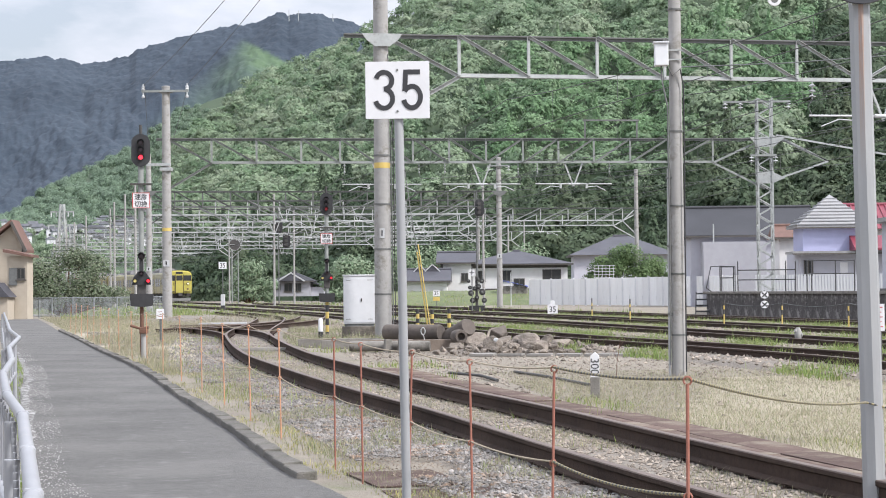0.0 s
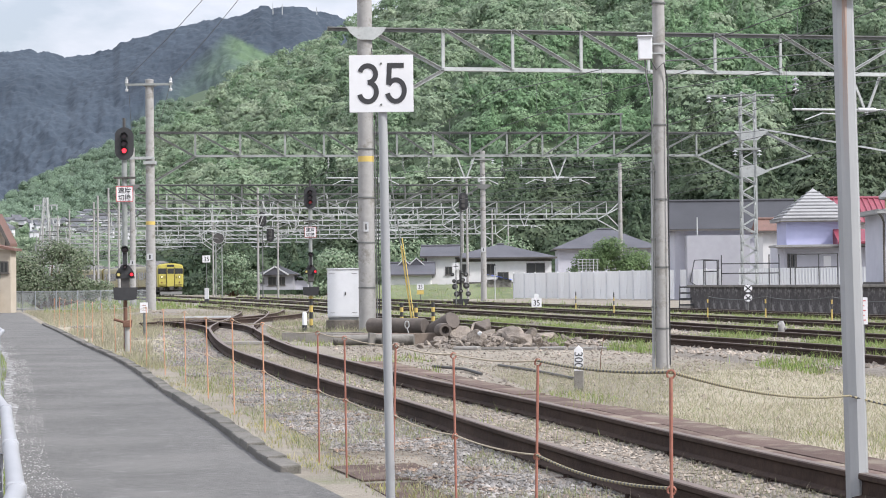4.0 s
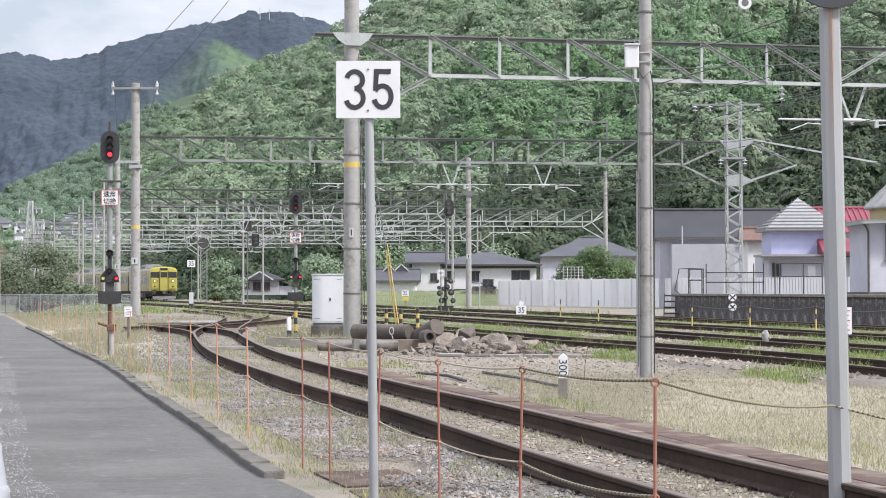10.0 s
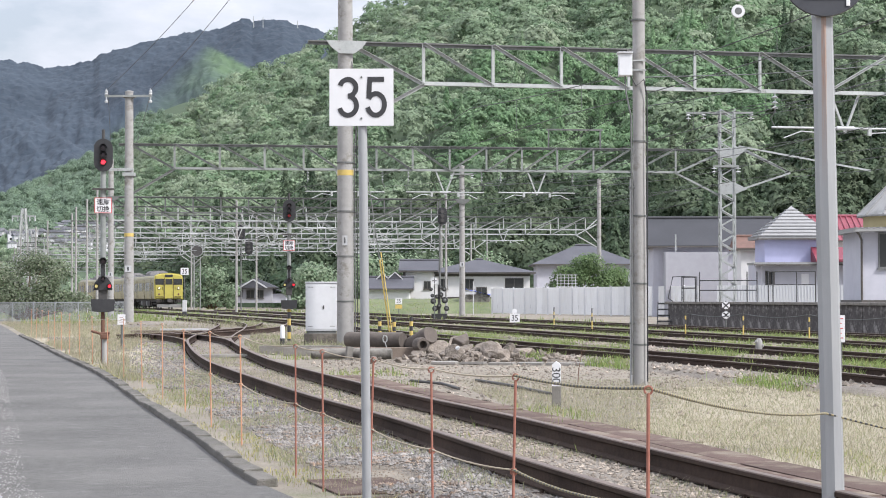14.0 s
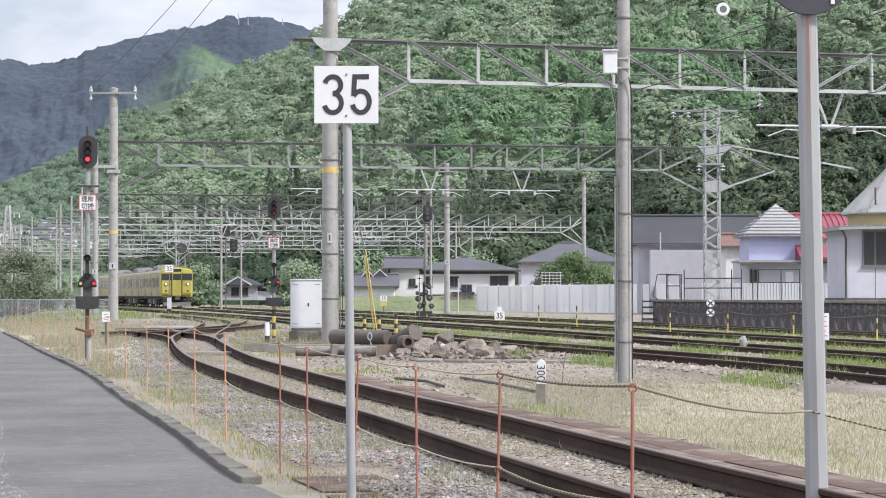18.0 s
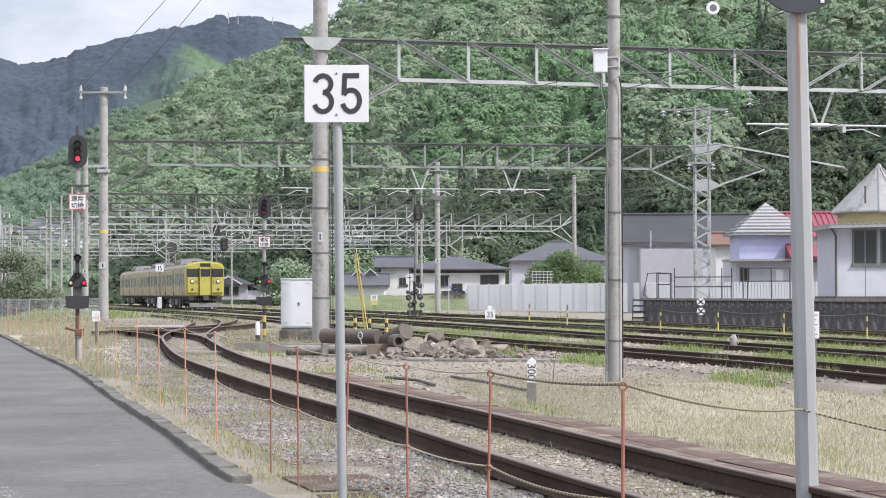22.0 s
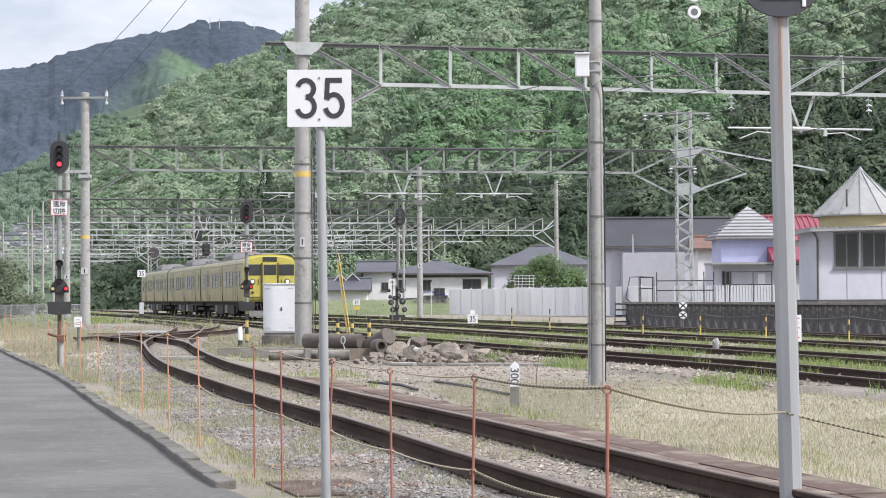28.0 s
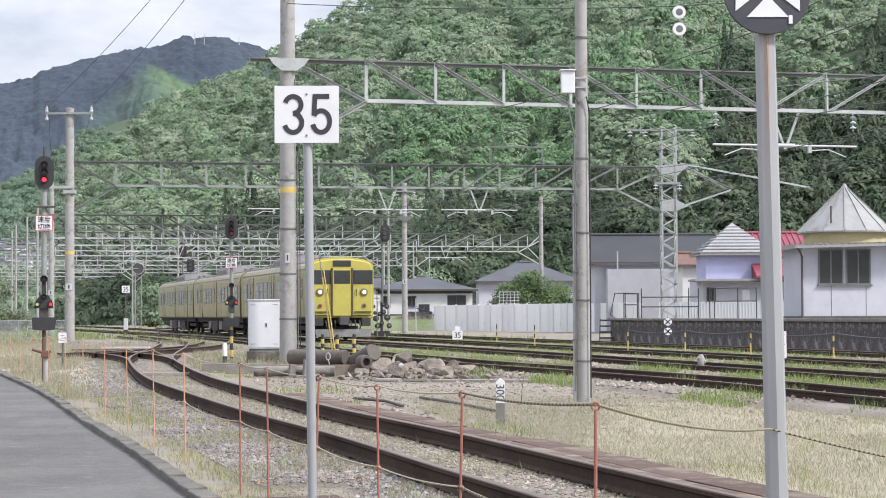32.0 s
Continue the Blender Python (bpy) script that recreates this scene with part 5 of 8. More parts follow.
# ---- rope fence along the path ----
POSTS = [(1.62, 3.6, 1), (0.67, 6.98, 1), (0.22, 8.6, 1), (-0.15, 10.0, 1), (-0.555, 11.5, 1), (-0.93, 12.92, 1), (-1.20, 13.91, 1), (-1.93, 16.86, 0), (-2.52, 19.33, 0), (-3.16, 21.96, 0), (-3.87, 24.85, 0), (-4.67, 28.06, 0)]
yy = 31.2
while yy < 66:
    POSTS.append((spline(EDGE, yy) + 0.3, yy, 0))
    yy += 3.3
rnd = random.Random(8)
loops = {}
for col, mat in ((0, M_ORANGE), (1, M_REDPOST)):
    b = bm_new()
    rod(b, (0, 0, -0.2), (0, 0, 0.93), 0.0066, seg=8)
    stem = mesh_of(b, mat)
    b = bm_new()
    ring = [(0.015 * math.sin(a), 0, 0.942 - 0.015 * math.cos(a)) for a in [k * math.pi / 5 for k in range(10)]]
    tube(b, ring, 0.0045, 5)
    loops[col] = (stem, mesh_of(b, mat))
TOPS, LOWS = [], []
for x, y, col in POSTS:
    p = thing("fence_post", "thin faded orange rope-fence post" if col == 0 else "thin rust-red rope-fence post", "post", x, y, 0, rz=rnd.uniform(-30, 30), group="posts of the rope fence")
    p.matrix_basis = pose(x, y, rnd.uniform(-0.02, 0.02), rnd.uniform(-1.3, 1.3), rnd.uniform(-1.6, 1.6), rnd.uniform(-30, 30))
    share("stem", loops[col][0], p, pose(0, 0, 0))
    share("eye_loop", loops[col][1], p, pose(0, 0, 0))
    share("eye_loop", loops[col][1], p, pose(0, 0, -0.42))
    TOPS.append(p.matrix_basis @ Vector((0, 0, 0.95)))
    LOWS.append(p.matrix_basis @ Vector((0, 0, 0.53)))
M_ROPEW = material("pale_rope", (0.30, 0.25, 0.18), (0.46, 0.39, 0.29), 0.9, scale=60, bump=0.2)


def rope(points, sag, label, r, mat, striped=0):
    t = thing("rope", label, "rope")
    for i, (a, b) in enumerate(zip(points, points[1:])):
        L = (b - a).length
        pts = [a.lerp(b, k / 14) - Vector((0, 0, sag * L * 4 * (k / 14) * (1 - k / 14))) for k in range(15)]
        part("span", tube(bm_new(), pts, r, 6), mat, t)
    return t


rope(TOPS[2:], 0.012, "pale sagging rope through the post tops", 0.0042, M_ROPEW)
rope(LOWS[2:12], 0.012, "pale sagging rope through the lower loops", 0.0042, M_ROPEW)
# striped black-and-cream rope nearest the camera: beads along the sag
t = thing("striped_rope", "sagging black and cream striped rope between red posts", "rope")
bead = bm_new()
lathe(bead, [(0.004, -0.012), (0.0064, -0.008), (0.0064, 0.008), (0.004, 0.012)], 8)
beads = (mesh_of(bead, material("olive_rope", (0.22, 0.19, 0.11), (0.34, 0.30, 0.18), 0.9, scale=60, bump=0.2)), None)
bead = bm_new()
lathe(bead, [(0.0050, -0.012), (0.0060, 0.0), (0.0050, 0.012)], 8)
beads = (beads[0], mesh_of(bead, M_INK))
spans = [(TOPS[2], TOPS[1], 0.011), (TOPS[1], Vector((2.06, 10.92, 0.64)), 0.010), (Vector((2.06, 10.92, 0.64)), Vector((4.2, 12.4, 0.16)), 0.01), (LOWS[2], LOWS[1], 0.02)]
for a, b, sg in spans:
    L = (b - a).length
    n = int(L / 0.021)
    prev = None
    for k in range(n):
        s = (k + 0.5) / n
        p = a.lerp(b, s) - Vector((0, 0, sg * L * 4 * s * (1 - s)))
        q = a.lerp(b, s + 0.01) - Vector((0, 0, sg * L * 4 * (s + 0.01) * (1 - s - 0.01)))
        m = Matrix.Translation(p) @ (q - p).to_track_quat("Z", "X").to_matrix().to_4x4()
        share("rope_strand", beads[k % 2], t, m)

# steel plates and the brown walkway beside the siding
M_PLATE = material("rusty_plate", (0.088, 0.061, 0.052), (0.142, 0.102, 0.088), 0.9, spec=0.15, scale=5, big=0.7, bump=0.3, bump_scale=40, obj=0.15, stain=(0.20, 0.17, 0.135), stain_at=0.56)
for i, (x, y, w, l, a) in enumerate(((-0.28, 12.0, 0.75, 1.1, 14), (0.0, 10.8, 0.7, 1.15, 15), (-0.66, 13.2, 0.62, 1.0, 17))):
    b = bm_new()
    box(b, -w / 2, -l / 2, 0, w / 2, l / 2, 0.012, 0.003)
    solo("steel_plate", b, M_PLATE, "rust-brown steel plate lying on the ground", "plate", at=pose(x, y, -0.004 + 0.004 * i, 0.2, -0.1, a))
wk = thing("walkway", "flat rust-brown boarded walkway beside the siding rail", "walkway", kind="structure")
b = bm_new()
box(b, -0.178, -1.19, 0, 0.178, 1.19, 0.03, 0.005)
board = mesh_of(b, M_PLATE)
y = 6.0
while y < 30.5:
    x = spline(SIDING, y)
    dx = spline(SIDING, y + 0.5) - spline(SIDING, y - 0.5)
    for o in (1.04, 1.41):
        share("board", board, wk, pose(x + o + rnd.uniform(-0.02, 0.02), y + rnd.uniform(-0.15, 0.15), 0.05 + rnd.uniform(-0.003, 0.003), rnd.uniform(-0.1, 0.1), rnd.uniform(-0.6, 0.6), math.degrees(math.atan2(-dx, 1)) + rnd.uniform(-0.8, 0.8)))
    y += 2.30

# marker post with 300
t = thing("curve_marker", "short white marker post lettered 300 on a dark base", "marker", 1.12, 22.8, 0, rz=-4)
b = bm_new()
prism(b, [(-0.052, 0.25), (0.052, 0.25), (0.052, 0.50), (0.0, 0.545), (-0.052, 0.50)], -0.05, 0.05)
part("head", b, M_WHITE, t, "white pointed head")
part("foot", box(bm_new(), -0.055, -0.053, -0.1, 0.055, 0.053, 0.25, 0.006), M_CONCD, t)
digits("300", 0.140, t, Matrix.Translation((0, -0.0515, 0.375)) @ pose(0, 0, 0, 90, 0, 0) @ pose(0, 0, 0, 0, 0, -90), 0.0, 0.95)

# ---- signals ----
M_RED = glow("red_light", (0.85, 0.035, 0.06), 1.2)
M_REDDIM = glow("dim_red_light", (0.22, 0.015, 0.02), 0.12)
M_PALE = glow("pale_light", (0.42, 0.36, 0.14), 0.3)
M_REDMID = glow("small_red_light", (0.8, 0.03, 0.05), 0.6)
M_LENS = material("dark_lens", (0.02, 0.012, 0.015), (0.035, 0.02, 0.025), 0.15, scale=8, bump=0)
M_BROWN = material("rusty_post", (0.10, 0.05, 0.032), (0.19, 0.10, 0.07), 0.85, scale=10, bump=0.3)
M_REDINK = material("red_frame", (0.45, 0.05, 0.06), (0.55, 0.08, 0.08), 0.5, scale=8, bump=0)


def lamp(parent, x, y, z, r, lens, label=""):
    h = part("lamp", lathe(bm_new(), [(r * 1.35, 0.0), (r * 1.35, 0.05), (r * 1.1, 0.06)], 18, x, y, z, "y"), M_BLACK, parent)
    part("lens", lathe(bm_new(), [(r, 0.055), (r * 0.7, 0.075)], 18, x, y, z, "y"), lens, h, label)
    b = bm_new()
    for k in range(7):
        a0, a1 = math.pi * (k / 7), math.pi * ((k + 1) / 7)
        p = [(x + r * 1.4 * math.cos(a), z + r * 1.4 * math.sin(a)) for a in (a0, a1)]
        q = [(x + r * 1.45 * math.cos(a), z + r * 1.45 * math.sin(a)) for a in (a0, a1)]
        v = [b.verts.new((c[0], yy2, c[1])) for c, yy2 in ((p[0], y - 0.03), (p[1], y - 0.03), (p[1], y - r * 2.4), (p[0], y - r * 2.4), (q[0], y - 0.03), (q[1], y - 0.03), (q[1], y - r * 2.4), (q[0], y - r * 2.4))]
        for f in ((0, 1, 2, 3), (7, 6, 5, 4), (0, 4, 5, 1), (3, 2, 6, 7)):
            b.faces.new([v[i] for i in f])
    bmesh.ops.remove_doubles(b, verts=b.verts[:], dist=0.0004)
    part("hood", b, M_BLACK, h)
    return h


def colour_signal(x, y, rz, zs, label, red=M_RED, shunt=(M_PALE, M_REDMID), mast=M_GALVD2, base=None):
    """Three-lamp head, a platform, a lettered board, a shunting head and a black box on one mast."""
    z_head, z_board, z_sh, z_box = zs
    t = thing("railway_signal", label, "signal", x, y, 0, rz=rz)
    part("mast", rod(bm_new(), (0, 0, z_box), (0, 0, z_head + 0.2), 0.055, seg=12), mast, t)
    if base == "rusty":
        part("foot", rod(bm_new(), (0, 0, -0.2), (0, 0, z_box), 0.04, seg=10), M_BROWN, t, "rusty lower post")
    elif base == "striped":
        for k in range(6):
            part("stripe", rod(bm_new(), (0, 0, -0.1 + k * (z_box + 0.1) / 6), (0, 0, -0.1 + (k + 1) * (z_box + 0.1) / 6), 0.052, seg=12), M_YELLOW if k % 2 else M_INK, t)
    w, h = 0.19, 0.33
    o = [(w * math.cos(a), z_head + (h - w if a < math.pi else -(h - w)) + w * math.sin(a)) for a in [k * math.pi / 10 for k in range(21)]]
    head = part("backboard", prism(bm_new(), o, -0.10, -0.06), M_BLACK, t, "black oval backboard")
    part("housing", box(bm_new(), -0.11, -0.06, z_head - 0.26, 0.11, 0.10, z_head + 0.26, 0.02), M_BLACK, head)
    for k, lens in ((1, M_LENS), (0, M_LENS), (-1, red)):
        lamp(t, 0, -0.10, z_head + k * 0.145, 0.052, lens, "red signal lamp, lit" if k == -1 else "")
    part("platform", box(bm_new(), -0.22, -0.12, z_board + 0.32, 0.22, 0.2, z_board + 0.345), M_DARK, t)
    part("finial", rod(bm_new(), (0, 0, z_head + 0.3), (0, 0, z_head + 0.52), 0.03), M_DARK, t)
    bd = part("board", box(bm_new(), -0.17, -0.09, z_board - 0.155, 0.17, -0.075, z_board + 0.155, 0.003), M_WHITE, t, "white board with red edge and four characters")
    for x0, z0, x1, z1 in ((-0.17, 0.143, 0.17, 0.155), (-0.17, -0.155, 0.17, -0.143), (-0.17, -0.143, -0.158, 0.143), (0.158, -0.143, 0.17, 0.143)):
        part("edge", box(bm_new(), x0, -0.094, z_board + z0, x1, -0.0895, z_board + z1), M_REDINK, bd)
    digits("速度", 0.130, bd, pose(0, -0.0925, z_board + 0.072, 90), 0.002, 1.0)
    digits("切換", 0.130, bd, pose(0, -0.0925, z_board - 0.072, 90), 0.002, 1.0)
    # shunting signal
    lamp(t, 0, -0.09, z_sh + 0.48, 0.055, M_LENS)
    part("bracket", box(bm_new(), -0.04, -0.08, z_sh + 0.15, 0.04, 0.06, z_sh + 0.5), M_BLACK, t)
    tri = part("shunt_board", prism(bm_new(), [(-0.19, -0.10), (0.19, -0.10), (0.16, 0.05), (0.07, 0.17), (-0.07, 0.17), (-0.16, 0.05)], -0.10, -0.05), M_BLACK, t, "black triangular shunting head")
    tri.matrix_basis = pose(0, 0, z_sh)
    for dx, dz, lens, lb in ((-0.13, -0.02, shunt[0], "small shunting lamp"), (0.13, -0.02, shunt[1], "small shunting lamp"), (0.0, 0.13, M_LENS, "")):
        lamp(t, dx, -0.10, z_sh + dz, 0.038, lens, lb)
    part("bracket", box(bm_new(), -0.09, -0.07, z_sh - 0.32, 0.09, 0.07, z_sh - 0.08, 0.02), M_DARK, t)
    b = bm_new()
    prism(b, [(-0.24, 0.13), (0.24, 0.13), (0.22, -0.11), (0.08, -0.13), (-0.08, -0.13), (-0.22, -0.11)], -0.14, 0.14)
    bx = part("case", b, M_BLACK, t, "black apparatus case")
    bx.matrix_basis = pose(0, 0, z_box + 0.02)
    return t


colour_signal(-7.2, 38.5, 10, (4.17, 3.16, 1.56, 1.13), "three-lamp railway signal showing red, with a lettered board", base="rusty")
colour_signal(-5.08, 56.5, 6, (3.86, 2.84, 1.70, 1.08), "three-lamp signal with board on a yellow-black post", red=M_REDDIM, base="striped")
# junction fitting on the rusty post
t = thing("pipe_fitting", "rusty pipe fitting bracketed beside the signal post", "fitting", -7.05, 37.6, 0)
part("post", rod(bm_new(), (0.05, 0, -0.1), (0.05, 0, 0.62), 0.05, seg=10), M_CONC, t)
part("arm", tube(bm_new(), [(-0.2, -0.05, 0.66), (0.0, -0.06, 0.60), (0.16, -0.06, 0.62)], 0.03), M_BROWN, t)
part("body", box(bm_new(), -0.02, -0.10, 0.50, 0.14, 0.05, 0.60, 0.02), M_BROWN, t)


def back_signal(x, y, h, heads, label, r=0.05):
    """Signals seen from behind: mast with dark heads."""
    t = thing("railway_signal", label, "signal", x, y, 0)
    part("mast", rod(bm_new(), (0, 0, -0.2), (0, 0, h), r, seg=10), M_GALVD, t)
    for dx, z, w, hh in heads:
        o = [(dx + w * math.cos(a), z + (hh - w if a < math.pi else -(hh - w)) + w * math.sin(a)) for a in [k * math.pi / 8 for k in range(17)]]
        p = part("head", prism(bm_new(), o, -0.12, 0.10), M_BLACK, t, "black signal head")
        for k in (-1, 0, 1):
            part("lamp", lathe(bm_new(), [(w * 0.4, 0.0), (w * 0.4, 0.12)], 12, dx, -0.12, z + k * hh * 0.5, "y"), M_DARK, p)
        part("bracket", box(bm_new(), min(0, dx), -0.03, z - hh - 0.08, max(0, dx), 0.03, z - hh - 0.02), M_DARK, t)
    return t


back_signal(-19.55, 170, 8.6, ((0.0, 7.1, 0.36, 0.68), (0.70, 5.8, 0.34, 0.70)), "mast with two dark signal heads among the gantries")
back_signal(-1.2, 105, 6.6, ((0.15, 5.75, 0.26, 0.48),), "dark signal head high on a thin mast")
# cluster of dwarf signals at the foot of that mast
t = thing("dwarf_signal", "cluster of dark dwarf signals on a black case", "signal", -1.25, 104.5, 0)
part("case", prism(bm_new(), [(-0.42, 0.42), (0.48, 0.42), (0.36, 0.12), (0.0, -0.05), (-0.3, 0.12)], -0.3, 0.3), M_BLACK, t)
for dx, z, r in ((-0.3, 1.1, 0.2), (0.32, 1.15, 0.22), (0.02, 0.85, 0.16), (-0.42, 1.75, 0.12), (0.3, 1.75, 0.16), (0.1, 1.85, 0.12), (-0.1, 1.35, 0.15), (0.12, 1.45, 0.17), (0.42, 0.7, 0.18), (-0.2, 0.7, 0.2), (-0.35, 1.4, 0.13)):
    r *= 0.78
    p = part("head", lathe(bm_new(), [(r, -0.1), (r * 1.05, 0.0), (r, 0.15)], 14, dx, 0, z, "y"), M_BLACK, t)
    part("hood", lathe(bm_new(), [(r * 0.7, 0.1), (r * 0.7, 0.30), (r * 0.5, 0.31)], 12, dx, 0, z, "y"), M_DARK, p)
    part("lens", lathe(bm_new(), [(r * 0.4, 0.311), (r * 0.2, 0.33)], 10, dx, 0, z, "y"), M_GALVD, p)
part("frame", bar(bm_new(), (0, 0, 0.3), (0, 0, 2.0), 0.12, 0.12, (0, 1, 0)), M_DARK, t)
t = thing("cross_sign", "small white square sign with a dark cross", "sign", -1.48, 104, -0.42)
part("post", rod(bm_new(), (0, 0.1, 0), (0, 0.1, 3.0), 0.03), M_GALVD, t)
p = part("plate", box(bm_new(), -0.17, -0.02, 2.45, 0.17, 0.0, 2.79), M_WHITE, t)
part("cross", box(bm_new(), -0.13, -0.026, 2.60, 0.13, -0.021, 2.64), M_INK, p)
part("cross", box(bm_new(), -0.022, -0.026, 2.49, 0.022, -0.0215, 2.75), M_INK, p)

# dark disc with a pale rim among the far poles
t = thing("round_disc", "dark round disc with a pale rim on a thin lattice post", "disc", -26.9, 195, 0)
part("disc", lathe(bm_new(), [(0.55, -0.02), (0.55, 0.02)], 28, 0, -0.1, 6.1, "y"), M_DARK, t)
part("rim", tube(bm_new(), [(0.58 * math.cos(k * math.pi / 16), -0.11, 6.1 + 0.58 * math.sin(k * math.pi / 16)) for k in range(33)], 0.035, 6), M_GALV, t, "pale round rim")
part("cross_bar", bar(bm_new(), (-0.5, -0.15, 6.12), (0.0, -0.15, 6.10), 0.05, 0.05), M_GALV, t)
for dx in (-0.32, 0.32):
    part("pole", rod(bm_new(), (dx, 0.05, -0.1), (dx, 0.05, 5.5), 0.05, seg=8), M_GALVD2, t)
for k in range(9):
    part("lacing_bar", bar(bm_new(), (-0.32 if k % 2 else 0.32, 0.05, 0.5 + k * 0.55), (0.32 if k % 2 else -0.32, 0.05, 1.05 + k * 0.55), 0.04, 0.04), M_GALVD2, t)


def small_sign(x, y, z, w, h, text, label, post=0.0, base=None, mat=M_WHITE):
    t = thing("track_sign", label, "sign", x, y, 0)
    part("post", rod(bm_new(), (0, 0.04, -0.1), (0, 0.04, z + h / 2), 0.03 if not post else post, seg=8), M_GALVD, t)
    p = part("plate", box(bm_new(), -w / 2, -0.012, z - h / 2, w / 2, 0.0, z + h / 2, 0.003), mat, t)
    if text:
        digits(text, h * 0.95, p, pose(0, -0.0145, z, 90), 0.003, 0.85)
    return t


t = small_sign(-18.2, 126, 3.05, 0.52, 0.46, "35", "white speed sign with 35 on a thin post")
part("foot", box(bm_new(), -0.13, -0.1, -0.1, 0.13, 0.16, 1.15, 0.02), M_WHITED, t, "white stub with a black foot")
part("foot_band", box(bm_new(), -0.135, -0.105, -0.1, 0.135, 0.165, 0.42, 0.02), M_INK, t)
t = small_sign(2.2, 80, 0.44, 0.42, 0.36, "35", "low white speed marker with 35 beside the track")
part("ear", box(bm_new(), -0.1, -0.01, 0.63, 0.1, 0.002, 0.80), M_WHITE, t)
t = small_sign(-4.6, 140, 1.05, 0.5, 0.42, "35", "small white 35 marker over a yellow plate")
part("plate", box(bm_new(), -0.25, -0.012, 0.5, 0.25, 0.0, 0.78), M_YELLOW, t, "yellow plate")
t = small_sign(-8.6, 48.5, 0.76, 0.20, 0.26, "", "small white plate with red marks in the dry grass")
for k in range(3):
    part("mark", box(bm_new(), -0.05 + 0.03 * (k % 2), -0.016, 0.69 + 0.06 * k, 0.05, -0.0125, 0.702 + 0.06 * k), M_REDPOST, t)
t = small_sign(5.90, 30, 0.80, 0.13, 0.42, "", "white notice with red marks on a thin post")
for k in range(5):
    part("mark", box(bm_new(), -0.030, -0.016, 0.65 + 0.075 * k, 0.035 - 0.02 * (k % 2), -0.0125, 0.664 + 0.075 * k), M_REDINK, t)

# white stub post by the striped signal post
t = thing("stub_post", "short white concrete stub with a black foot", "marker", -4.78, 51.2, 0)
part("head", lathe(bm_new(), [(0.062, 0.2), (0.062, 0.52), (0.035, 0.57)], 14), M_WHITE, t)
part("foot", lathe(bm_new(), [(0.064, -0.1), (0.064, 0.22)], 14), M_INK, t)

# relay cabinet on its plinth
M_PLINTH = material("plinth_concrete", (0.12, 0.105, 0.09), (0.21, 0.185, 0.16), 0.9, scale=7, big=1.5, bump=0.5, bump_scale=60, stain=(0.09, 0.08, 0.065), stain_at=0.56)
t = thing("relay_cabinet", "pale grey steel relay cabinet on a concrete plinth", "cabinet", -3.82, 52.3, 0, rz=4)
part("plinth", box(bm_new(), -0.47, -0.30, -0.1, 0.60, 0.38, 0.33, 0.02), M_PLINTH, t, "stained brown concrete plinth")
part("case", box(bm_new(), -0.43, -0.26, 0.40, 0.43, 0.30, 1.70, 0.012), M_BOXGREY, t)
part("base_frame", box(bm_new(), -0.40, -0.24, 0.325, 0.40, 0.28, 0.405), M_GALVD, t)
b = bm_new()
box(b, -0.45, -0.29, 1.70, 0.45, 0.33, 1.735, 0.006)
part("lid", b, M_BOXGREY, t, "flat overhanging lid")
d = part("door", box(bm_new(), -0.41, -0.272, 0.44, 0.41, -0.262, 1.67, 0.004), M_BOXGREY, t)
part("handle", box(bm_new(), 0.04, -0.292, 1.0, 0.075, -0.272, 1.09, 0.005), M_DARK, d, "black door handle")
for sx in (-0.3, 0.3):
    for z in (0.52, 1.58):
        part("vent_slot", box(bm_new(), sx - 0.07, -0.2755, z, sx + 0.07, -0.272, z + 0.012), M_GALVD, d)

# guy wire with its yellow guard, striped stakes
t = thing("guy_wire", "guy wire with yellow plastic guard beside the pole", "wire")
part("wire", rod(bm_new(), (-1.85, 50.5, 0.05), (-2.92, 51.1, 7.6), 0.014, seg=5), M_GALVD, t)
part("guard", rod(bm_new(), (-1.86, 50.45, 0.1), (-2.16, 50.62, 2.3), 0.022, seg=8), M_YELLOW, t, "yellow guard sleeve")
part("guard", rod(bm_new(), (-1.79, 50.4, 0.1), (-2.13, 50.6, 2.5), 0.014, seg=8), M_YELLOW, t, "thin yellow guard sleeve")


def striped_stake(x, y, h, label, r=0.035, parent=None):
    t = thing("striped_stake", label, "stake", x, y, 0, group="yellow and black stakes")
    for k in range(6):
        part("stripe", rod(bm_new(), (0, 0, -0.05 + k * (h + 0.05) / 6), (0, 0, -0.05 + (k + 1) * (h + 0.05) / 6), r, seg=8), M_YELLOW if k % 2 == 0 else M_INK, t)
    return t


for x, y in ((-2.35, 55), (-1.9, 54), (-1.45, 55)):
    striped_stake(x, y, 0.75, "short yellow and black striped stake", 0.05)
for x, y in ((6.96, 59.9), (8.36, 57.2), (9.74, 54.0), (10.56, 47.2), (3.68, 76.8), (4.68, 69.2)):
    t = thing("chain_stake", "thin yellow stake with a black-banded top", "stake", x, y, 0, group="yellow chain stakes")
    part("lower", rod(bm_new(), (0, 0, -0.1), (0, 0, 0.45), 0.022, seg=8), M_YELLOW, t)
    part("upper", rod(bm_new(), (0, 0, 0.45), (0, 0, 0.9), 0.022, seg=8), M_DARK, t)
    part("band", rod(bm_new(), (0, 0, 0.6), (0, 0, 0.72), 0.024, seg=8), M_YELLOW, t)
wire([(6.96, 59.9, 0.8), (8.36, 57.2, 0.8), (9.74, 54, 0.8), (10.56, 47.2, 0.8), (11.6, 40, 0.8)], 0.1, "thin pale chain between the yellow stakes", 0.012)
t = thing("diamond_sign", "two small white diamond discs with dark crosses on a post", "sign", 9.92, 72.3, 0)
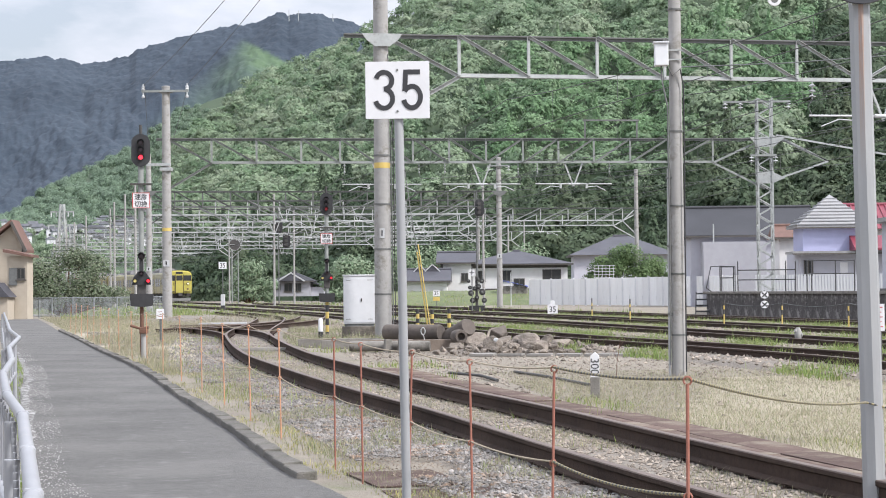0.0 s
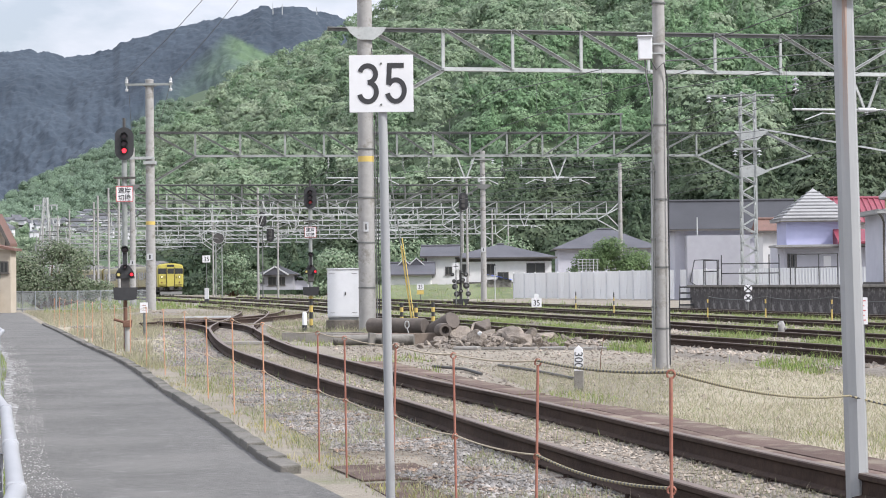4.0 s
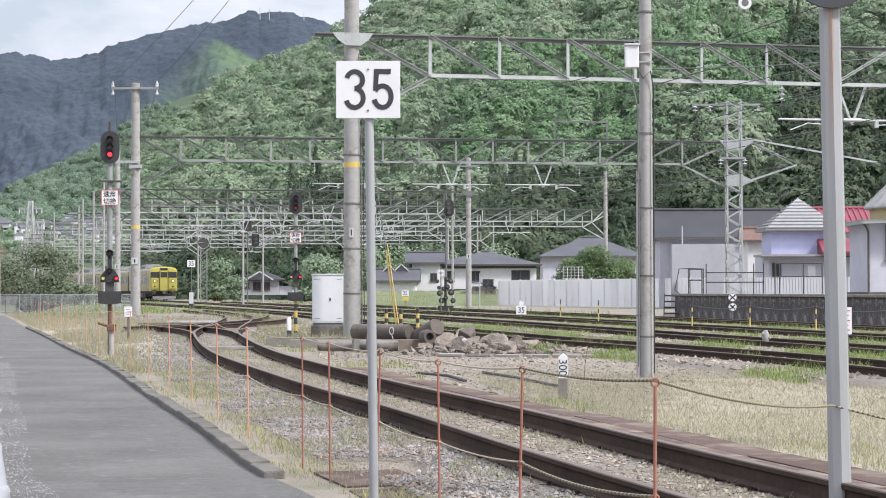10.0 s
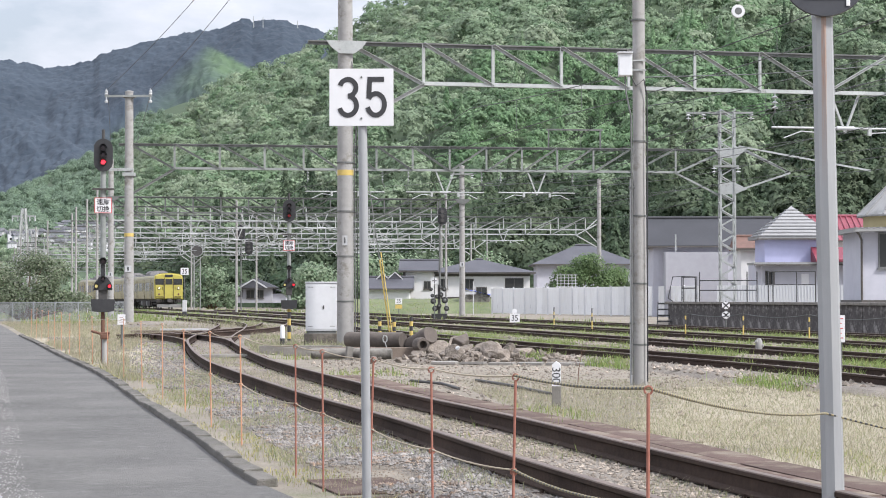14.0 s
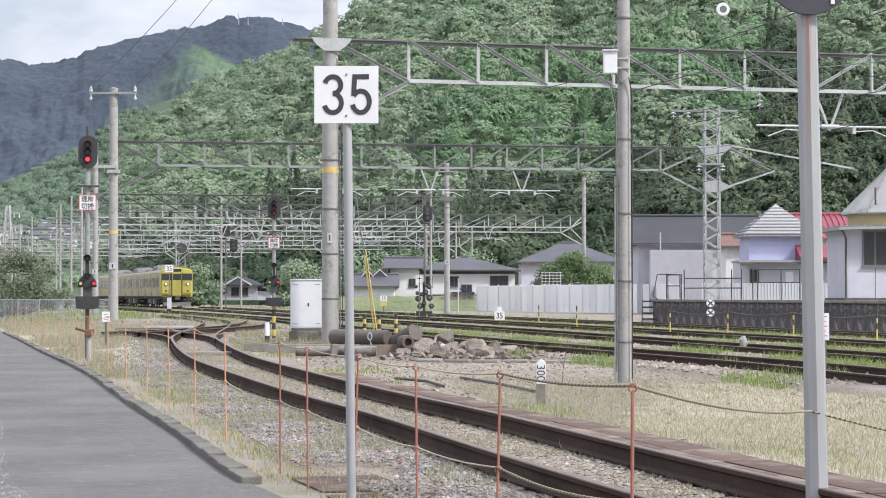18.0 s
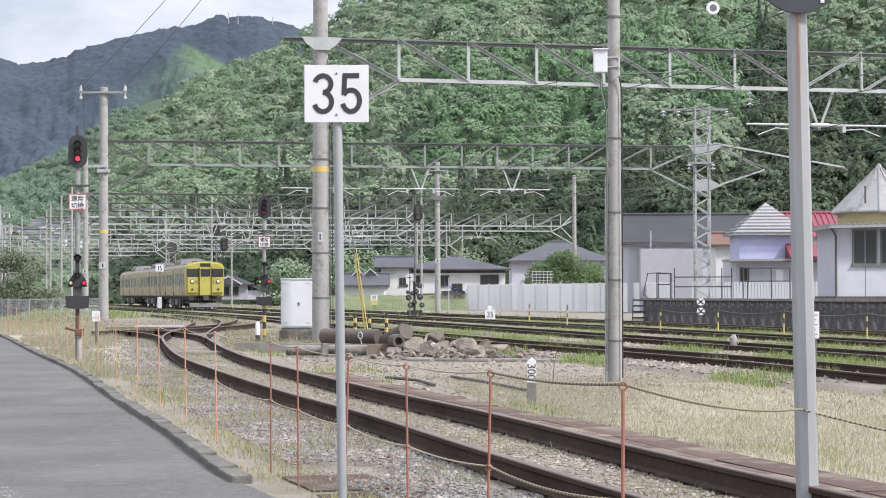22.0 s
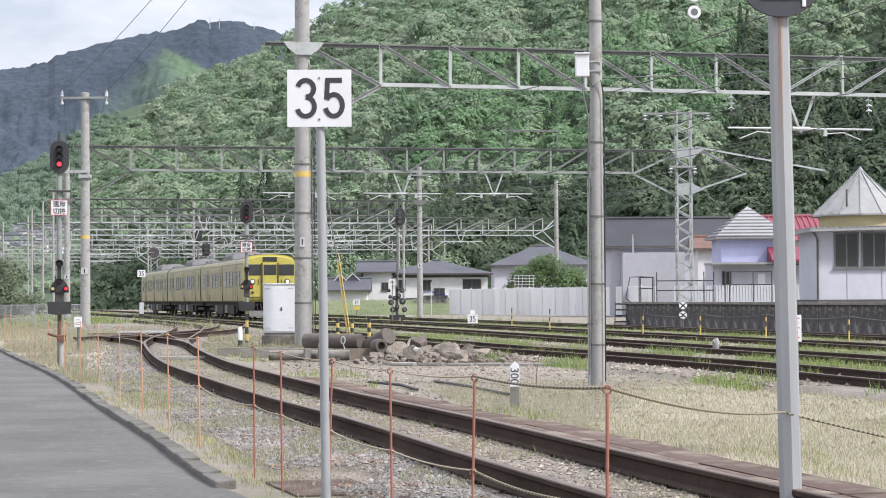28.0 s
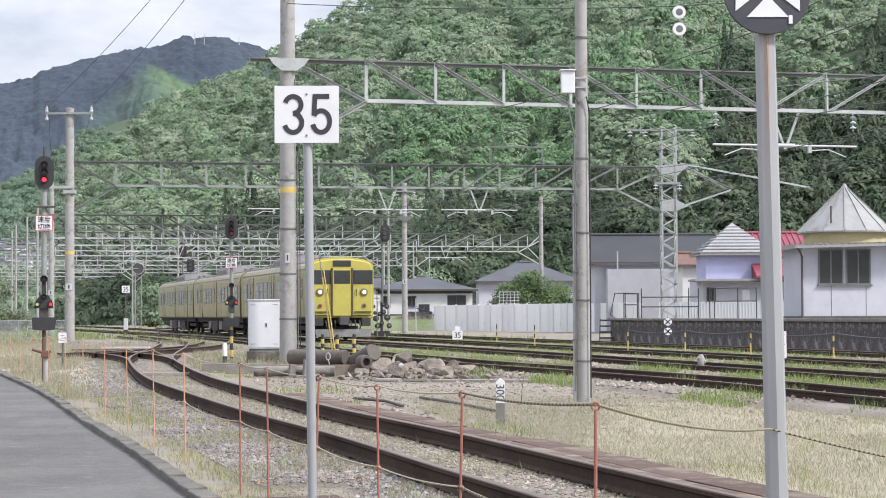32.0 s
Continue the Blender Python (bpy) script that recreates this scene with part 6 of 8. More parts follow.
part("post", rod(bm_new(), (0, 0.04, -0.1), (0, 0.04, 1.15), 0.025), M_GALVD, t)
for z in (0.62, 0.98):
    o = [(0.155 * math.cos(a), z + 0.14 * math.sin(a)) for a in [k * math.pi / 8 for k in range(16)]]
    p = part("plate", prism(bm_new(), o, -0.015, 0.0), M_WHITE, t)
    for a in (45, -45):
        c, s = math.cos(radians(a)) * 0.14, math.sin(radians(a)) * 0.125
        part("stroke", bar(bm_new(), (-c, -0.019, z - s), (c, -0.019, z + s), 0.006, 0.045, (0, 0, 1)), M_INK, p)
t = thing("hydrant", "small pale grey fitting on a short stand between tracks", "fitting", 6.34, 41.1, 0)
part("stand", rod(bm_new(), (0, 0, -0.05), (0, 0, 0.35), 0.03), M_GALV, t)
b = bm_new()
lathe(b, [(0.06, 0.15), (0.10, 0.22), (0.10, 0.36), (0.05, 0.44)], 14)
rod(b, (0, -0.02, 0.30), (-0.10, -0.06, 0.38), 0.045, seg=10)
rod(b, (0, -0.02, 0.26), (0.12, -0.06, 0.28), 0.04, seg=10)
part("body", b, M_CONC, t)
t.scale = (0.75, 0.75, 0.95)

# ---- rubble and logs ----


def boulder(r, seed, squash=0.7):
    rg = random.Random(seed)
    bm = bm_new()
    bmesh.ops.create_icosphere(bm, subdivisions=2, radius=r)
    off = Vector((rg.uniform(0, 50), rg.uniform(0, 50), rg.uniform(0, 50)))
    for v in bm.verts:
        n = noise.noise(v.co / r * 0.9 + off)
        k = 1 + 0.38 * n + 0.12 * noise.noise(v.co / r * 2.6 + off)
        v.co = Vector((v.co.x * k, v.co.y * k, v.co.z * k * squash))
    # a few broken faces
    for _ in range(4):
        d = Vector((rg.uniform(-1, 1), rg.uniform(-1, 1), rg.uniform(-0.3, 1))).normalized()
        lim = r * rg.uniform(0.62, 0.8)
        for v in bm.verts:
            s = v.co.dot(d)
            if s > lim:
                v.co -= d * (s - lim) * 0.9
    return bm


def shard(r, seed, squash=0.7):
    """A broken angular rock: a convex hull of a few random corners."""
    rg = random.Random(seed)
    bm = bm_new()
    for _ in range(15):
        d = Vector((rg.gauss(0, 1), rg.gauss(0, 1), rg.gauss(0, 1))).normalized() * r * rg.uniform(0.75, 1.1)
        bm.verts.new((d.x, d.y * 0.85, d.z * squash))
    h = bmesh.ops.convex_hull(bm, input=bm.verts[:])
    bmesh.ops.delete(bm, geom=[v for v in h["geom_interior"] if isinstance(v, bmesh.types.BMVert)], context="VERTS")
    bmesh.ops.bevel(bm, geom=bm.edges[:], offset=r * 0.06, segments=1, affect="EDGES")
    return bm


rnd = random.Random(21)
BOULDERS = [(0.02, 40.3, 0.30), (0.35, 40.0, 0.22), (-0.55, 40.9, 0.34), (0.62, 39.4, 0.32), (0.28, 38.9, 0.17), (-0.15, 38.7, 0.26), (0.95, 40.2, 0.28), (1.25, 39.8, 0.24), (0.8, 38.6, 0.22), (1.45, 40.6, 0.18), (-0.9, 40.2, 0.17), (-0.35, 39.2, 0.15), (1.1, 38.9, 0.15), (1.65, 39.7, 0.14), (0.5, 41.2, 0.30), (-0.65, 39.3, 0.12), (-0.1, 41.2, 0.36), (0.05, 38.1, 0.12), (-1.0, 39.0, 0.1), (1.9, 39.3, 0.12)]
for i, (x, y, r) in enumerate(BOULDERS):
    r *= 1.05
    solo("boulder", shard(r, i, rnd.uniform(0.62, 0.85)), M_ROCK, "grey-brown broken rock in the rubble heap", "rock", group="rocks of the rubble heap", at=pose(x, y, r * 0.42 + 0.05, rnd.uniform(-20, 20), rnd.uniform(-20, 20), rnd.uniform(0, 360)))
solo("rubble_stone", shard(0.06, 99, 0.9), M_WHITED, "small white broken block on the rubble heap", "rock", at=pose(-0.08, 38.4, 0.28, 20, 30, 10))
for i in range(170):
    x, y, r = rnd.gauss(0.25, 0.95), rnd.gauss(39.2, 0.8), rnd.uniform(0.03, 0.11)
    solo("rubble_stone", shard(r, 200 + i, 0.8), M_ROCK, "small loose stone of the rubble heap", "rock", group="loose stones of the rubble heap", at=pose(x, y, r * 0.4 + 0.02 + 0.16 * math.exp(-((x - 0.3) / 0.9) ** 2 - ((y - 39.8) / 0.9) ** 2), 0, 0, rnd.uniform(0, 360)))
b = bm_new()
bmesh.ops.create_grid(b, x_segments=16, y_segments=12, size=1)
for v in b.verts:
    x, y = v.co.x, v.co.y
    v.co = Vector((x * 1.6, y * 1.1, 0.10 * max(0, 1 - x * x) * max(0, 1 - y * y) * (1 + 0.6 * noise.noise(Vector((x * 4, y * 4, 1)))) - 0.015))
solo("earth_mound", b, M_ROCK, "low heap of brown earth under the rubble", "heap", at=pose(0.2, 39.9, 0.02), smooth=True)
M_LOG = material("dark_pipe", (0.072, 0.060, 0.053), (0.145, 0.122, 0.104), 0.85, scale=6, big=1, bump=0.4, bump_scale=30)


def log(x, y, z, l, r, rz, label, mat=None, up=0, hollow=False):
    b = bm_new()
    prof = [(r * 0.96, 0), (r, 0.04), (r * 1.0, l * 0.5), (r, l - 0.04), (r * 0.92, l)]
    lathe(b, prof + ([(r * 0.58, l), (r * 0.5, l - 0.14)] if hollow else []), 22)
    for v in b.verts:
        k = 1 + 0.07 * noise.noise(Vector((v.co.x * 7 + x * 9, v.co.y * 7, v.co.z * 2.5)))
        v.co.x, v.co.y = v.co.x * k, v.co.y * k
    return solo("log", b, mat or M_LOG, label, "log", at=Matrix.Translation((x, y, z)) @ pose(0, 0, 0, 0, 0, rz) @ pose(0, 0, 0, 0, 90 - up, 0))


log(-2.49, 42.16, 0.38, 1.5, 0.175, -35, "thick dark pole section resting on sleepers")
log(-1.19, 41.56, 0.20, 0.92, 0.19, -52, "thick dark pole stub tilted up on the rubble", up=20)
solo("stump", shard(0.29, 305, 1.0), M_LOG, "smaller rounded dark stump on the rubble heap", "stump", at=pose(-0.05, 40.6, 0.36, -15, 12, 80))
log(-0.93, 40.95, 0.30, 0.28, 0.15, -65, "short hollow dark pole stub", hollow=True)
log(-3.15, 40.3, 0.13, 1.7, 0.11, -6, "old grey timber lying by the siding", M_CONCD)
for x, y, rz in ((-2.4, 41.2, 8), (-1.5, 41.0, 12)):
    b = bm_new()
    box(b, -0.55, -0.1, 0, 0.55, 0.1, 0.24, 0.012)
    solo("timber", b, M_SLEEPER, "old dark sleeper used as a support", "timber", at=pose(x, y, 0.0, 0, 0, rz))
for x, y, rz, l in ((-3.7, 44.2, 2, 0.95), (-2.9, 43.0, 5, 1.1)):
    b = bm_new()
    box(b, -l, -0.09, 0, l, 0.09, 0.2, 0.012)
    solo("timber", b, M_CONCD, "weathered old timber on the ballast", "timber", at=pose(x, y, 0.0, 0, 0, rz))
for i, (x, y) in enumerate(((-2.05, 39.9), (-2.35, 40.0))):
    solo("timber", box(bm_new(), -0.07, -0.07, -0.1, 0.07, 0.07, 0.38 - 0.1 * i, 0.01), M_CONCD, "short upright old timber stub", "timber", at=pose(x, y, 0, 0, 4, 20))
t = thing("chain_sling", "pale lifting sling round the dark pole section", "sling", -1.64, 41.10, 0.3)
ring = [(0.045 * math.cos(a), -0.1, 0.12 + 0.075 * math.sin(a)) for a in [k * math.pi / 6 for k in range(13)]]
part("ring", tube(bm_new(), ring, 0.013), M_GALV, t)
part("strap", tube(bm_new(), [(0, -0.1, 0.05), (0.04, -0.12, -0.08), (0.09, -0.16, -0.28)], 0.011), M_GALV, t)

# ---- platform ----
M_PLATF = material("platform_face", (0.040, 0.036, 0.036), (0.095, 0.088, 0.086), 0.9, scale=7, big=1.0, bump=0.5, bump_scale=40, stain=(0.21, 0.198, 0.195), stain_at=0.545, obj=0.10)
M_PTOP = material("platform_top", (0.22, 0.21, 0.195), (0.32, 0.31, 0.285), 0.9, scale=6, big=0.6, bump=0.3)
plat = thing("platform", "old railway platform with a dark stained retaining face", "platform", kind="structure")


def plat_x(y):
    return spline(MAIN, y) + 12.35


b = bm_new()
rows = []
for k in range(15):
    y = 18 + (85.3 - 18) * k / 14
    rows.append([b.verts.new((plat_x(y) + 0.04 + o, y, z)) for o, z in ((0, 0), (0, 1.0), (34, 1.0), (34, 0))])
for p, q in zip(rows, rows[1:]):
    for i in range(4):
        b.faces.new((p[i], p[(i + 1) % 4], q[(i + 1) % 4], q[i]))
b.faces.new(rows[0])
b.faces.new(rows[-1][::-1])
bmesh.ops.recalc_face_normals(b, faces=b.faces[:])
part("core", b, M_PTOP, plat)
b = bm_new()
box(b, -0.03, -0.477, 0, 0.03, 0.477, 1.0, 0.006)
plank = mesh_of(b, M_PLATF)
b = bm_new()
box(b, -0.12, -0.99, 0, 0.25, 0.99, 0.10, 0.012)
cope = mesh_of(b, M_CONCD)
y, k = 26.0, 0
rnd = random.Random(4)
while y < 85.3:
    dx = plat_x(y + 0.5) - plat_x(y - 0.5)
    a = math.degrees(math.atan2(-dx, 1))
    if y > 44:
        share("plank", plank, plat, pose(plat_x(y) - rnd.uniform(0, 0.02), y, rnd.uniform(-0.02, 0), 0, 0, a))
    if k % 2 == 0:
        share("coping_stone", cope, plat, pose(plat_x(y + 0.7), y + 0.7, 1.0, 0, 0, a))
    y += 0.96 * math.cos(radians(a))
    k += 1
x0 = plat_x(85.3)
for i in range(35):
    share("plank", plank, plat, pose(x0 + 0.52 + i * 0.96, 85.32, rnd.uniform(-0.02, 0), 0, 0, 90))

b = bm_new()
prism(b, [(x0 + 0.1, 85.36), (x0 + 1.95, 101), (x0 + 42, 101), (x0 + 42, 85.36)], 0, 1.0, "z")
solo("raised_yard", b, M_PTOP, "raised gravel yard behind the platform end", "yard", "structure")
# steps at the platform end
M_RAILBLK = material("black_pipe", (0.03, 0.03, 0.032), (0.06, 0.06, 0.062), 0.6, scale=10, bump=0.05)
t = thing("steps", "small dark steel steps up to the platform end", "steps", 9.12, 86.0, 0, rz=82)
for k in range(4):
    part("tread", box(bm_new(), -0.9 + 0.24 * k, -0.35, 0.26 * (k + 1) - 0.07, -0.66 + 0.24 * k, 0.35, 0.26 * (k + 1)), M_RAILBLK, t)
for s in (-0.35, 0.35):
    part("stringer", bar(bm_new(), (-0.85, s, 0.05), (-0.05, s, 1.05), 0.04, 0.11), M_RAILBLK, t)


t = thing("railing", "black bent pipe handrail beside the steps", "railing", 9.45, 86.0, 0, rz=-6)
part("hand_rail", tube(bm_new(), [(0.20, 0, 0.95), (-0.22, 0, 1.25), (-0.02, 0, 2.2), (0.45, 0, 2.22), (1.05, 0, 2.2), (1.05, 0, 0.95)], 0.024), M_RAILBLK, t)
part("post", rod(bm_new(), (0.45, 0, 0.95), (0.45, 0, 2.2), 0.022), M_RAILBLK, t)


def pipe_rail(pts, label, h=1.15, rails=(1.1, 0.6), z=1.1, r=0.026):
    t = thing("railing", label, "railing")
    for x, y in pts:
        part("post", rod(bm_new(), (x, y, z - 0.12), (x, y, z + h), r, seg=8), M_RAILBLK, t)
    for rz in rails:
        for (a, c), (d, e) in zip(pts, pts[1:]):
            part("rail", rod(bm_new(), (a, c, z + rz), (d, e, z + rz), r, seg=8), M_RAILBLK, t)


pipe_rail([(10.0, 87.4), (10.6, 87.3)], "black pipe railing at the platform steps", 1.12, (1.1, 0.6))
pipe_rail([(10.78, 87.2), (12.87, 86.8), (13.3, 86.7)], "black pipe railing on the platform", 1.34, (0.94, 0.5))
pipe_rail([(13.75, 86.3), (13.95, 86.3), (14.98, 86.1), (15.8, 86.0)], "black pipe railing on the platform", 1.35, (1.33, 0.74))

# ---- houses ----
M_WALLW = material("white_plaster", (0.58, 0.575, 0.575), (0.68, 0.675, 0.67), 0.85, scale=2, big=0.4, bump=0.1, bump_scale=20)
M_WALLG = material("grey_siding", (0.40, 0.40, 0.45), (0.48, 0.48, 0.53), 0.75, scale=2, big=0.3, bump=0.08)
M_WALLL = material("lilac_siding", (0.37, 0.38, 0.56), (0.44, 0.45, 0.64), 0.7, scale=2, big=0.3, bump=0.06)
M_WALLB = material("beige_plaster", (0.38, 0.33, 0.265), (0.46, 0.405, 0.33), 0.85, scale=2, big=0.4, bump=0.1)
M_WALLY = material("yellow_plaster", (0.42, 0.36, 0.20), (0.50, 0.43, 0.25), 0.85, scale=2, big=0.4, bump=0.1)
M_TILE = material("grey_roof_tile", (0.046, 0.046, 0.056), (0.086, 0.086, 0.100), 0.6, scale=3, big=0.4, bump=0.3, bump_scale=14)
M_TILED = material("dark_roof", (0.024, 0.025, 0.030), (0.042, 0.043, 0.050), 0.65, scale=3, big=0.4, bump=0.2, bump_scale=14)
M_TILEB = material("brown_roof_tile", (0.11, 0.062, 0.048), (0.18, 0.10, 0.08), 0.7, scale=4, big=0.5, bump=0.3, bump_scale=16)
M_TILER = material("red_roof_tile", (0.165, 0.026, 0.046), (0.25, 0.052, 0.072), 0.5, scale=3, big=0.4, bump=0.2, bump_scale=10)
M_ROOFW = material("pale_metal_roof", (0.22, 0.22, 0.215), (0.30, 0.30, 0.295), 0.6, metal=0.1, scale=3, big=0.5, bump=0.05, stain=(0.19, 0.19, 0.185), stain_at=0.62, obj=0.08)
M_WALLA = material("pale_lilac_render", (0.315, 0.315, 0.345), (0.375, 0.375, 0.405), 0.8, scale=2, big=0.3, bump=0.06)
M_ROOFG = material("grey_slate_course", (0.225, 0.225, 0.23), (0.30, 0.30, 0.305), 0.7, scale=5, big=0.6, bump=0.1, obj=0.12)
M_TRIM = material("dark_trim", (0.06, 0.055, 0.05), (0.11, 0.10, 0.09), 0.7, scale=6, bump=0.05)


def roof_mesh(bm, w, d, z, h, kind, over=0.5, t=0.12):
    """Hip, gable (ridge along x) or pyramid roof with thickness over a w x d plan centred at the origin."""
    W, D = w / 2 + over, d / 2 + over
    k = {"hip": max(0.0, W - D), "gable": W, "pyramid": 0.0}[kind]
    base = [(-W, -D), (W, -D), (W, D), (-W, D)]
    lo = [bm.verts.new((x, y, z)) for x, y in base]
    hi = [bm.verts.new((x, y, z + t)) for x, y in base]
    a, c = bm.verts.new((-k, 0, z + t + h)), (bm.verts.new((k, 0, z + t + h)) if k else None)
    c = c or a
    for i in range(4):
        bm.faces.new((lo[i], lo[(i + 1) % 4], hi[(i + 1) % 4], hi[i]))
    bm.faces.new(lo[::-1])
    for f in ((hi[0], hi[1], c, a), (hi[1], hi[2], c), (hi[2], hi[3], a, c), (hi[3], hi[0], a)):
        f = list(dict.fromkeys(f))
        if len(f) > 2:
            bm.faces.new(f)
    bmesh.ops.recalc_face_normals(bm, faces=bm.faces[:])
    return bm


def window(parent, x, y, z, w, h, frame=M_TRIM, mull=1, name="window"):
    """A window on a wall whose face looks to -y at y."""
    o = part(name, box(bm_new(), x - w / 2, y - 0.05, z, x + w / 2, y + 0.02, z + h), frame, parent)
    n = mull + 1
    for i in range(n):
        a, c = x - w / 2 + 0.06 + i * (w - 0.06) / n, x - w / 2 + (i + 1) * (w - 0.06) / n
        part("pane", box(bm_new(), a, y - 0.056, z + 0.06, c, y - 0.03, z + h - 0.06), M_GLASS, o)
    part("sill", box(bm_new(), x - w / 2 - 0.05, y - 0.10, z - 0.06, x + w / 2 + 0.05, y, z), frame, o)
    return o


def house(x, y, z, w, d, hw, hr, kind, wall, roof, label, rz=0, wins=(), over=0.5, stages=()):
    t = thing("house", label, "house", x, y, z, rz)
    part("wall", box(bm_new(), -w / 2, -d / 2, 0, w / 2, d / 2, hw), wall, t)
    r = part("roof", roof_mesh(bm_new(), w, d, hw, hr, kind, over), roof, t)
    W, D = w / 2 + over, d / 2 + over
    k = {"hip": max(0.0, W - D), "gable": W, "pyramid": 0.0}[kind]
    if k:
        part("ridge", rod(bm_new(), (-k, 0, hw + hr + 0.14), (k, 0, hw + hr + 0.14), 0.11, seg=8), roof, r)
    part("gutter", box(bm_new(), -W, -D - 0.08, hw - 0.02, W, -D, hw + 0.08), M_TRIM, r)
    for wx, wz, ww, wh in wins:
        window(t, wx, -d / 2, wz, ww, wh)
    return t


h = house(1.55, 169, 0, 8.6, 8, 3.35, 1.15, "hip", M_WALLW, M_TILE, "white single-storey house with a grey tiled hip roof", wins=((-3.1, 2.0, 0.7, 0.9), (-0.9, 2.0, 0.8, 0.9), (0.15, 1.4, 0.95, 0.8), (2.95, 1.95, 1.6, 1.0)))
part("skirting", box(bm_new(), -4.35, -4.08, 0, 4.35, -4.0, 1.35), M_TRIM, h, "dark lower boarding")
part("eaves_band", box(bm_new(), -4.33, -4.03, 3.1, 4.33, -4.0, 3.35), M_TRIM, h)
h = house(-3.7, 167, 0, 2.6, 6, 3.5, 0.9, "gable", M_WALLW, M_TILE, "dark-roofed wing beside the white house", wins=((-0.75, 2.2, 0.35, 0.9), (0.75, 2.0, 0.6, 0.7)), over=0.4)
part("post", box(bm_new(), -1.32, -3.05, 0, -1.1, -3.0, 3.7), M_TRIM, h)
h = house(-6.2, 163, 0, 3.6, 5, 1.95, 0.95, "gable", M_WALLW, M_TILE, "small white outbuilding with a grey tiled roof", over=0.35)
for gx, gr, gz in ((-0.5, 0.5, 3.36), (0.55, 0.62, 3.42)):
    g = part("roof_gable", prism(bm_new(), [(gx - gr, 2.85), (gx + gr, 2.85), (gx, gz)], -0.5, 1.2), M_TILE, h)
    for sx in (-1, 1):
        part("barge_board", bar(bm_new(), (gx + sx * (gr + 0.03), -0.53, 2.85), (gx, -0.53, gz + 0.03), 0.05, 0.09), M_WHITED, g, "pale barge board")
house(12.0, 190, 0, 9.5, 8, 4.4, 1.9, "hip", M_WALLG, M_TILE, "grey-roofed house behind the round shrub")
h = house(16.75, 131, 0, 8.0, 6, 4.6, 1.95, "gable", M_WALLG, M_TILED, "long grey building with a dark sheet roof", over=0.4)
part("annexe", box(bm_new(), -3.35, -4.6, 0, 0.75, -3.01, 4.25), M_WALLA, h, "flat grey annexe")
part("vent_pipe", rod(bm_new(), (-2.62, -4.0, 4.2), (-2.62, -4.0, 5.45), 0.05), M_GALV, h)
house(18.25, 122, 0, 1.5, 3, 4.25, 0.75, "gable", M_WALLW, M_TILEB, "white building with a faded red-brown roof", over=0.3)
# two-storey lilac house with a stepped pyramid roof
t = thing("house", "lilac house with a pale grey stepped pyramid roof", "house", 18.25, 106.5, 0)
part("wall", box(bm_new(), -1.75, -1.7, 3.1, 1.75, 1.7, 4.5), M_WALLL, t, "lilac upper wall")
part("wall", box(bm_new(), -2.0, -2.2, 0, 6.0, 2.6, 3.1), M_WALLG, t, "grey lower wall")
part("canopy", box(bm_new(), -2.5, -3.0, 3.04, 6.1, -0.2, 3.16), M_ROOFW, t, "thin pale canopy roof")
part("canopy_edge", box(bm_new(), -2.52, -3.02, 2.98, 6.1, -2.96, 3.05), M_TRIM, t)
r = part("roof", roof_mesh(bm_new(), 3.5, 3.4, 4.46, 1.75, "pyramid", 0.34), M_ROOFG, t)
for k in range(9):
    s0 = 1 - k / 9.5
    a, c = (1.75 + 0.37) * s0, (1.7 + 0.37) * s0
    z = 4.60 + 1.75 * k / 9.5
    part("course", box(bm_new(), -a, -c, z, a, c, z + 0.05), M_ROOFG, r)
window(t, -1.55, -2.2, 1.9, 0.5, 0.8)
part("porch_roof", prism(bm_new(), [(-3.3, 3.18), (-3.3, 3.30), (-1.75, 4.0), (-1.75, 3.18)], 0.75, 4.4, "x"), M_TILER, t, "lower red porch roof")
part("poster", box(bm_new(), 0.15, -2.23, 1.9, 0.55, -2.2, 2.55), M_WHITE, t, "white notice")
part("eaves_board", box(bm_new(), -2.2, -2.16, 4.40, 2.2, -2.08, 4.47), M_TRIM, t)
# red-roofed house behind
t = house(23.9, 117, 0, 6.0, 5, 4.55, 1.5, "gable", M_WALLW, M_TILER, "house with a bright red ribbed tile roof", over=0.4)
for k in range(20):
    rx = -3.3 + k * 0.345
    part("rib", bar(bm_new(), (rx, -2.9, 4.71), (rx, -0.02, 6.19), 0.08, 0.07), M_TILER, t)
# station hut with a polygonal pale roof
t = thing("house", "grey station hut with a pale conical sheet-metal roof", "house", 18.1, 78.5, 1.0)
part("wall", box(bm_new(), -2.15, -2.0, 0, 4.5, 2.0, 2.95), M_WALLG, t, "pale grey panel wall")
part("base", box(bm_new(), -2.25, -2.1, 0, 4.6, 2.1, 0.16), M_TRIM, t)
b = bm_new()
lathe(b, [(1.72, 2.9), (1.72, 3.75)], 12, 0.0, 0.0, 0)
part("drum", b, M_WALLY, t, "yellow plaster drum")
r = part("canopy", prism(bm_new(), [(-2.62, 2.86), (4.8, 3.02), (4.8, 3.14), (-2.62, 2.98)], -2.7, 2.2), M_ROOFW, t, "thin rusty-edged canopy")
for k in range(30):
    part("rib", box(bm_new(), -2.6 + k * 0.24, -2.72, 2.99 + k * 0.0052, -2.5 + k * 0.24, 2.0, 3.03 + k * 0.0052), M_ROOFW, r)
b = bm_new()
n = 14
apex = b.verts.new((0, 0, 5.52))
lo = [b.verts.new((1.98 * math.cos(2 * math.pi * i / n), 1.98 * math.sin(2 * math.pi * i / n), 3.60)) for i in range(n)]
lo2 = [b.verts.new((1.98 * math.cos(2 * math.pi * i / n), 1.98 * math.sin(2 * math.pi * i / n), 3.54)) for i in range(n)]
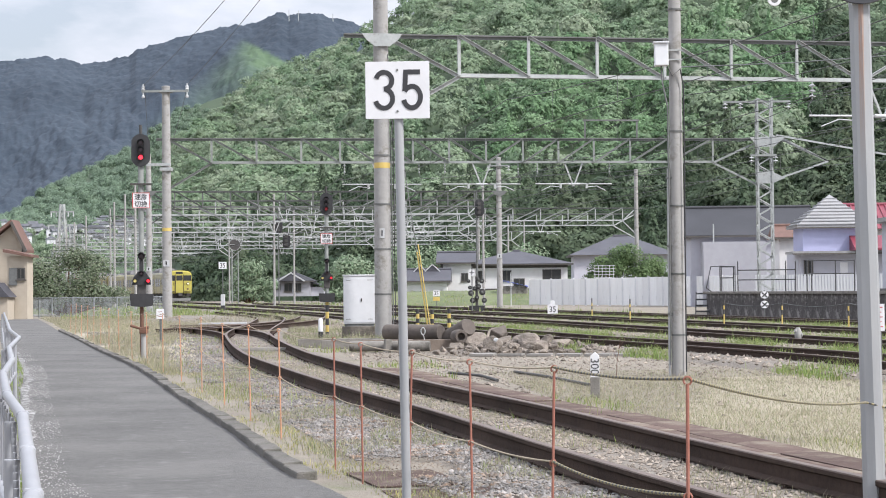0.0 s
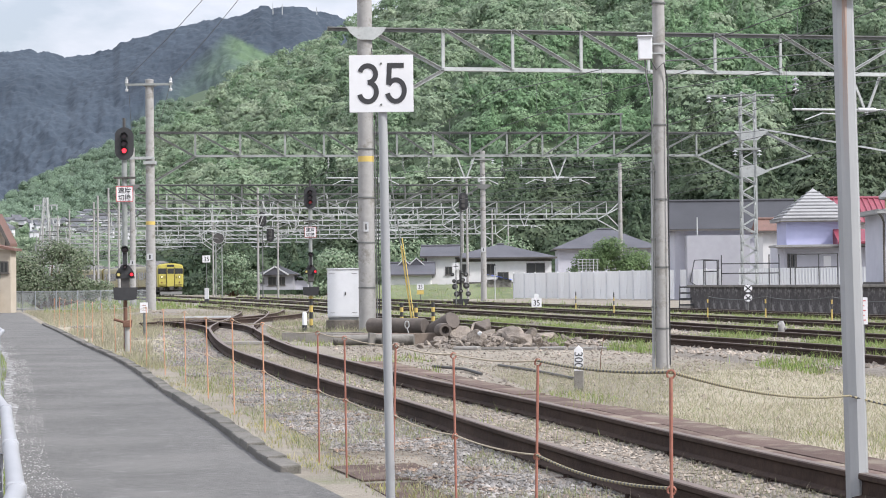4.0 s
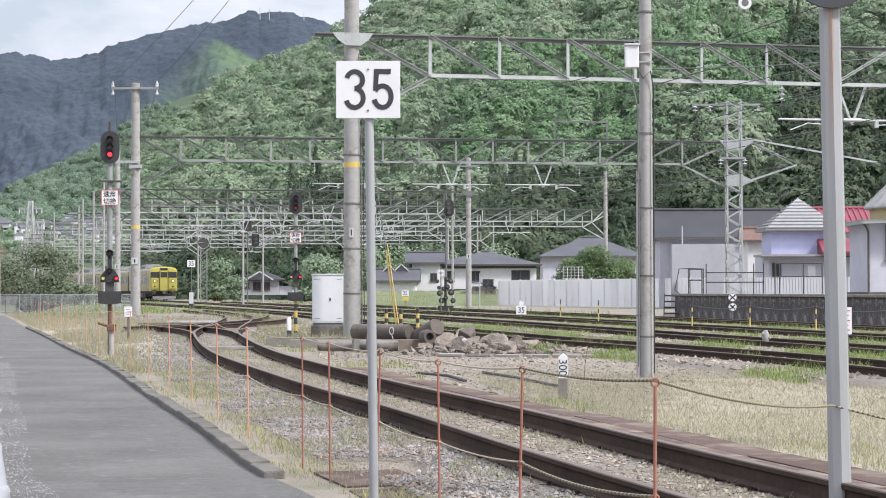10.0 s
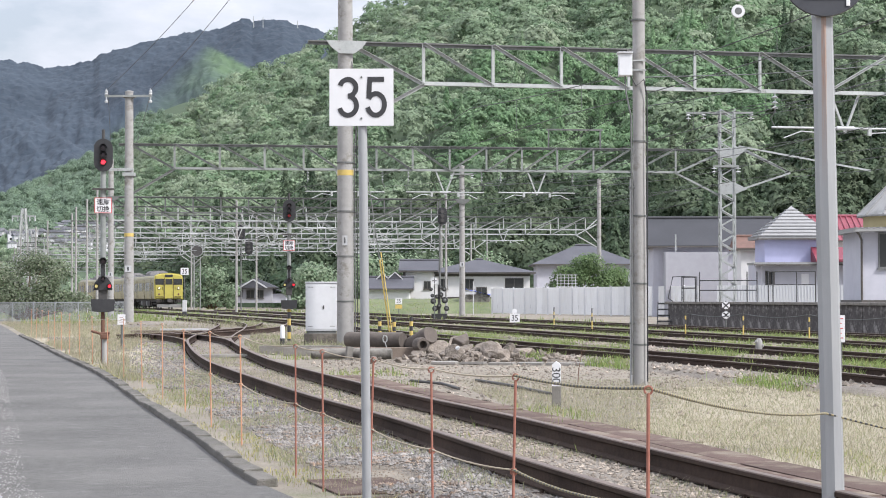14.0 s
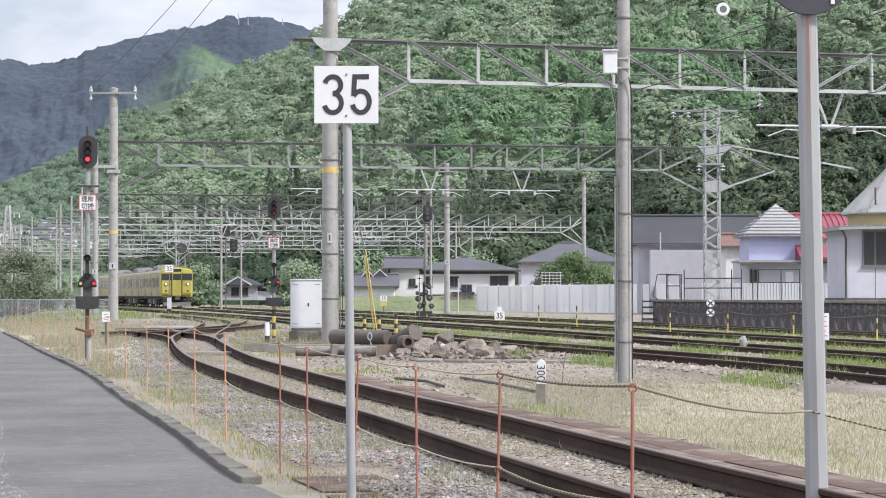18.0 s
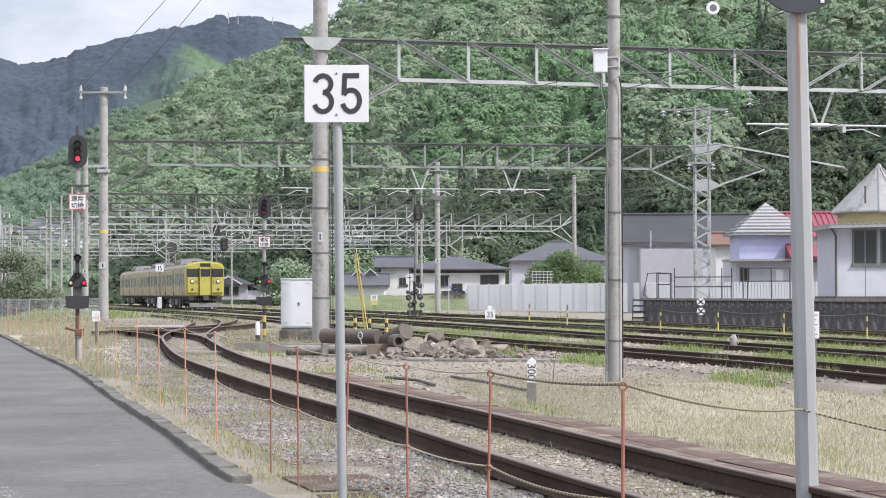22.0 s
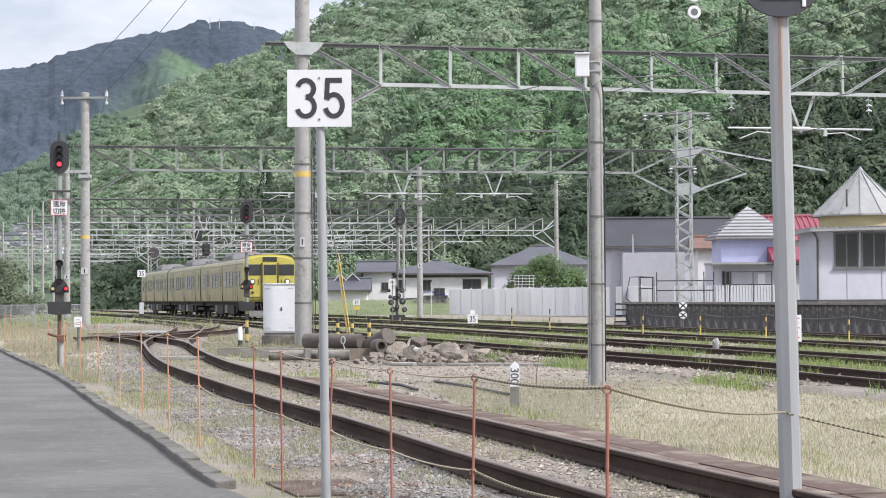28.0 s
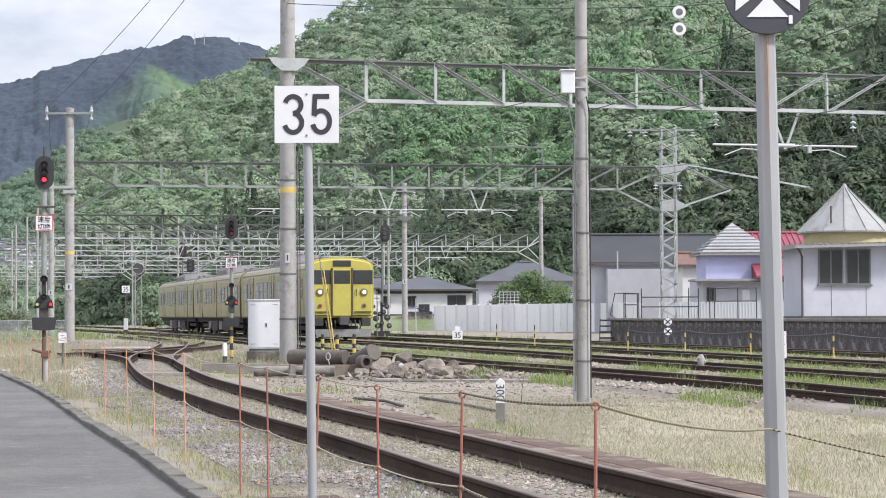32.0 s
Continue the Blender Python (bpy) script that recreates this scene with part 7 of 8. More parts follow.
for i in range(n):
    b.faces.new((lo[i], lo[(i + 1) % n], apex))
    b.faces.new((lo2[i], lo2[(i + 1) % n], lo[(i + 1) % n], lo[i]))
b.faces.new(lo2[::-1])
r = part("roof", b, M_ROOFW, t, "pale conical sheet-metal roof")
for i in range(n):
    a = 2 * math.pi * i / n
    part("seam", bar(bm_new(), (1.98 * math.cos(a), 1.98 * math.sin(a), 3.61), (0.05 * math.cos(a), 0.05 * math.sin(a), 5.50), 0.05, 0.045), M_ROOFW, r)
part("finial", lathe(bm_new(), [(0.12, 5.40), (0.10, 5.52), (0.02, 5.62)], 12), M_ROOFW, r)
part("vent_pipe", rod(bm_new(), (-0.9, -1.5, 3.9), (-0.9, -1.5, 4.6), 0.04), M_TRIM, r)
for wx in (-1.05, 0.05):
    window(t, wx, -2.0, 1.42, 1.0, 1.42, M_GALVD, 1)
part("downpipe", tube(bm_new(), [(-2.55, -2.6, 2.9), (-2.35, -2.3, 2.75), (-2.22, -2.08, 2.55), (-2.22, -2.08, 0.0)], 0.045), M_TRIM, t, "dark downpipe")
for k in range(4):
    part("panel_joint", box(bm_new(), -1.05 + k * 1.4, -2.008, 0.16, -1.03 + k * 1.4, -2.0, 2.9), M_TRIM, t)

# grass bank below the white house
b = bm_new()
rows = []
for k in range(27):
    x = -12.0 + k * 0.6
    rows.append([b.verts.new((x, y, z + (0.12 * noise.noise(Vector((x * 0.8, y, 3))) if z > 0.2 else 0.0))) for y, z in ((153.0, -0.05), (155.5, 0.75), (158.0, 1.15), (163.5, 1.2))])
for p_, q_ in zip(rows, rows[1:]):
    for k in range(3):
        b.faces.new((p_[k], q_[k], q_[k + 1], p_[k + 1]))
M_BANK = material("bank_turf", (0.090, 0.112, 0.055), (0.160, 0.185, 0.095), 0.95, scale=2.5, big=0.35, bump=0.6, bump_scale=12, stain=(0.17, 0.16, 0.11), stain_at=0.6)
solo("grass_bank", b, M_BANK, "low green grass bank before the white house", "bank", "structure", smooth=True)

# white panel fence before the houses
M_PANEL = material("fence_panel", (0.74, 0.74, 0.735), (0.84, 0.84, 0.835), 0.6, scale=1.5, big=0.3, bump=0.1, stain=(0.36, 0.355, 0.35), stain_at=0.62, streak=True, obj=0.07)
fence = thing("panel_fence", "white corrugated panel fence with posts", "fence")
b = bm_new()
o = []
for k in range(10):
    yk = -0.035 if k % 2 else -0.01
    o += [(-0.5 + k * 0.1, yk), (-0.415 + k * 0.1, yk)]
prism(b, o + [(0.5, 0.02), (-0.5, 0.02)], 0.05, 2.02, "z")
panel = mesh_of(b, M_PANEL)
b = bm_new()
box(b, -0.045, -0.08, 0, 0.045, 0.0, 2.08)
fpost = mesh_of(b, M_WHITE)
A, B = Vector((2.43, 152.4, 0)), Vector((15.5, 122.5, 0))
d = (B - A).normalized()
L = (B - A).length
ang = math.degrees(math.atan2(d.y, d.x))
for i in range(int(L)):
    m = A + d * (i + 0.5)
    share("panel", panel, fence, pose(m.x, m.y, 0, 0, 0, ang))
    if i % 2 == 0:
        m = A + d * i
        share("post", fpost, fence, pose(m.x, m.y, 0, 0, 0, ang))
# picket fence on the platform
M_PICKET = M_WHITED
pk = thing("picket_fence", "low white picket fence behind the platform", "fence")
b = bm_new()
box(b, -0.058, -0.015, 0, 0.058, 0.015, 0.85)
picket = mesh_of(b, M_PICKET)
for i in range(90):
    x = 12.4 + i * 0.14
    share("picket", picket, pk, pose(x, 93 - i * 0.03, 1.0))
for z in (1.15, 1.65):
    part("rail", bar(bm_new(), (12.3, 93.04, z), (25.1, 90.3, z), 0.03, 0.06), M_PICKET, pk)
# trellis and pipes behind the fence, blue tarpaulin
t = thing("trellis", "pale square trellis panel behind the fence", "trellis", 7.8, 157, 0)
for k in range(6):
    part("slat", box(bm_new(), k * 0.3 - 0.02, -0.02, 0, k * 0.3 + 0.02, 0.02, 3.15), M_WHITED, t)
    part("slat", box(bm_new(), -0.1, -0.03, k * 0.24 + 1.9, 1.65, 0.0, k * 0.24 + 1.94), M_WHITED, t)
b = bm_new()
bmesh.ops.create_grid(b, x_segments=12, y_segments=6, size=1)
for v in b.verts:
    v.co = Vector((v.co.x * 1.1, v.co.y * 0.8, 0.9 - 0.25 * v.co.x + 0.1 * noise.noise(v.co * 3)))
solo("tarpaulin", b, material("blue_sheet", (0.03, 0.06, 0.32), (0.05, 0.09, 0.42), 0.5, scale=4, bump=0.2), "blue plastic sheet over a low stack", "tarpaulin", at=pose(1.3, 157, 0.85))
solo("crate", box(bm_new(), -1.0, -0.7, 0, 1.0, 0.7, 0.7, 0.05), M_CONCD, "low dark crate under the blue sheet", "crate", at=pose(1.3, 157.2, 0.85))
# thin white pole
t = thing("lamp_pole", "thin white pole on the grass before the house", "pole", 0.9, 150, 0)
part("pole", rod(bm_new(), (0, 0, 0), (0, 0, 2.6), 0.032), M_WHITED, t)
# low farmhouse far behind
t = house(-24.8, 232, 0.7, 4.2, 3.6, 1.75, 1.0, "hip", M_WALLA, M_TILED, "distant low pale house with a dark gabled roof", wins=((-0.55, 0.55, 0.95, 1.0), (0.55, 0.55, 0.95, 1.0), (-1.75, 0.8, 0.5, 0.7)), over=0.45)
g = part("gable", prism(bm_new(), [(-1.75, 1.80), (1.45, 1.80), (-0.15, 2.78)], -2.5, -0.6), M_TILE, t, "dark front gable")
for a, c in (((-1.80, -2.54, 1.80), (-0.13, -2.54, 2.82)), ((1.50, -2.54, 1.80), (-0.17, -2.54, 2.82))):
    part("barge_board", bar(bm_new(), a, c, 0.05, 0.17), M_WHITED, g, "white barge board")
part("wing_wall", box(bm_new(), 2.12, -1.3, 0, 3.7, 1.5, 1.1), M_WALLG, t)
part("wing_roof", prism(bm_new(), [(2.12, 1.62), (2.12, 1.75), (4.1, 1.12), (4.1, 1.0)], -1.7, 1.9), M_TILED, t, "low dark roof of the wing")

# ---- left side: house, wall fence, pipe rail ----
t = thing("house", "beige house with a steep brown tiled gable beside the path", "house", -25.5, 100, 0)
part("wall", prism(bm_new(), [(-2.4, 0), (0.55, 0), (0.55, 3.7), (0.05, 4.95), (-2.4, 3.0)], 0, 1.2), M_WALLB, t)
part("roof", prism(bm_new(), [(0.05, 5.0), (0.85, 3.45), (0.85, 3.62), (0.05, 5.2), (-2.9, 3.0), (-2.9, 2.8)], -0.45, 1.2), M_TILEB, t, "brown tiled roof")
part("barge_board", bar(bm_new(), (0.05, -0.47, 5.08), (0.83, -0.47, 3.52), 0.05, 0.16), M_TRIM, t)
part("corner_post", box(bm_new(), 0.50, -0.03, 0, 0.58, 0.0, 3.75), M_TRIM, t)
window(t, 0.12, 0.0, 2.2, 0.4, 0.7)
t2 = thing("house", "beige annexe with a thin brown canopy roof", "house", -24.6, 98.8, 0)
part("wall", box(bm_new(), -0.6, -1.0, 0, 0.42, 0.2, 3.25), M_WALLB, t2)
part("roof", prism(bm_new(), [(-0.75, 3.45), (0.68, 3.18), (0.68, 3.30), (-0.75, 3.62)], -1.35, 0.4), M_TILEB, t2)
window(t2, 0.10, -1.0, 2.05, 0.45, 0.6)
part("shutter", box(bm_new(), -0.5, -1.06, 1.75, -0.1, -1.0, 2.65), M_GALVD, t2, "grey slatted shutter")
part("lean_to", prism(bm_new(), [(-1.6, 1.15), (-0.1, 1.15), (-0.75, 1.9)], -2.6, -1.05), M_TILE, t2, "grey tiled porch roof")
part("porch_wall", box(bm_new(), -1.4, -2.4, 0, -0.25, -1.05, 1.15), M_WALLB, t2)
M_MESHF = material("fence_steel", (0.22, 0.24, 0.25), (0.32, 0.34, 0.35), 0.5, metal=0.3, scale=6, bump=0.03)
fn = thing("mesh_fence", "grey steel mesh fence at the end of the path", "fence")
infill = mesh_of(rod(bm_new(), (0, 0, 0), (0, 0, 0.96), 0.0105, seg=3, caps=False), M_MESHF)
PTS = [(-25.6, 103), (-24.5, 101.6), (-23.5, 100.3), (-22.4, 100.3), (-21.3, 100.4), (-20.2, 101), (-19.2, 103), (-18.6, 106)]
for (x, y), (x2, y2) in zip(PTS, PTS[1:]):
    part("post", rod(bm_new(), (x, y, 0), (x, y, 1.12), 0.03, seg=8), M_MESHF, fn)
    for z in (1.08, 0.12):
        part("rail", rod(bm_new(), (x, y, z), (x2, y2, z), 0.022, seg=6), M_MESHF, fn)
    for k in range(1, 24):
        s = k / 24
        share("infill_bar", infill, fn, pose(x + (x2 - x) * s, y + (y2 - y) * s, 0.12))
M_PIPE = material("white_pipe", (0.24, 0.245, 0.26), (0.32, 0.325, 0.34), 0.5, scale=6, big=1, bump=0.05, stain=(0.35, 0.33, 0.30), stain_at=0.65)
gr = thing("guard_rail", "dented white pipe guard rail beside the path", "guard rail")


# a dented rail: straight pipe lengths that meet at odd angles
RAIL_KEYS = [(-0.92, 3.6), (-1.15, 4.70), (-1.49, 6.02), (-1.95, 7.80), (-2.45, 9.49), (-3.11, 11.95), (-3.69, 14.44), (-4.57, 17.78), (-5.53, 21.97), (-6.82, 26.58), (-13.10, 50.48)]
pts = [(x, y, 0.80) for x, y in RAIL_KEYS]
for a, c in zip(pts, pts[1:]):
    part("top_rail", rod(bm_new(), a, c, 0.024, seg=12), M_PIPE, gr)
    part("low_rail", rod(bm_new(), (a[0] - 0.05, a[1], 0.40), (c[0] - 0.05, c[1], 0.40), 0.022, seg=8), M_PIPE, gr)
    for k in range(6):
        f = (k + 0.5) / 6
        x, y = a[0] + (c[0] - a[0]) * f - 0.04, a[1] + (c[1] - a[1]) * f
        part("infill_bar", rod(bm_new(), (x, y, 0.40), (x, y, 0.79), 0.008, seg=5), M_PIPE, gr)
for x, y, z in pts:
    part("coupling", lathe(bm_new(), [(0.020, -0.024), (0.027, -0.014), (0.027, 0.014), (0.020, 0.024)], 12, x, y, z), M_PIPE, gr)
    part("post", rod(bm_new(), (x - 0.05, y, -0.05), (x - 0.05, y, 0.78), 0.026, seg=10), M_PIPE, gr)

# ---- shrubs ----


def shrub(name, x, y, spots2, mat, label, leaf=0.10, n=2600, seed=1):
    """Trunk and a crown of many leaf clumps in lobes."""
    rg = np.random.default_rng(seed)
    t = thing(name, label, "shrub", x, y, 0)
    zc = np.mean([s[2] for s in spots2])
    b = bm_new()
    for sx, sy, sz, r in spots2:
        tube(b, [(0.1 * sx, 0.1 * sy, 0), (sx * 0.4, sy * 0.4, sz * 0.45), (sx, sy, sz)], [0.16, 0.09, 0.03], 6)
    part("trunk", b, M_BROWN, t)
    V = []
    for sx, sy, sz, r in spots2:
        m = int(n * r * r / sum(s[3] ** 2 for s in spots2))
        q = clump_tree(rg, m, 0.9, leaf / r, half=False)
        q = q * r
        q[:, 0] += sx
        q[:, 1] += sy
        q[:, 2] += sz - 0.75 * r
        V.append(q)
    V = np.concatenate(V)
    cr = new("crown", raw_mesh("crown", V, np.arange(len(V)).reshape(-1, 4), mat, rg.random(len(V) // 4).repeat(4)))
    cr.parent = t
    return t


shrub("shrub", 10.6, 160, [(0, 0, 3.6, 2.0), (-1.9, 0, 2.7, 1.6), (2.0, 0.2, 2.8, 1.7), (0.8, -0.8, 2.4, 1.6), (-0.9, -0.6, 2.6, 1.6), (-2.9, 0, 1.9, 1.1), (3.1, 0, 1.9, 1.1)], M_LEAFD, "large rounded dark green garden shrub", 0.085, 13000, 2)
M_LEAFL = leaf_material("shrub_leaf", (0.060, 0.092, 0.045), (0.115, 0.16, 0.082), (0.19, 0.21, 0.15), scale=0.4)
shrub("shrub", -25.9, 114, [(-1.6, 0, 2.7, 1.4), (0.2, 0.3, 3.1, 1.5), (1.7, 0, 2.7, 1.35), (-0.6, -0.8, 1.6, 1.3), (1.0, -0.8, 1.4, 1.2), (-2.4, -0.4, 1.2, 1.0), (2.5, 0, 1.2, 0.95), (-0.3, -1.0, 0.7, 0.9), (1.2, -1.0, 0.7, 0.8), (-1.7, -0.9, 0.7, 0.9), (2.4, -0.5, 0.6, 0.7), (0.9, 0.4, 3.3, 0.9), (-2.3, -1.0, 1.0, 1.2), (-0.9, -1.2, 1.1, 1.25), (0.5, -1.2, 1.0, 1.2), (1.9, -1.0, 1.1, 1.2), (3.0, -0.6, 1.0, 1.1), (-1.2, -0.9, 2.1, 1.1), (1.4, -0.9, 2.0, 1.1)], M_LEAFL, "tangled green shrubs behind the mesh fence", 0.062, 22000, 3)
shrub("shrub", -33.0, 128, [(0, 0, 2.6, 1.7), (-1.8, 0, 2.4, 1.5), (2.0, 0, 2.0, 1.4)], M_LEAFL, "green bushes behind the beige house", 0.11, 4000, 4)
for i, (x, y, h, r) in enumerate(((-16, 210, 5, 2.6), (-14.8, 190, 4.6, 2.2), (-11, 214, 6.0, 3.0), (-7, 218, 6.5, 3.0), (-29.5, 226, 5.0, 2.4), (-3, 216, 5.5, 2.8), (3, 214, 6, 3), (21, 170, 6, 3.2), (26, 165, 7, 3.5))):
    tr = shrub("tree", x, y, [(0, 0, h * 0.68, r), (-r * 0.6, 0.3, h * 0.4, r * 0.8), (r * 0.65, 0, h * 0.38, r * 0.8), (0.1, -0.6, h * 0.25, r * 0.8), (-r * 0.7, -0.5, h * 0.12, r * 0.6), (r * 0.7, -0.5, h * 0.12, r * 0.6)], M_FOREST, "bright green broadleaf tree at the foot of the hill", 0.15, 3600, 20 + i)
    tr["category"] = "tree"
    tr["group"] = "trees at the foot of the hill"

# ---- odds and ends on the yard ----
M_TROUGH = material("trough_concrete", (0.19, 0.18, 0.165), (0.29, 0.275, 0.255), 0.9, scale=9, big=1.5, bump=0.4, bump_scale=60, obj=0.15)
trough = thing("cable_trough", "low grey concrete cable trough lids in the gravel", "cable trough")
b = bm_new()
box(b, -0.245, -0.14, 0, 0.245, 0.14, 0.05, 0.008)
lid = mesh_of(b, M_TROUGH)
A, B = Vector((-0.61, 37.36, 0)), Vector((3.24, 36.32, 0))
n = int((B - A).length / 0.5)
rnd = random.Random(17)
for i in range(n):
    p = A.lerp(B, (i + 0.5) / n)
    share("lid", lid, trough, pose(p.x, p.y + rnd.uniform(-0.02, 0.02), rnd.uniform(0.0, 0.015), rnd.uniform(-2, 2), rnd.uniform(-1, 1), math.degrees(math.atan2(B.y - A.y, B.x - A.x)) + rnd.uniform(-1.5, 1.5)))
for pts in ([(0.22, 29.47, 0.0), (0.72, 27.54, 0.0), (1.16, 25.25, 0.0)], [(-0.78, 29.29, 0.0), (-0.29, 28.26, 0.0), (-0.04, 26.69, 0.0)]):
    solo("ground_hose", tube(bm_new(), [(x, y, 0.035) for x, y, z in pts], 0.022, 8), M_DARK, "dark hose lying loose on the gravel", "hose")
b = bm_new()
box(b, -0.62, -0.1, 0, 0.62, 0.1, 0.06, 0.008)
solo("plank", b, M_TROUGH, "pale weathered plank between the siding rails", "plank", at=pose(-5.01, 40.61, 0.05, 0, 0, 6))
solo("junction_case", box(bm_new(), -0.2, -0.18, 0, 0.2, 0.18, 0.42, 0.02), M_BLACK, "small black case at the foot of the pole", "box", at=pose(-17.71, 101.17, 0))
b = bm_new()
box(b, -1.4, -0.1, 0, 1.4, 0.1, 0.16, 0.015)
solo("timber", b, M_SLEEPER, "dark old timber lying across the turnout", "timber", at=pose(-10.29, 67.74, 0, 0, 0, -4))
b = bm_new()
box(b, -0.85, -0.09, 0, 0.85, 0.09, 0.06, 0.008)
solo("plank", b, M_WHITED, "pale board lying on an old timber", "plank", at=pose(-9.79, 67.74, 0.16, 0, 0, -4))
t = thing("dry_stalk", "thin leafless weed stalk in the gravel", "weed", 1.71, 28.40, 0)
part("stem", tube(bm_new(), [(0, 0, -0.02), (0.01, 0, 0.2), (0.05, 0, 0.45), (0.08, 0.01, 0.62)], [0.006, 0.005, 0.004, 0.002], 5), M_BROWN, t)
part("twig", tube(bm_new(), [(0.02, 0, 0.22), (-0.05, 0, 0.40)], [0.004, 0.002], 5), M_BROWN, t)
part("twig", tube(bm_new(), [(0.05, 0, 0.42), (0.13, 0, 0.55)], [0.004, 0.002], 5), M_BROWN, t)

# ---- far town and pylons ----
rnd = random.Random(31)
M_TOWNR = material("town_roof", (0.06, 0.065, 0.075), (0.13, 0.13, 0.14), 0.7, scale=1, big=0.2, bump=0, obj=0.3)
M_TOWNW = material("town_wall", (0.46, 0.46, 0.48), (0.66, 0.66, 0.68), 0.8, scale=1, big=0.2, bump=0, obj=0.15)


def town_z(y):
    return max(0.0, (y - 780) * 0.095)


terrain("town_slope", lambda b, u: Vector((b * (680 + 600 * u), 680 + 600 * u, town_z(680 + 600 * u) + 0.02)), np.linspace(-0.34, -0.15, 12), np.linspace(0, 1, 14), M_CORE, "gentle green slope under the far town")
for i in range(70):
    y = rnd.uniform(1060, 1270)
    b = rnd.uniform(-0.29, -0.18)
    w, d, hw = rnd.uniform(5, 9), rnd.uniform(4, 6), rnd.uniform(3.0, 5.5)
    t = thing("house", "small distant town house with a grey roof", "house", b * y, y, town_z(y), rnd.uniform(-40, 40), group="houses of the far town")
    part("wall", box(bm_new(), -w / 2, -d / 2, -3, w / 2, d / 2, hw), M_TOWNW, t)
    part("roof", roof_mesh(bm_new(), w, d, hw, rnd.uniform(1.2, 2.2), rnd.choice(("hip", "gable")), 0.5), M_TOWNR, t)
    for k in range(3):
        part("window", box(bm_new(), -w * 0.35 + k * w * 0.28, -d / 2 - 0.06, 1.0, -w * 0.35 + k * w * 0.28 + 1.5, -d / 2 - 0.01, 2.3), M_GLASS, t)


def pylon(x, y, h, w):
    t = thing("pylon", "pale steel lattice power pylon in the distance", "pylon", x, y, 0)
    for sx in (-1, 1):
        for sy in (-1, 1):
            part("leg", bar(bm_new(), (sx * w, sy * w, 0), (sx * w * 0.2, sy * w * 0.2, h), 0.34, 0.34), M_GALV, t)
    n = 12
    for k in range(n):
        z0, z1 = h * k / n, h * (k + 1) / n
        w0, w1 = w * (1 - 0.8 * k / n), w * (1 - 0.8 * (k + 1) / n)
        part("brace", bar(bm_new(), (-w0, -w0, z0), (w1, -w1, z1), 0.22, 0.22), M_GALV, t)
        part("brace", bar(bm_new(), (w0, -w0, z0), (-w1, -w1, z1), 0.22, 0.22), M_GALV, t)
    for z, l in ((0.92, 2.6), (0.78, 3.2), (0.64, 2.8), (0.5, 2.4)):
        part("arm", bar(bm_new(), (-l, 0, h * z), (l, 0, h * z), 0.3, 0.3), M_GALV, t)
        for sx in (-0.95, -0.5, 0.5, 0.95):
            part("insulator", rod(bm_new(), (sx * l, 0, h * z), (sx * l, 0, h * z - 1.1), 0.14, seg=5), M_WHITED, t)


pylon(-96, 420, 21, 1.7)
pylon(-105, 470, 17, 1.5)
for x, z, h in ((-288, 398, 22), (-275, 398, 20), (-227, 397, 14)):
    t = thing("antenna_mast", "tiny antenna mast on the mountain top", "mast", x * 1.061, 2816, z + 1)
    part("mast", rod(bm_new(), (0, 0, 0), (0, 0, h * 0.8), 0.8, 0.4, 5), M_GALV, t)

# ---- loose stones ----
rng = np.random.default_rng(77)
# a blunt double wedge: eight corners' worth of stone in ten faces
ICO_V = np.array([(1, 0, 0), (0.3, 0.95, 0.1), (-0.8, 0.6, 0), (-0.8, -0.6, 0.1), (0.3, -0.95, 0), (0.1, 0.1, 1.0), (-0.1, 0, -0.6)])
ICO_F = np.array([(0, 1, 5), (1, 2, 5), (2, 3, 5), (3, 4, 5), (4, 0, 5), (1, 0, 6), (2, 1, 6), (3, 2, 6), (4, 3, 6), (0, 4, 6)])
SHAPES = []
for i in range(8):
    v = ICO_V * rng.uniform(0.62, 1.2, (len(ICO_V), 1)) * np.array([1.0, rng.uniform(0.65, 1.0), rng.uniform(0.5, 0.8)])
    SHAPES.append(v)


def stones(name, pts, sizes, mat, label, z):
    V, F = [], []
    for i, ((x, y), s) in enumerate(zip(pts, sizes)):
        a = rng.uniform(0, 6.28)
        ca, sa = math.cos(a), math.sin(a)
        v = SHAPES[i % 8] * s
        w = np.stack([v[:, 0] * ca - v[:, 1] * sa + x, v[:, 0] * sa + v[:, 1] * ca + y, v[:, 2] + z + s * 0.25], 1)
        F.append(ICO_F + len(ICO_V) * i)
        V.append(w)
    ob = new(name, raw_mesh(name, np.concatenate(V), np.concatenate(F), mat))
    ob.data.shade_flat()
    return tagged(ob, label, "stones", kind="stuff")


def scatter(keys, y0, y1, w0, w1, density, seed):
    """Random points on a strip beside a line: w0, w1 may be functions of y."""
    rg = np.random.default_rng(seed)
    out = []
    y = y0
    while y < y1:
        f0 = w0(y) if callable(w0) else w0
        f1 = w1(y) if callable(w1) else w1
        d = density(y) if callable(density) else density
        for _ in range(rg.poisson(max(0, (f1 - f0)) * 0.5 * d)):
            yy = y + rg.uniform(0, 0.5)
            out.append((spline(keys, yy) + rg.uniform(f0, f1), yy))
        y += 0.5
    return out


def clumped(pts, scale, cut, seed):
    return [q for q in pts if noise.noise(Vector((q[0] * scale, q[1] * scale * 0.6, seed))) > cut]


def siding_to_fence(y):
    return spline(EDGE, y) + 0.55 - spline(SIDING, y)


def near_density(y):
    return 620 if y < 17 else 430 if y < 24 else 240 if y < 34 else 100


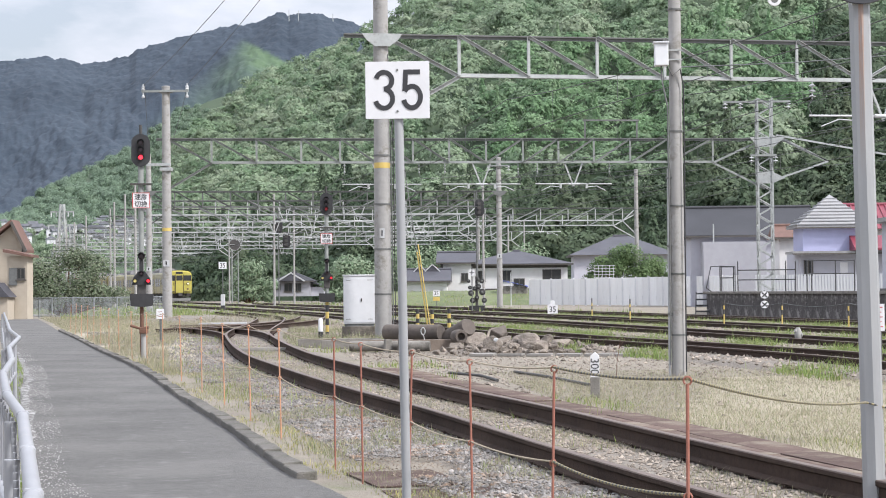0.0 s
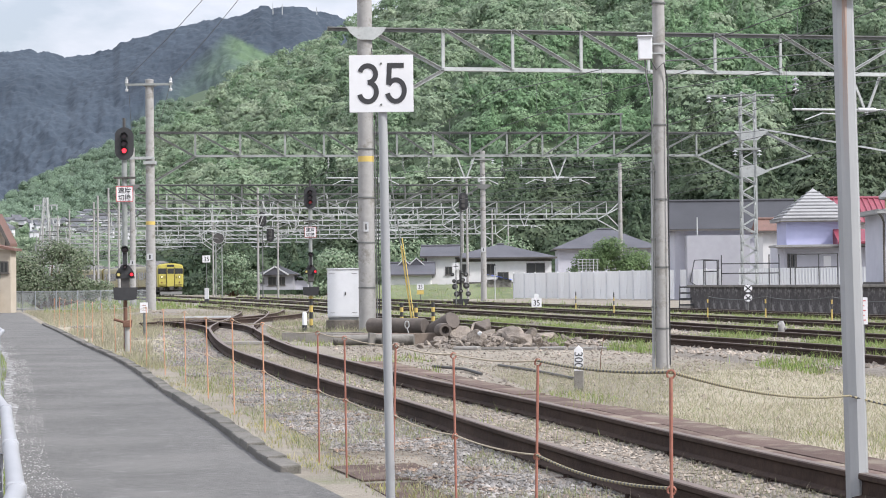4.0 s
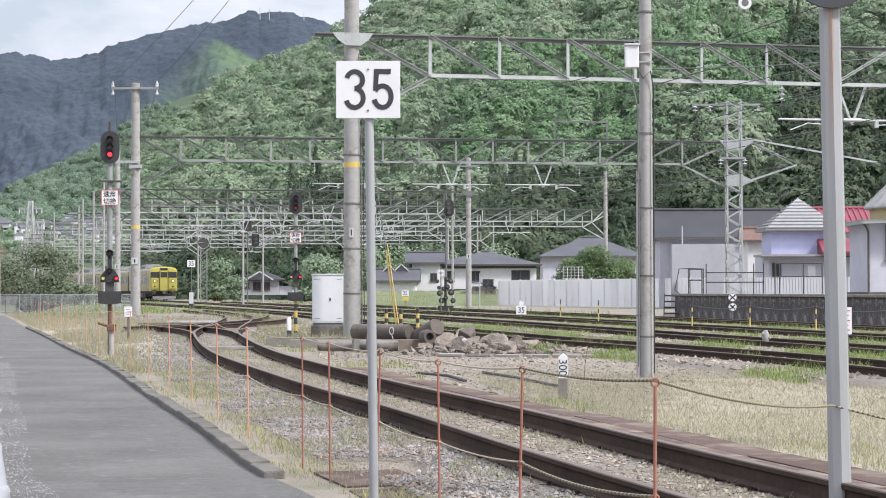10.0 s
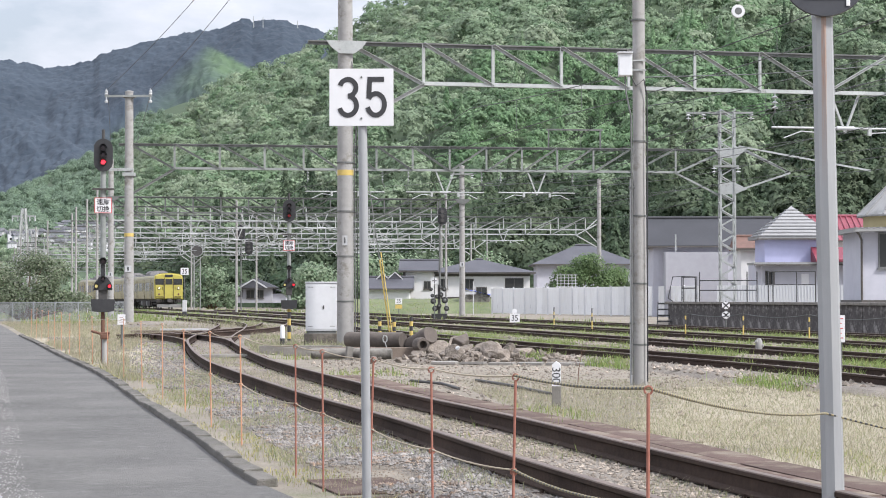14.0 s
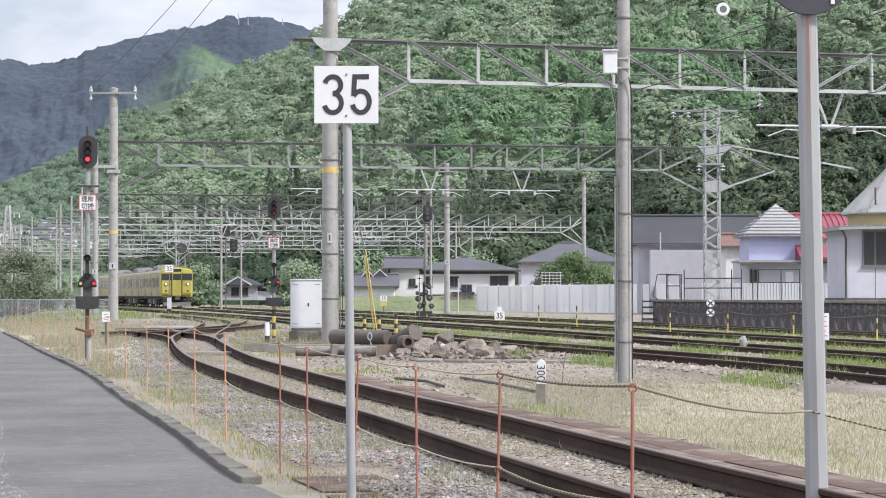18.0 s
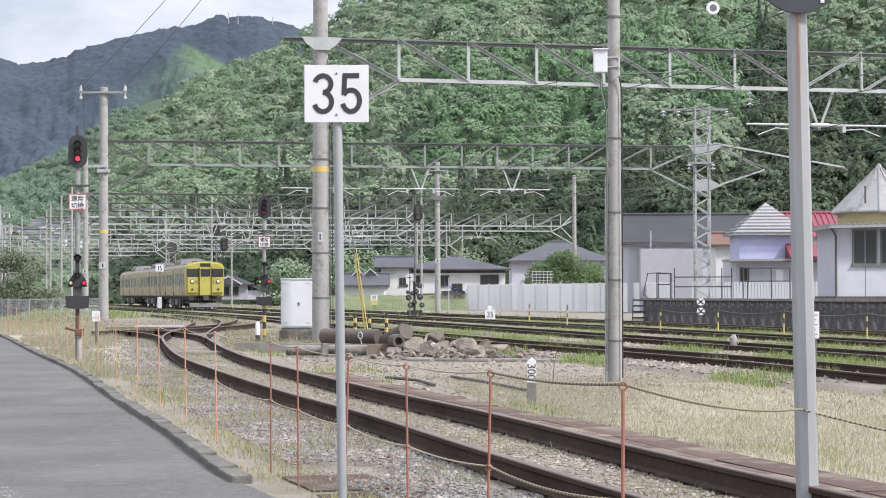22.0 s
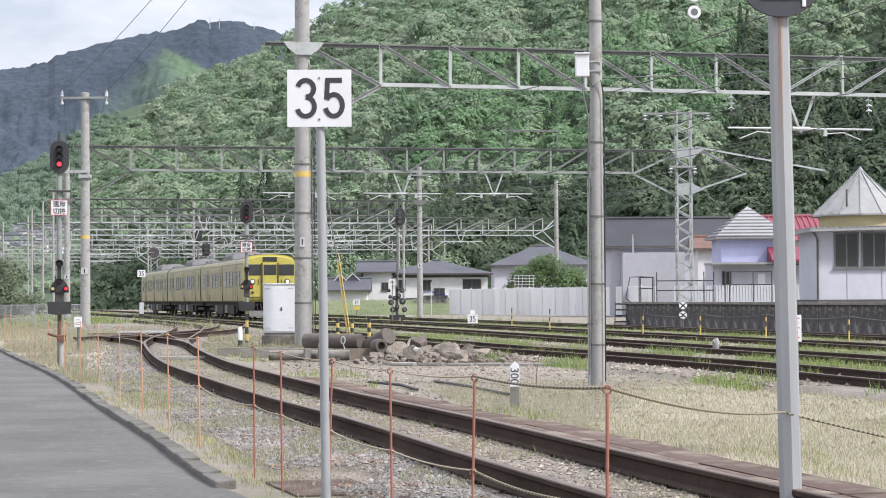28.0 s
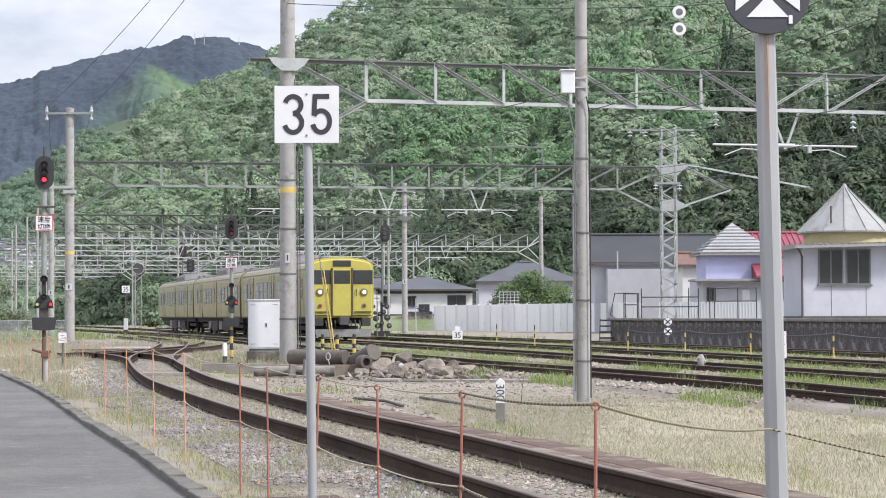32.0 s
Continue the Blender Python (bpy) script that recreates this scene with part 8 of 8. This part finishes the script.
p = clumped(scatter(SIDING, 9, 62, siding_to_fence, lambda y: -0.62, lambda y: near_density(y) * 1.35, 1), 0.7, -0.28, 44.0)
stones("ballast_stones", p, rng.uniform(0.008, 0.020, len(p)) * (1 + 0.9 * rng.random(len(p)) ** 6), M_STONE, "loose grey crushed stone beside the siding", 0.036)
p = scatter(SIDING, 9, 30, siding_to_fence, lambda y: -0.6, lambda y: 520 if y < 18 else 260, 101)
M_SOILG = material("soil_grit", (0.15, 0.12, 0.092), (0.27, 0.225, 0.178), 0.95, scale=12, big=0.8, bump=0.2, island=0.4)
stones("soil_grit", p, rng.uniform(0.004, 0.011, len(p)), M_SOILG, "brown soil grit and chips between the stones", 0.036)
M_STONEB = material("track_stone", (0.18, 0.153, 0.125), (0.33, 0.285, 0.238), 0.92, scale=12, big=0.8, bump=0.3, island=0.4)
p = scatter(SIDING, 9, 62, -0.50, 0.50, lambda y: near_density(y) * 0.55, 2) + scatter(SIDING, 9, 50, 0.62, 0.9, lambda y: near_density(y) * 0.5, 3)
stones("ballast_stones", p, rng.uniform(0.010, 0.026, len(p)), M_STONEB, "rust-stained crushed stone between the siding rails", 0.035)
p = scatter(SIDING, 14, 50, 1.6, lambda y: spline(SECOND, y) - spline(SIDING, y) - 0.7, lambda y: 20 if y < 24 else 55, 4)
stones("loose_gravel", p, rng.uniform(0.008, 0.024, len(p)) * (1 + 1.6 * rng.random(len(p)) ** 8), M_STONEB, "scattered gravel on the dusty yard", 0.0)
p = []
for off, k in ((0, SECOND), (0, MAIN), (4.0, MAIN), (8.5, MAIN)):
    p += [(x + off, y) for x, y in scatter(k, 26, 95, -1.85, 1.85, lambda y: 20 if y < 60 else 9, 5 + int(off))]
stones("ballast_stones", p, rng.uniform(0.035, 0.065, len(p)), M_STONEB, "crushed stone on the yard tracks", 0.065)
# low heap of spoil by the turnout
b = bm_new()
bmesh.ops.create_grid(b, x_segments=18, y_segments=10, size=1)
for v in b.verts:
    x, y = v.co.x, v.co.y
    v.co = Vector((x * 3.2, y * 4.5, 0.26 * max(0, 1 - x * x) * max(0, 1 - y * y) * (1 + 0.7 * noise.noise(Vector((x * 3, y * 3, 5)))) - 0.02))
solo("earth_mound", b, M_BALLAST, "low grassy heap of old ballast beside the turnout", "heap", at=pose(-13.2, 84, 0.02), smooth=True)

# straw mat under the dry grass, pale worn soil between
M_STRAW = material("straw_mat", (0.27, 0.24, 0.178), (0.36, 0.322, 0.243), 0.95, scale=30, big=0.6, bump=0.6, bump_scale=70, stain=(0.23, 0.205, 0.16), stain_at=0.60, dist=0.008)
b = bm_new()
rg, prev = random.Random(55), None
for k in range(84):
    y = 7 + k * 0.25
    x = spline(SIDING, y)
    lo = 1.75 + max(0.0, y - 18.5) * 0.42 + 0.5 * noise.noise(Vector((y * 0.7, 0, 2))) + rg.uniform(-0.28, 0.28)
    row = [b.verts.new((x + o, y, z)) for o, z in ((lo, -0.01), (lo + 0.25, 0.008), (7.4 + rg.uniform(-0.3, 0.3), 0.008), (7.9, -0.01))]
    if prev:
        for q in range(3):
            b.faces.new((prev[q], prev[q + 1], row[q + 1], row[q]))
    prev = row
solo("dry_ground", b, M_STRAW, "straw-covered dry ground of the yard", "ground", "structure")
strip("dry_ground", EDGE, 36, 80, 0.15, 3.6, 0.008, M_STRAW, "straw-covered dry ground by the path", "ground", 0.8, 0.5)

# ---- grass ----


def grass(name, pts, h0, h1, w, mat, label, green, z=0.0, lean=0.45, seed=0):
    """Bent blades of two faces each. green: share of the tint."""
    rg = np.random.default_rng(seed)
    P = np.array(pts)
    n = len(P)
    a = rg.uniform(0, 6.283, n)
    h = rg.uniform(h0, h1, n) * (0.6 + 0.8 * rg.random(n) ** 2)
    ww = w * rg.uniform(0.6, 1.3, n)
    dx, dy = np.cos(a), np.sin(a)
    b = rg.uniform(0, 6.283, n)
    lx, ly = np.cos(b) * h * lean * rg.random(n), np.sin(b) * h * lean * rg.random(n)
    base = np.stack([P[:, 0], P[:, 1], np.full(n, z)], 1)
    off = np.stack([dx * ww / 2, dy * ww / 2, np.zeros(n)], 1)
    mid = base + np.stack([lx * 0.4, ly * 0.4, h * 0.6], 1)
    tip = base + np.stack([lx, ly, h], 1)
    V = np.stack([base - off, base + off, mid + off * 0.7, mid - off * 0.7, tip + off * 0.15, tip - off * 0.15], 1).reshape(-1, 3)
    k = np.arange(n)[:, None] * 6
    F = np.concatenate([k + np.array([[0, 1, 2, 3]]), k + np.array([[3, 2, 4, 5]])])
    t = np.clip(rg.normal(green, 0.25, n), 0, 1).repeat(6)
    ob = new(name, raw_mesh(name, V, F, mat, t))
    return tagged(ob, label, "grass", kind="stuff")


p = clumped(scatter(SIDING, 10, 30, lambda y: 1.9 + max(0, (y - 22) * 0.12), lambda y: spline(SECOND, y) - spline(SIDING, y) - 1.3, lambda y: 1200 if y < 20 else 650 if y < 27 else 260, 11), 0.35, -0.6, 3.0)
grass("dry_grass", p, 0.03, 0.085, 0.0045, M_DRY, "dry straw-coloured grass on the yard", 0.12, lean=1.3, seed=1)
p = scatter(EDGE, 10, 62, 0.18, lambda y: 0.75 if y < 20 else 1.2, lambda y: 300 if y < 24 else 200 if y < 36 else 90, 12)
grass("dry_grass", clumped(p, 0.8, -0.1, 1.0), 0.02, 0.06, 0.005, M_DRY, "thin dry grass along the kerb and fence", 0.25, seed=2)
p = clumped(scatter(EDGE, 30, 100, 0.2, lambda y: max(0.4, min(7.5, spline(SIDING, y) - spline(EDGE, y) - 1.9)), lambda y: 240 if y < 55 else 130, 13), 0.35, -0.35, 2.0)
grass("dry_grass", p, 0.06, 0.24, 0.008, M_DRY, "tall dry grass around the signal and pole", 0.08, lean=0.9, seed=3)
p = clumped(scatter(SIDING, 20, 60, -1.9, -0.7, 60, 14), 0.7, -0.05, 7.0) + clumped(scatter(SIDING, 14, 50, -0.5, 0.5, 50, 15), 0.9, 0.1, 4.0)
grass("weeds", p, 0.04, 0.14, 0.009, M_GREENGRASS, "sparse weeds in the crushed stone", 0.35, seed=4)
p = []
for keys, off, a, c, lo in ((SECOND, 0, 1.0, 2.6, -0.15), (MAIN, 0, -2.1, -0.8, -0.05), (MAIN, 0, 1.0, 3.0, -0.2), (MAIN, 4.0, 1.0, 3.4, -0.15), (MAIN, 8.5, -2.0, -0.9, 0.0), (SECOND, 0, -0.45, 0.45, 0.12), (SECOND, 0, -2.2, -0.75, 0.10)):
    q = scatter(keys, 24, 100, a, c, lambda y: 230 if y < 45 else 140 if y < 65 else 50, 40 + int(a * 10 + off * 7))
    p += clumped([(x + off, y) for x, y in q], 0.55, lo + 0.02, 9.0 + off)
grass("weeds", p, 0.07, 0.20, 0.012, M_GREENGRASS, "bright green weeds between the yard tracks", 0.15, z=0.03, lean=0.9, seed=5)
p = []
for i in range(36000):
    y = rng.uniform(90, 215)
    x = rng.uniform(-0.245, 0.075) * y if y > 120 else rng.uniform(-0.23, 0.105) * y
    if abs(x - main_x(y)) > 1.7 and abs(x - spline(SECOND, y)) > 1.4 and x - main_x(y) < 12 and abs(x - main_x(y) - 4) > 1.5 and abs(x - main_x(y) - 8.5) > 1.5:
        p.append((x, y))
grass("rough_grass", clumped(p, 0.08, -0.25, 5.0), 0.08, 0.30, 0.045, M_GREENGRASS, "rough green grass beyond the yard", 0.18, seed=6)
p = [(rng.uniform(-12, 3.4), rng.uniform(153.2, 160.0)) for i in range(5200)]
grass("rough_grass", p, 0.06, 0.18, 0.035, M_GREENGRASS, "rough dull grass on the low bank", 0.28, z=np.interp([q[1] for q in p], (153.0, 155.5, 158.0, 163.5), (-0.10, 0.68, 1.05, 1.1)), seed=21)
p = clumped(scatter(EDGE, 4.5, 40, -2.6, -2.0, lambda y: 900 if y < 14 else 260, 19), 0.9, -0.15, 8.0)
grass("weeds", p, 0.04, 0.16, 0.008, M_GREENGRASS, "green weeds under the guard rail", 0.2, seed=7)
p = clumped(scatter(SIDING, 18, 45, 0.9, 2.6, lambda y: 120, 20), 0.6, 0.12, 2.5)
grass("weeds", p, 0.04, 0.12, 0.01, M_GREENGRASS, "low green weeds beside the walkway", 0.3, seed=8)
p = clumped(scatter(SIDING, 10, 34, lambda y: siding_to_fence(y) - 0.2, lambda y: -0.7, lambda y: 700 if y < 20 else 420, 61), 0.9, -0.02, 12.0)
grass("dry_grass", p, 0.02, 0.07, 0.006, M_DRY, "patches of dry grass in the crushed stone", 0.30, z=0.035, lean=1.2, seed=9)
p = clumped(scatter(SIDING, 10, 40, -0.48, 0.48, lambda y: 600 if y < 20 else 360, 62), 0.7, -0.12, 21.0)
grass("dry_grass", p, 0.02, 0.05, 0.006, M_DRY, "thin straw between the siding rails", 0.10, z=0.036, lean=1.4, seed=10)
p = clumped(scatter(EDGE, 9, 40, 0.15, 0.75, lambda y: 500 if y < 20 else 260, 63), 1.1, 0.0, 31.0)
grass("weeds", p, 0.015, 0.045, 0.006, M_GREENGRASS, "low green weeds along the kerb", 0.85, z=0.01, lean=1.0, seed=11)
M_GRIT = material("pale_grit", (0.25, 0.245, 0.235), (0.40, 0.392, 0.378), 0.9, scale=12, bump=0.2, island=0.35)
p = clumped(scatter(EDGE, 5, 45, -2.25, -1.62, lambda y: 520 if y < 14 else 340, 71), 0.9, -0.25, 51.0) + scatter(EDGE, 4.6, 9, -2.1, -0.1, lambda y: 260, 72)
stones("grit", p, rng.uniform(0.004, 0.010, len(p)), M_GRIT, "pale loose grit along the edge of the asphalt", 0.012)
p = clumped(scatter(SIDING, 44, 120, 0.95, lambda y: max(1.0, spline(SECOND, y) - spline(SIDING, y) - 1.2), lambda y: 120 if y < 70 else 70, 81), 0.25, -0.12, 61.0)
grass("rough_grass", p, 0.05, 0.20, 0.014, M_DRY, "rough dry and green grass around the turnout", 0.30, lean=1.0, seed=12)
p = scatter(SIDING, 44, 100, 0.95, lambda y: max(1.0, spline(SECOND, y) - spline(SIDING, y) - 1.2), lambda y: 60 if y < 70 else 30, 82)
stones("loose_gravel", p, rng.uniform(0.02, 0.05, len(p)), M_STONEB, "brown gravel around the turnout", 0.0)
spots = []
for i in range(420):
    y = rnd.uniform(800, 1290)
    spots.append((rnd.uniform(-0.29, -0.17) * y, y, town_z(y), rnd.uniform(2.4, 4.6), rnd.random(), 0))
forest("garden_trees", spots, M_FOREST, "green garden trees among the far houses", True)
p = [(-13.2 + 3.0 * math.cos(a) * r, 84 + 4.2 * math.sin(a) * r) for a, r in zip(rng.uniform(0, 6.283, 900), rng.random(900) ** 0.5)]
stones("gravel_heap", p[:450], rng.uniform(0.04, 0.10, 450), M_STONEB, "brown gravel on the low heap by the turnout", 0.03)
q = [w for w in p[450:] if ((w[0] + 13.2) / 3.0) ** 2 + ((w[1] - 84) / 4.2) ** 2 < 0.4]
stones("gravel_heap", q, rng.uniform(0.05, 0.12, len(q)), M_STONEB, "brown gravel on top of the low heap", 0.15)
p = [(-12.2 + 3.6 * math.cos(a) * r, 83 + 5 * math.sin(a) * r) for a, r in zip(rng.uniform(0, 6.283, 2600), rng.random(2600) ** 0.5)]
grass("dry_grass", clumped(p, 0.5, -0.1, 71.0), 0.12, 0.45, 0.012, M_DRY, "tall dry grass on the gravel heap", 0.15, z=0.05, lean=0.9, seed=14)
p = clumped(scatter(SIDING, 10, 27, 2.1, 7.0, lambda y: 260, 91), 0.55, 0.30, 81.0)
grass("weeds", p, 0.02, 0.07, 0.006, M_GREENGRASS, "small green tufts in the straw", 0.45, z=0.01, lean=1.2, seed=15)


motions()
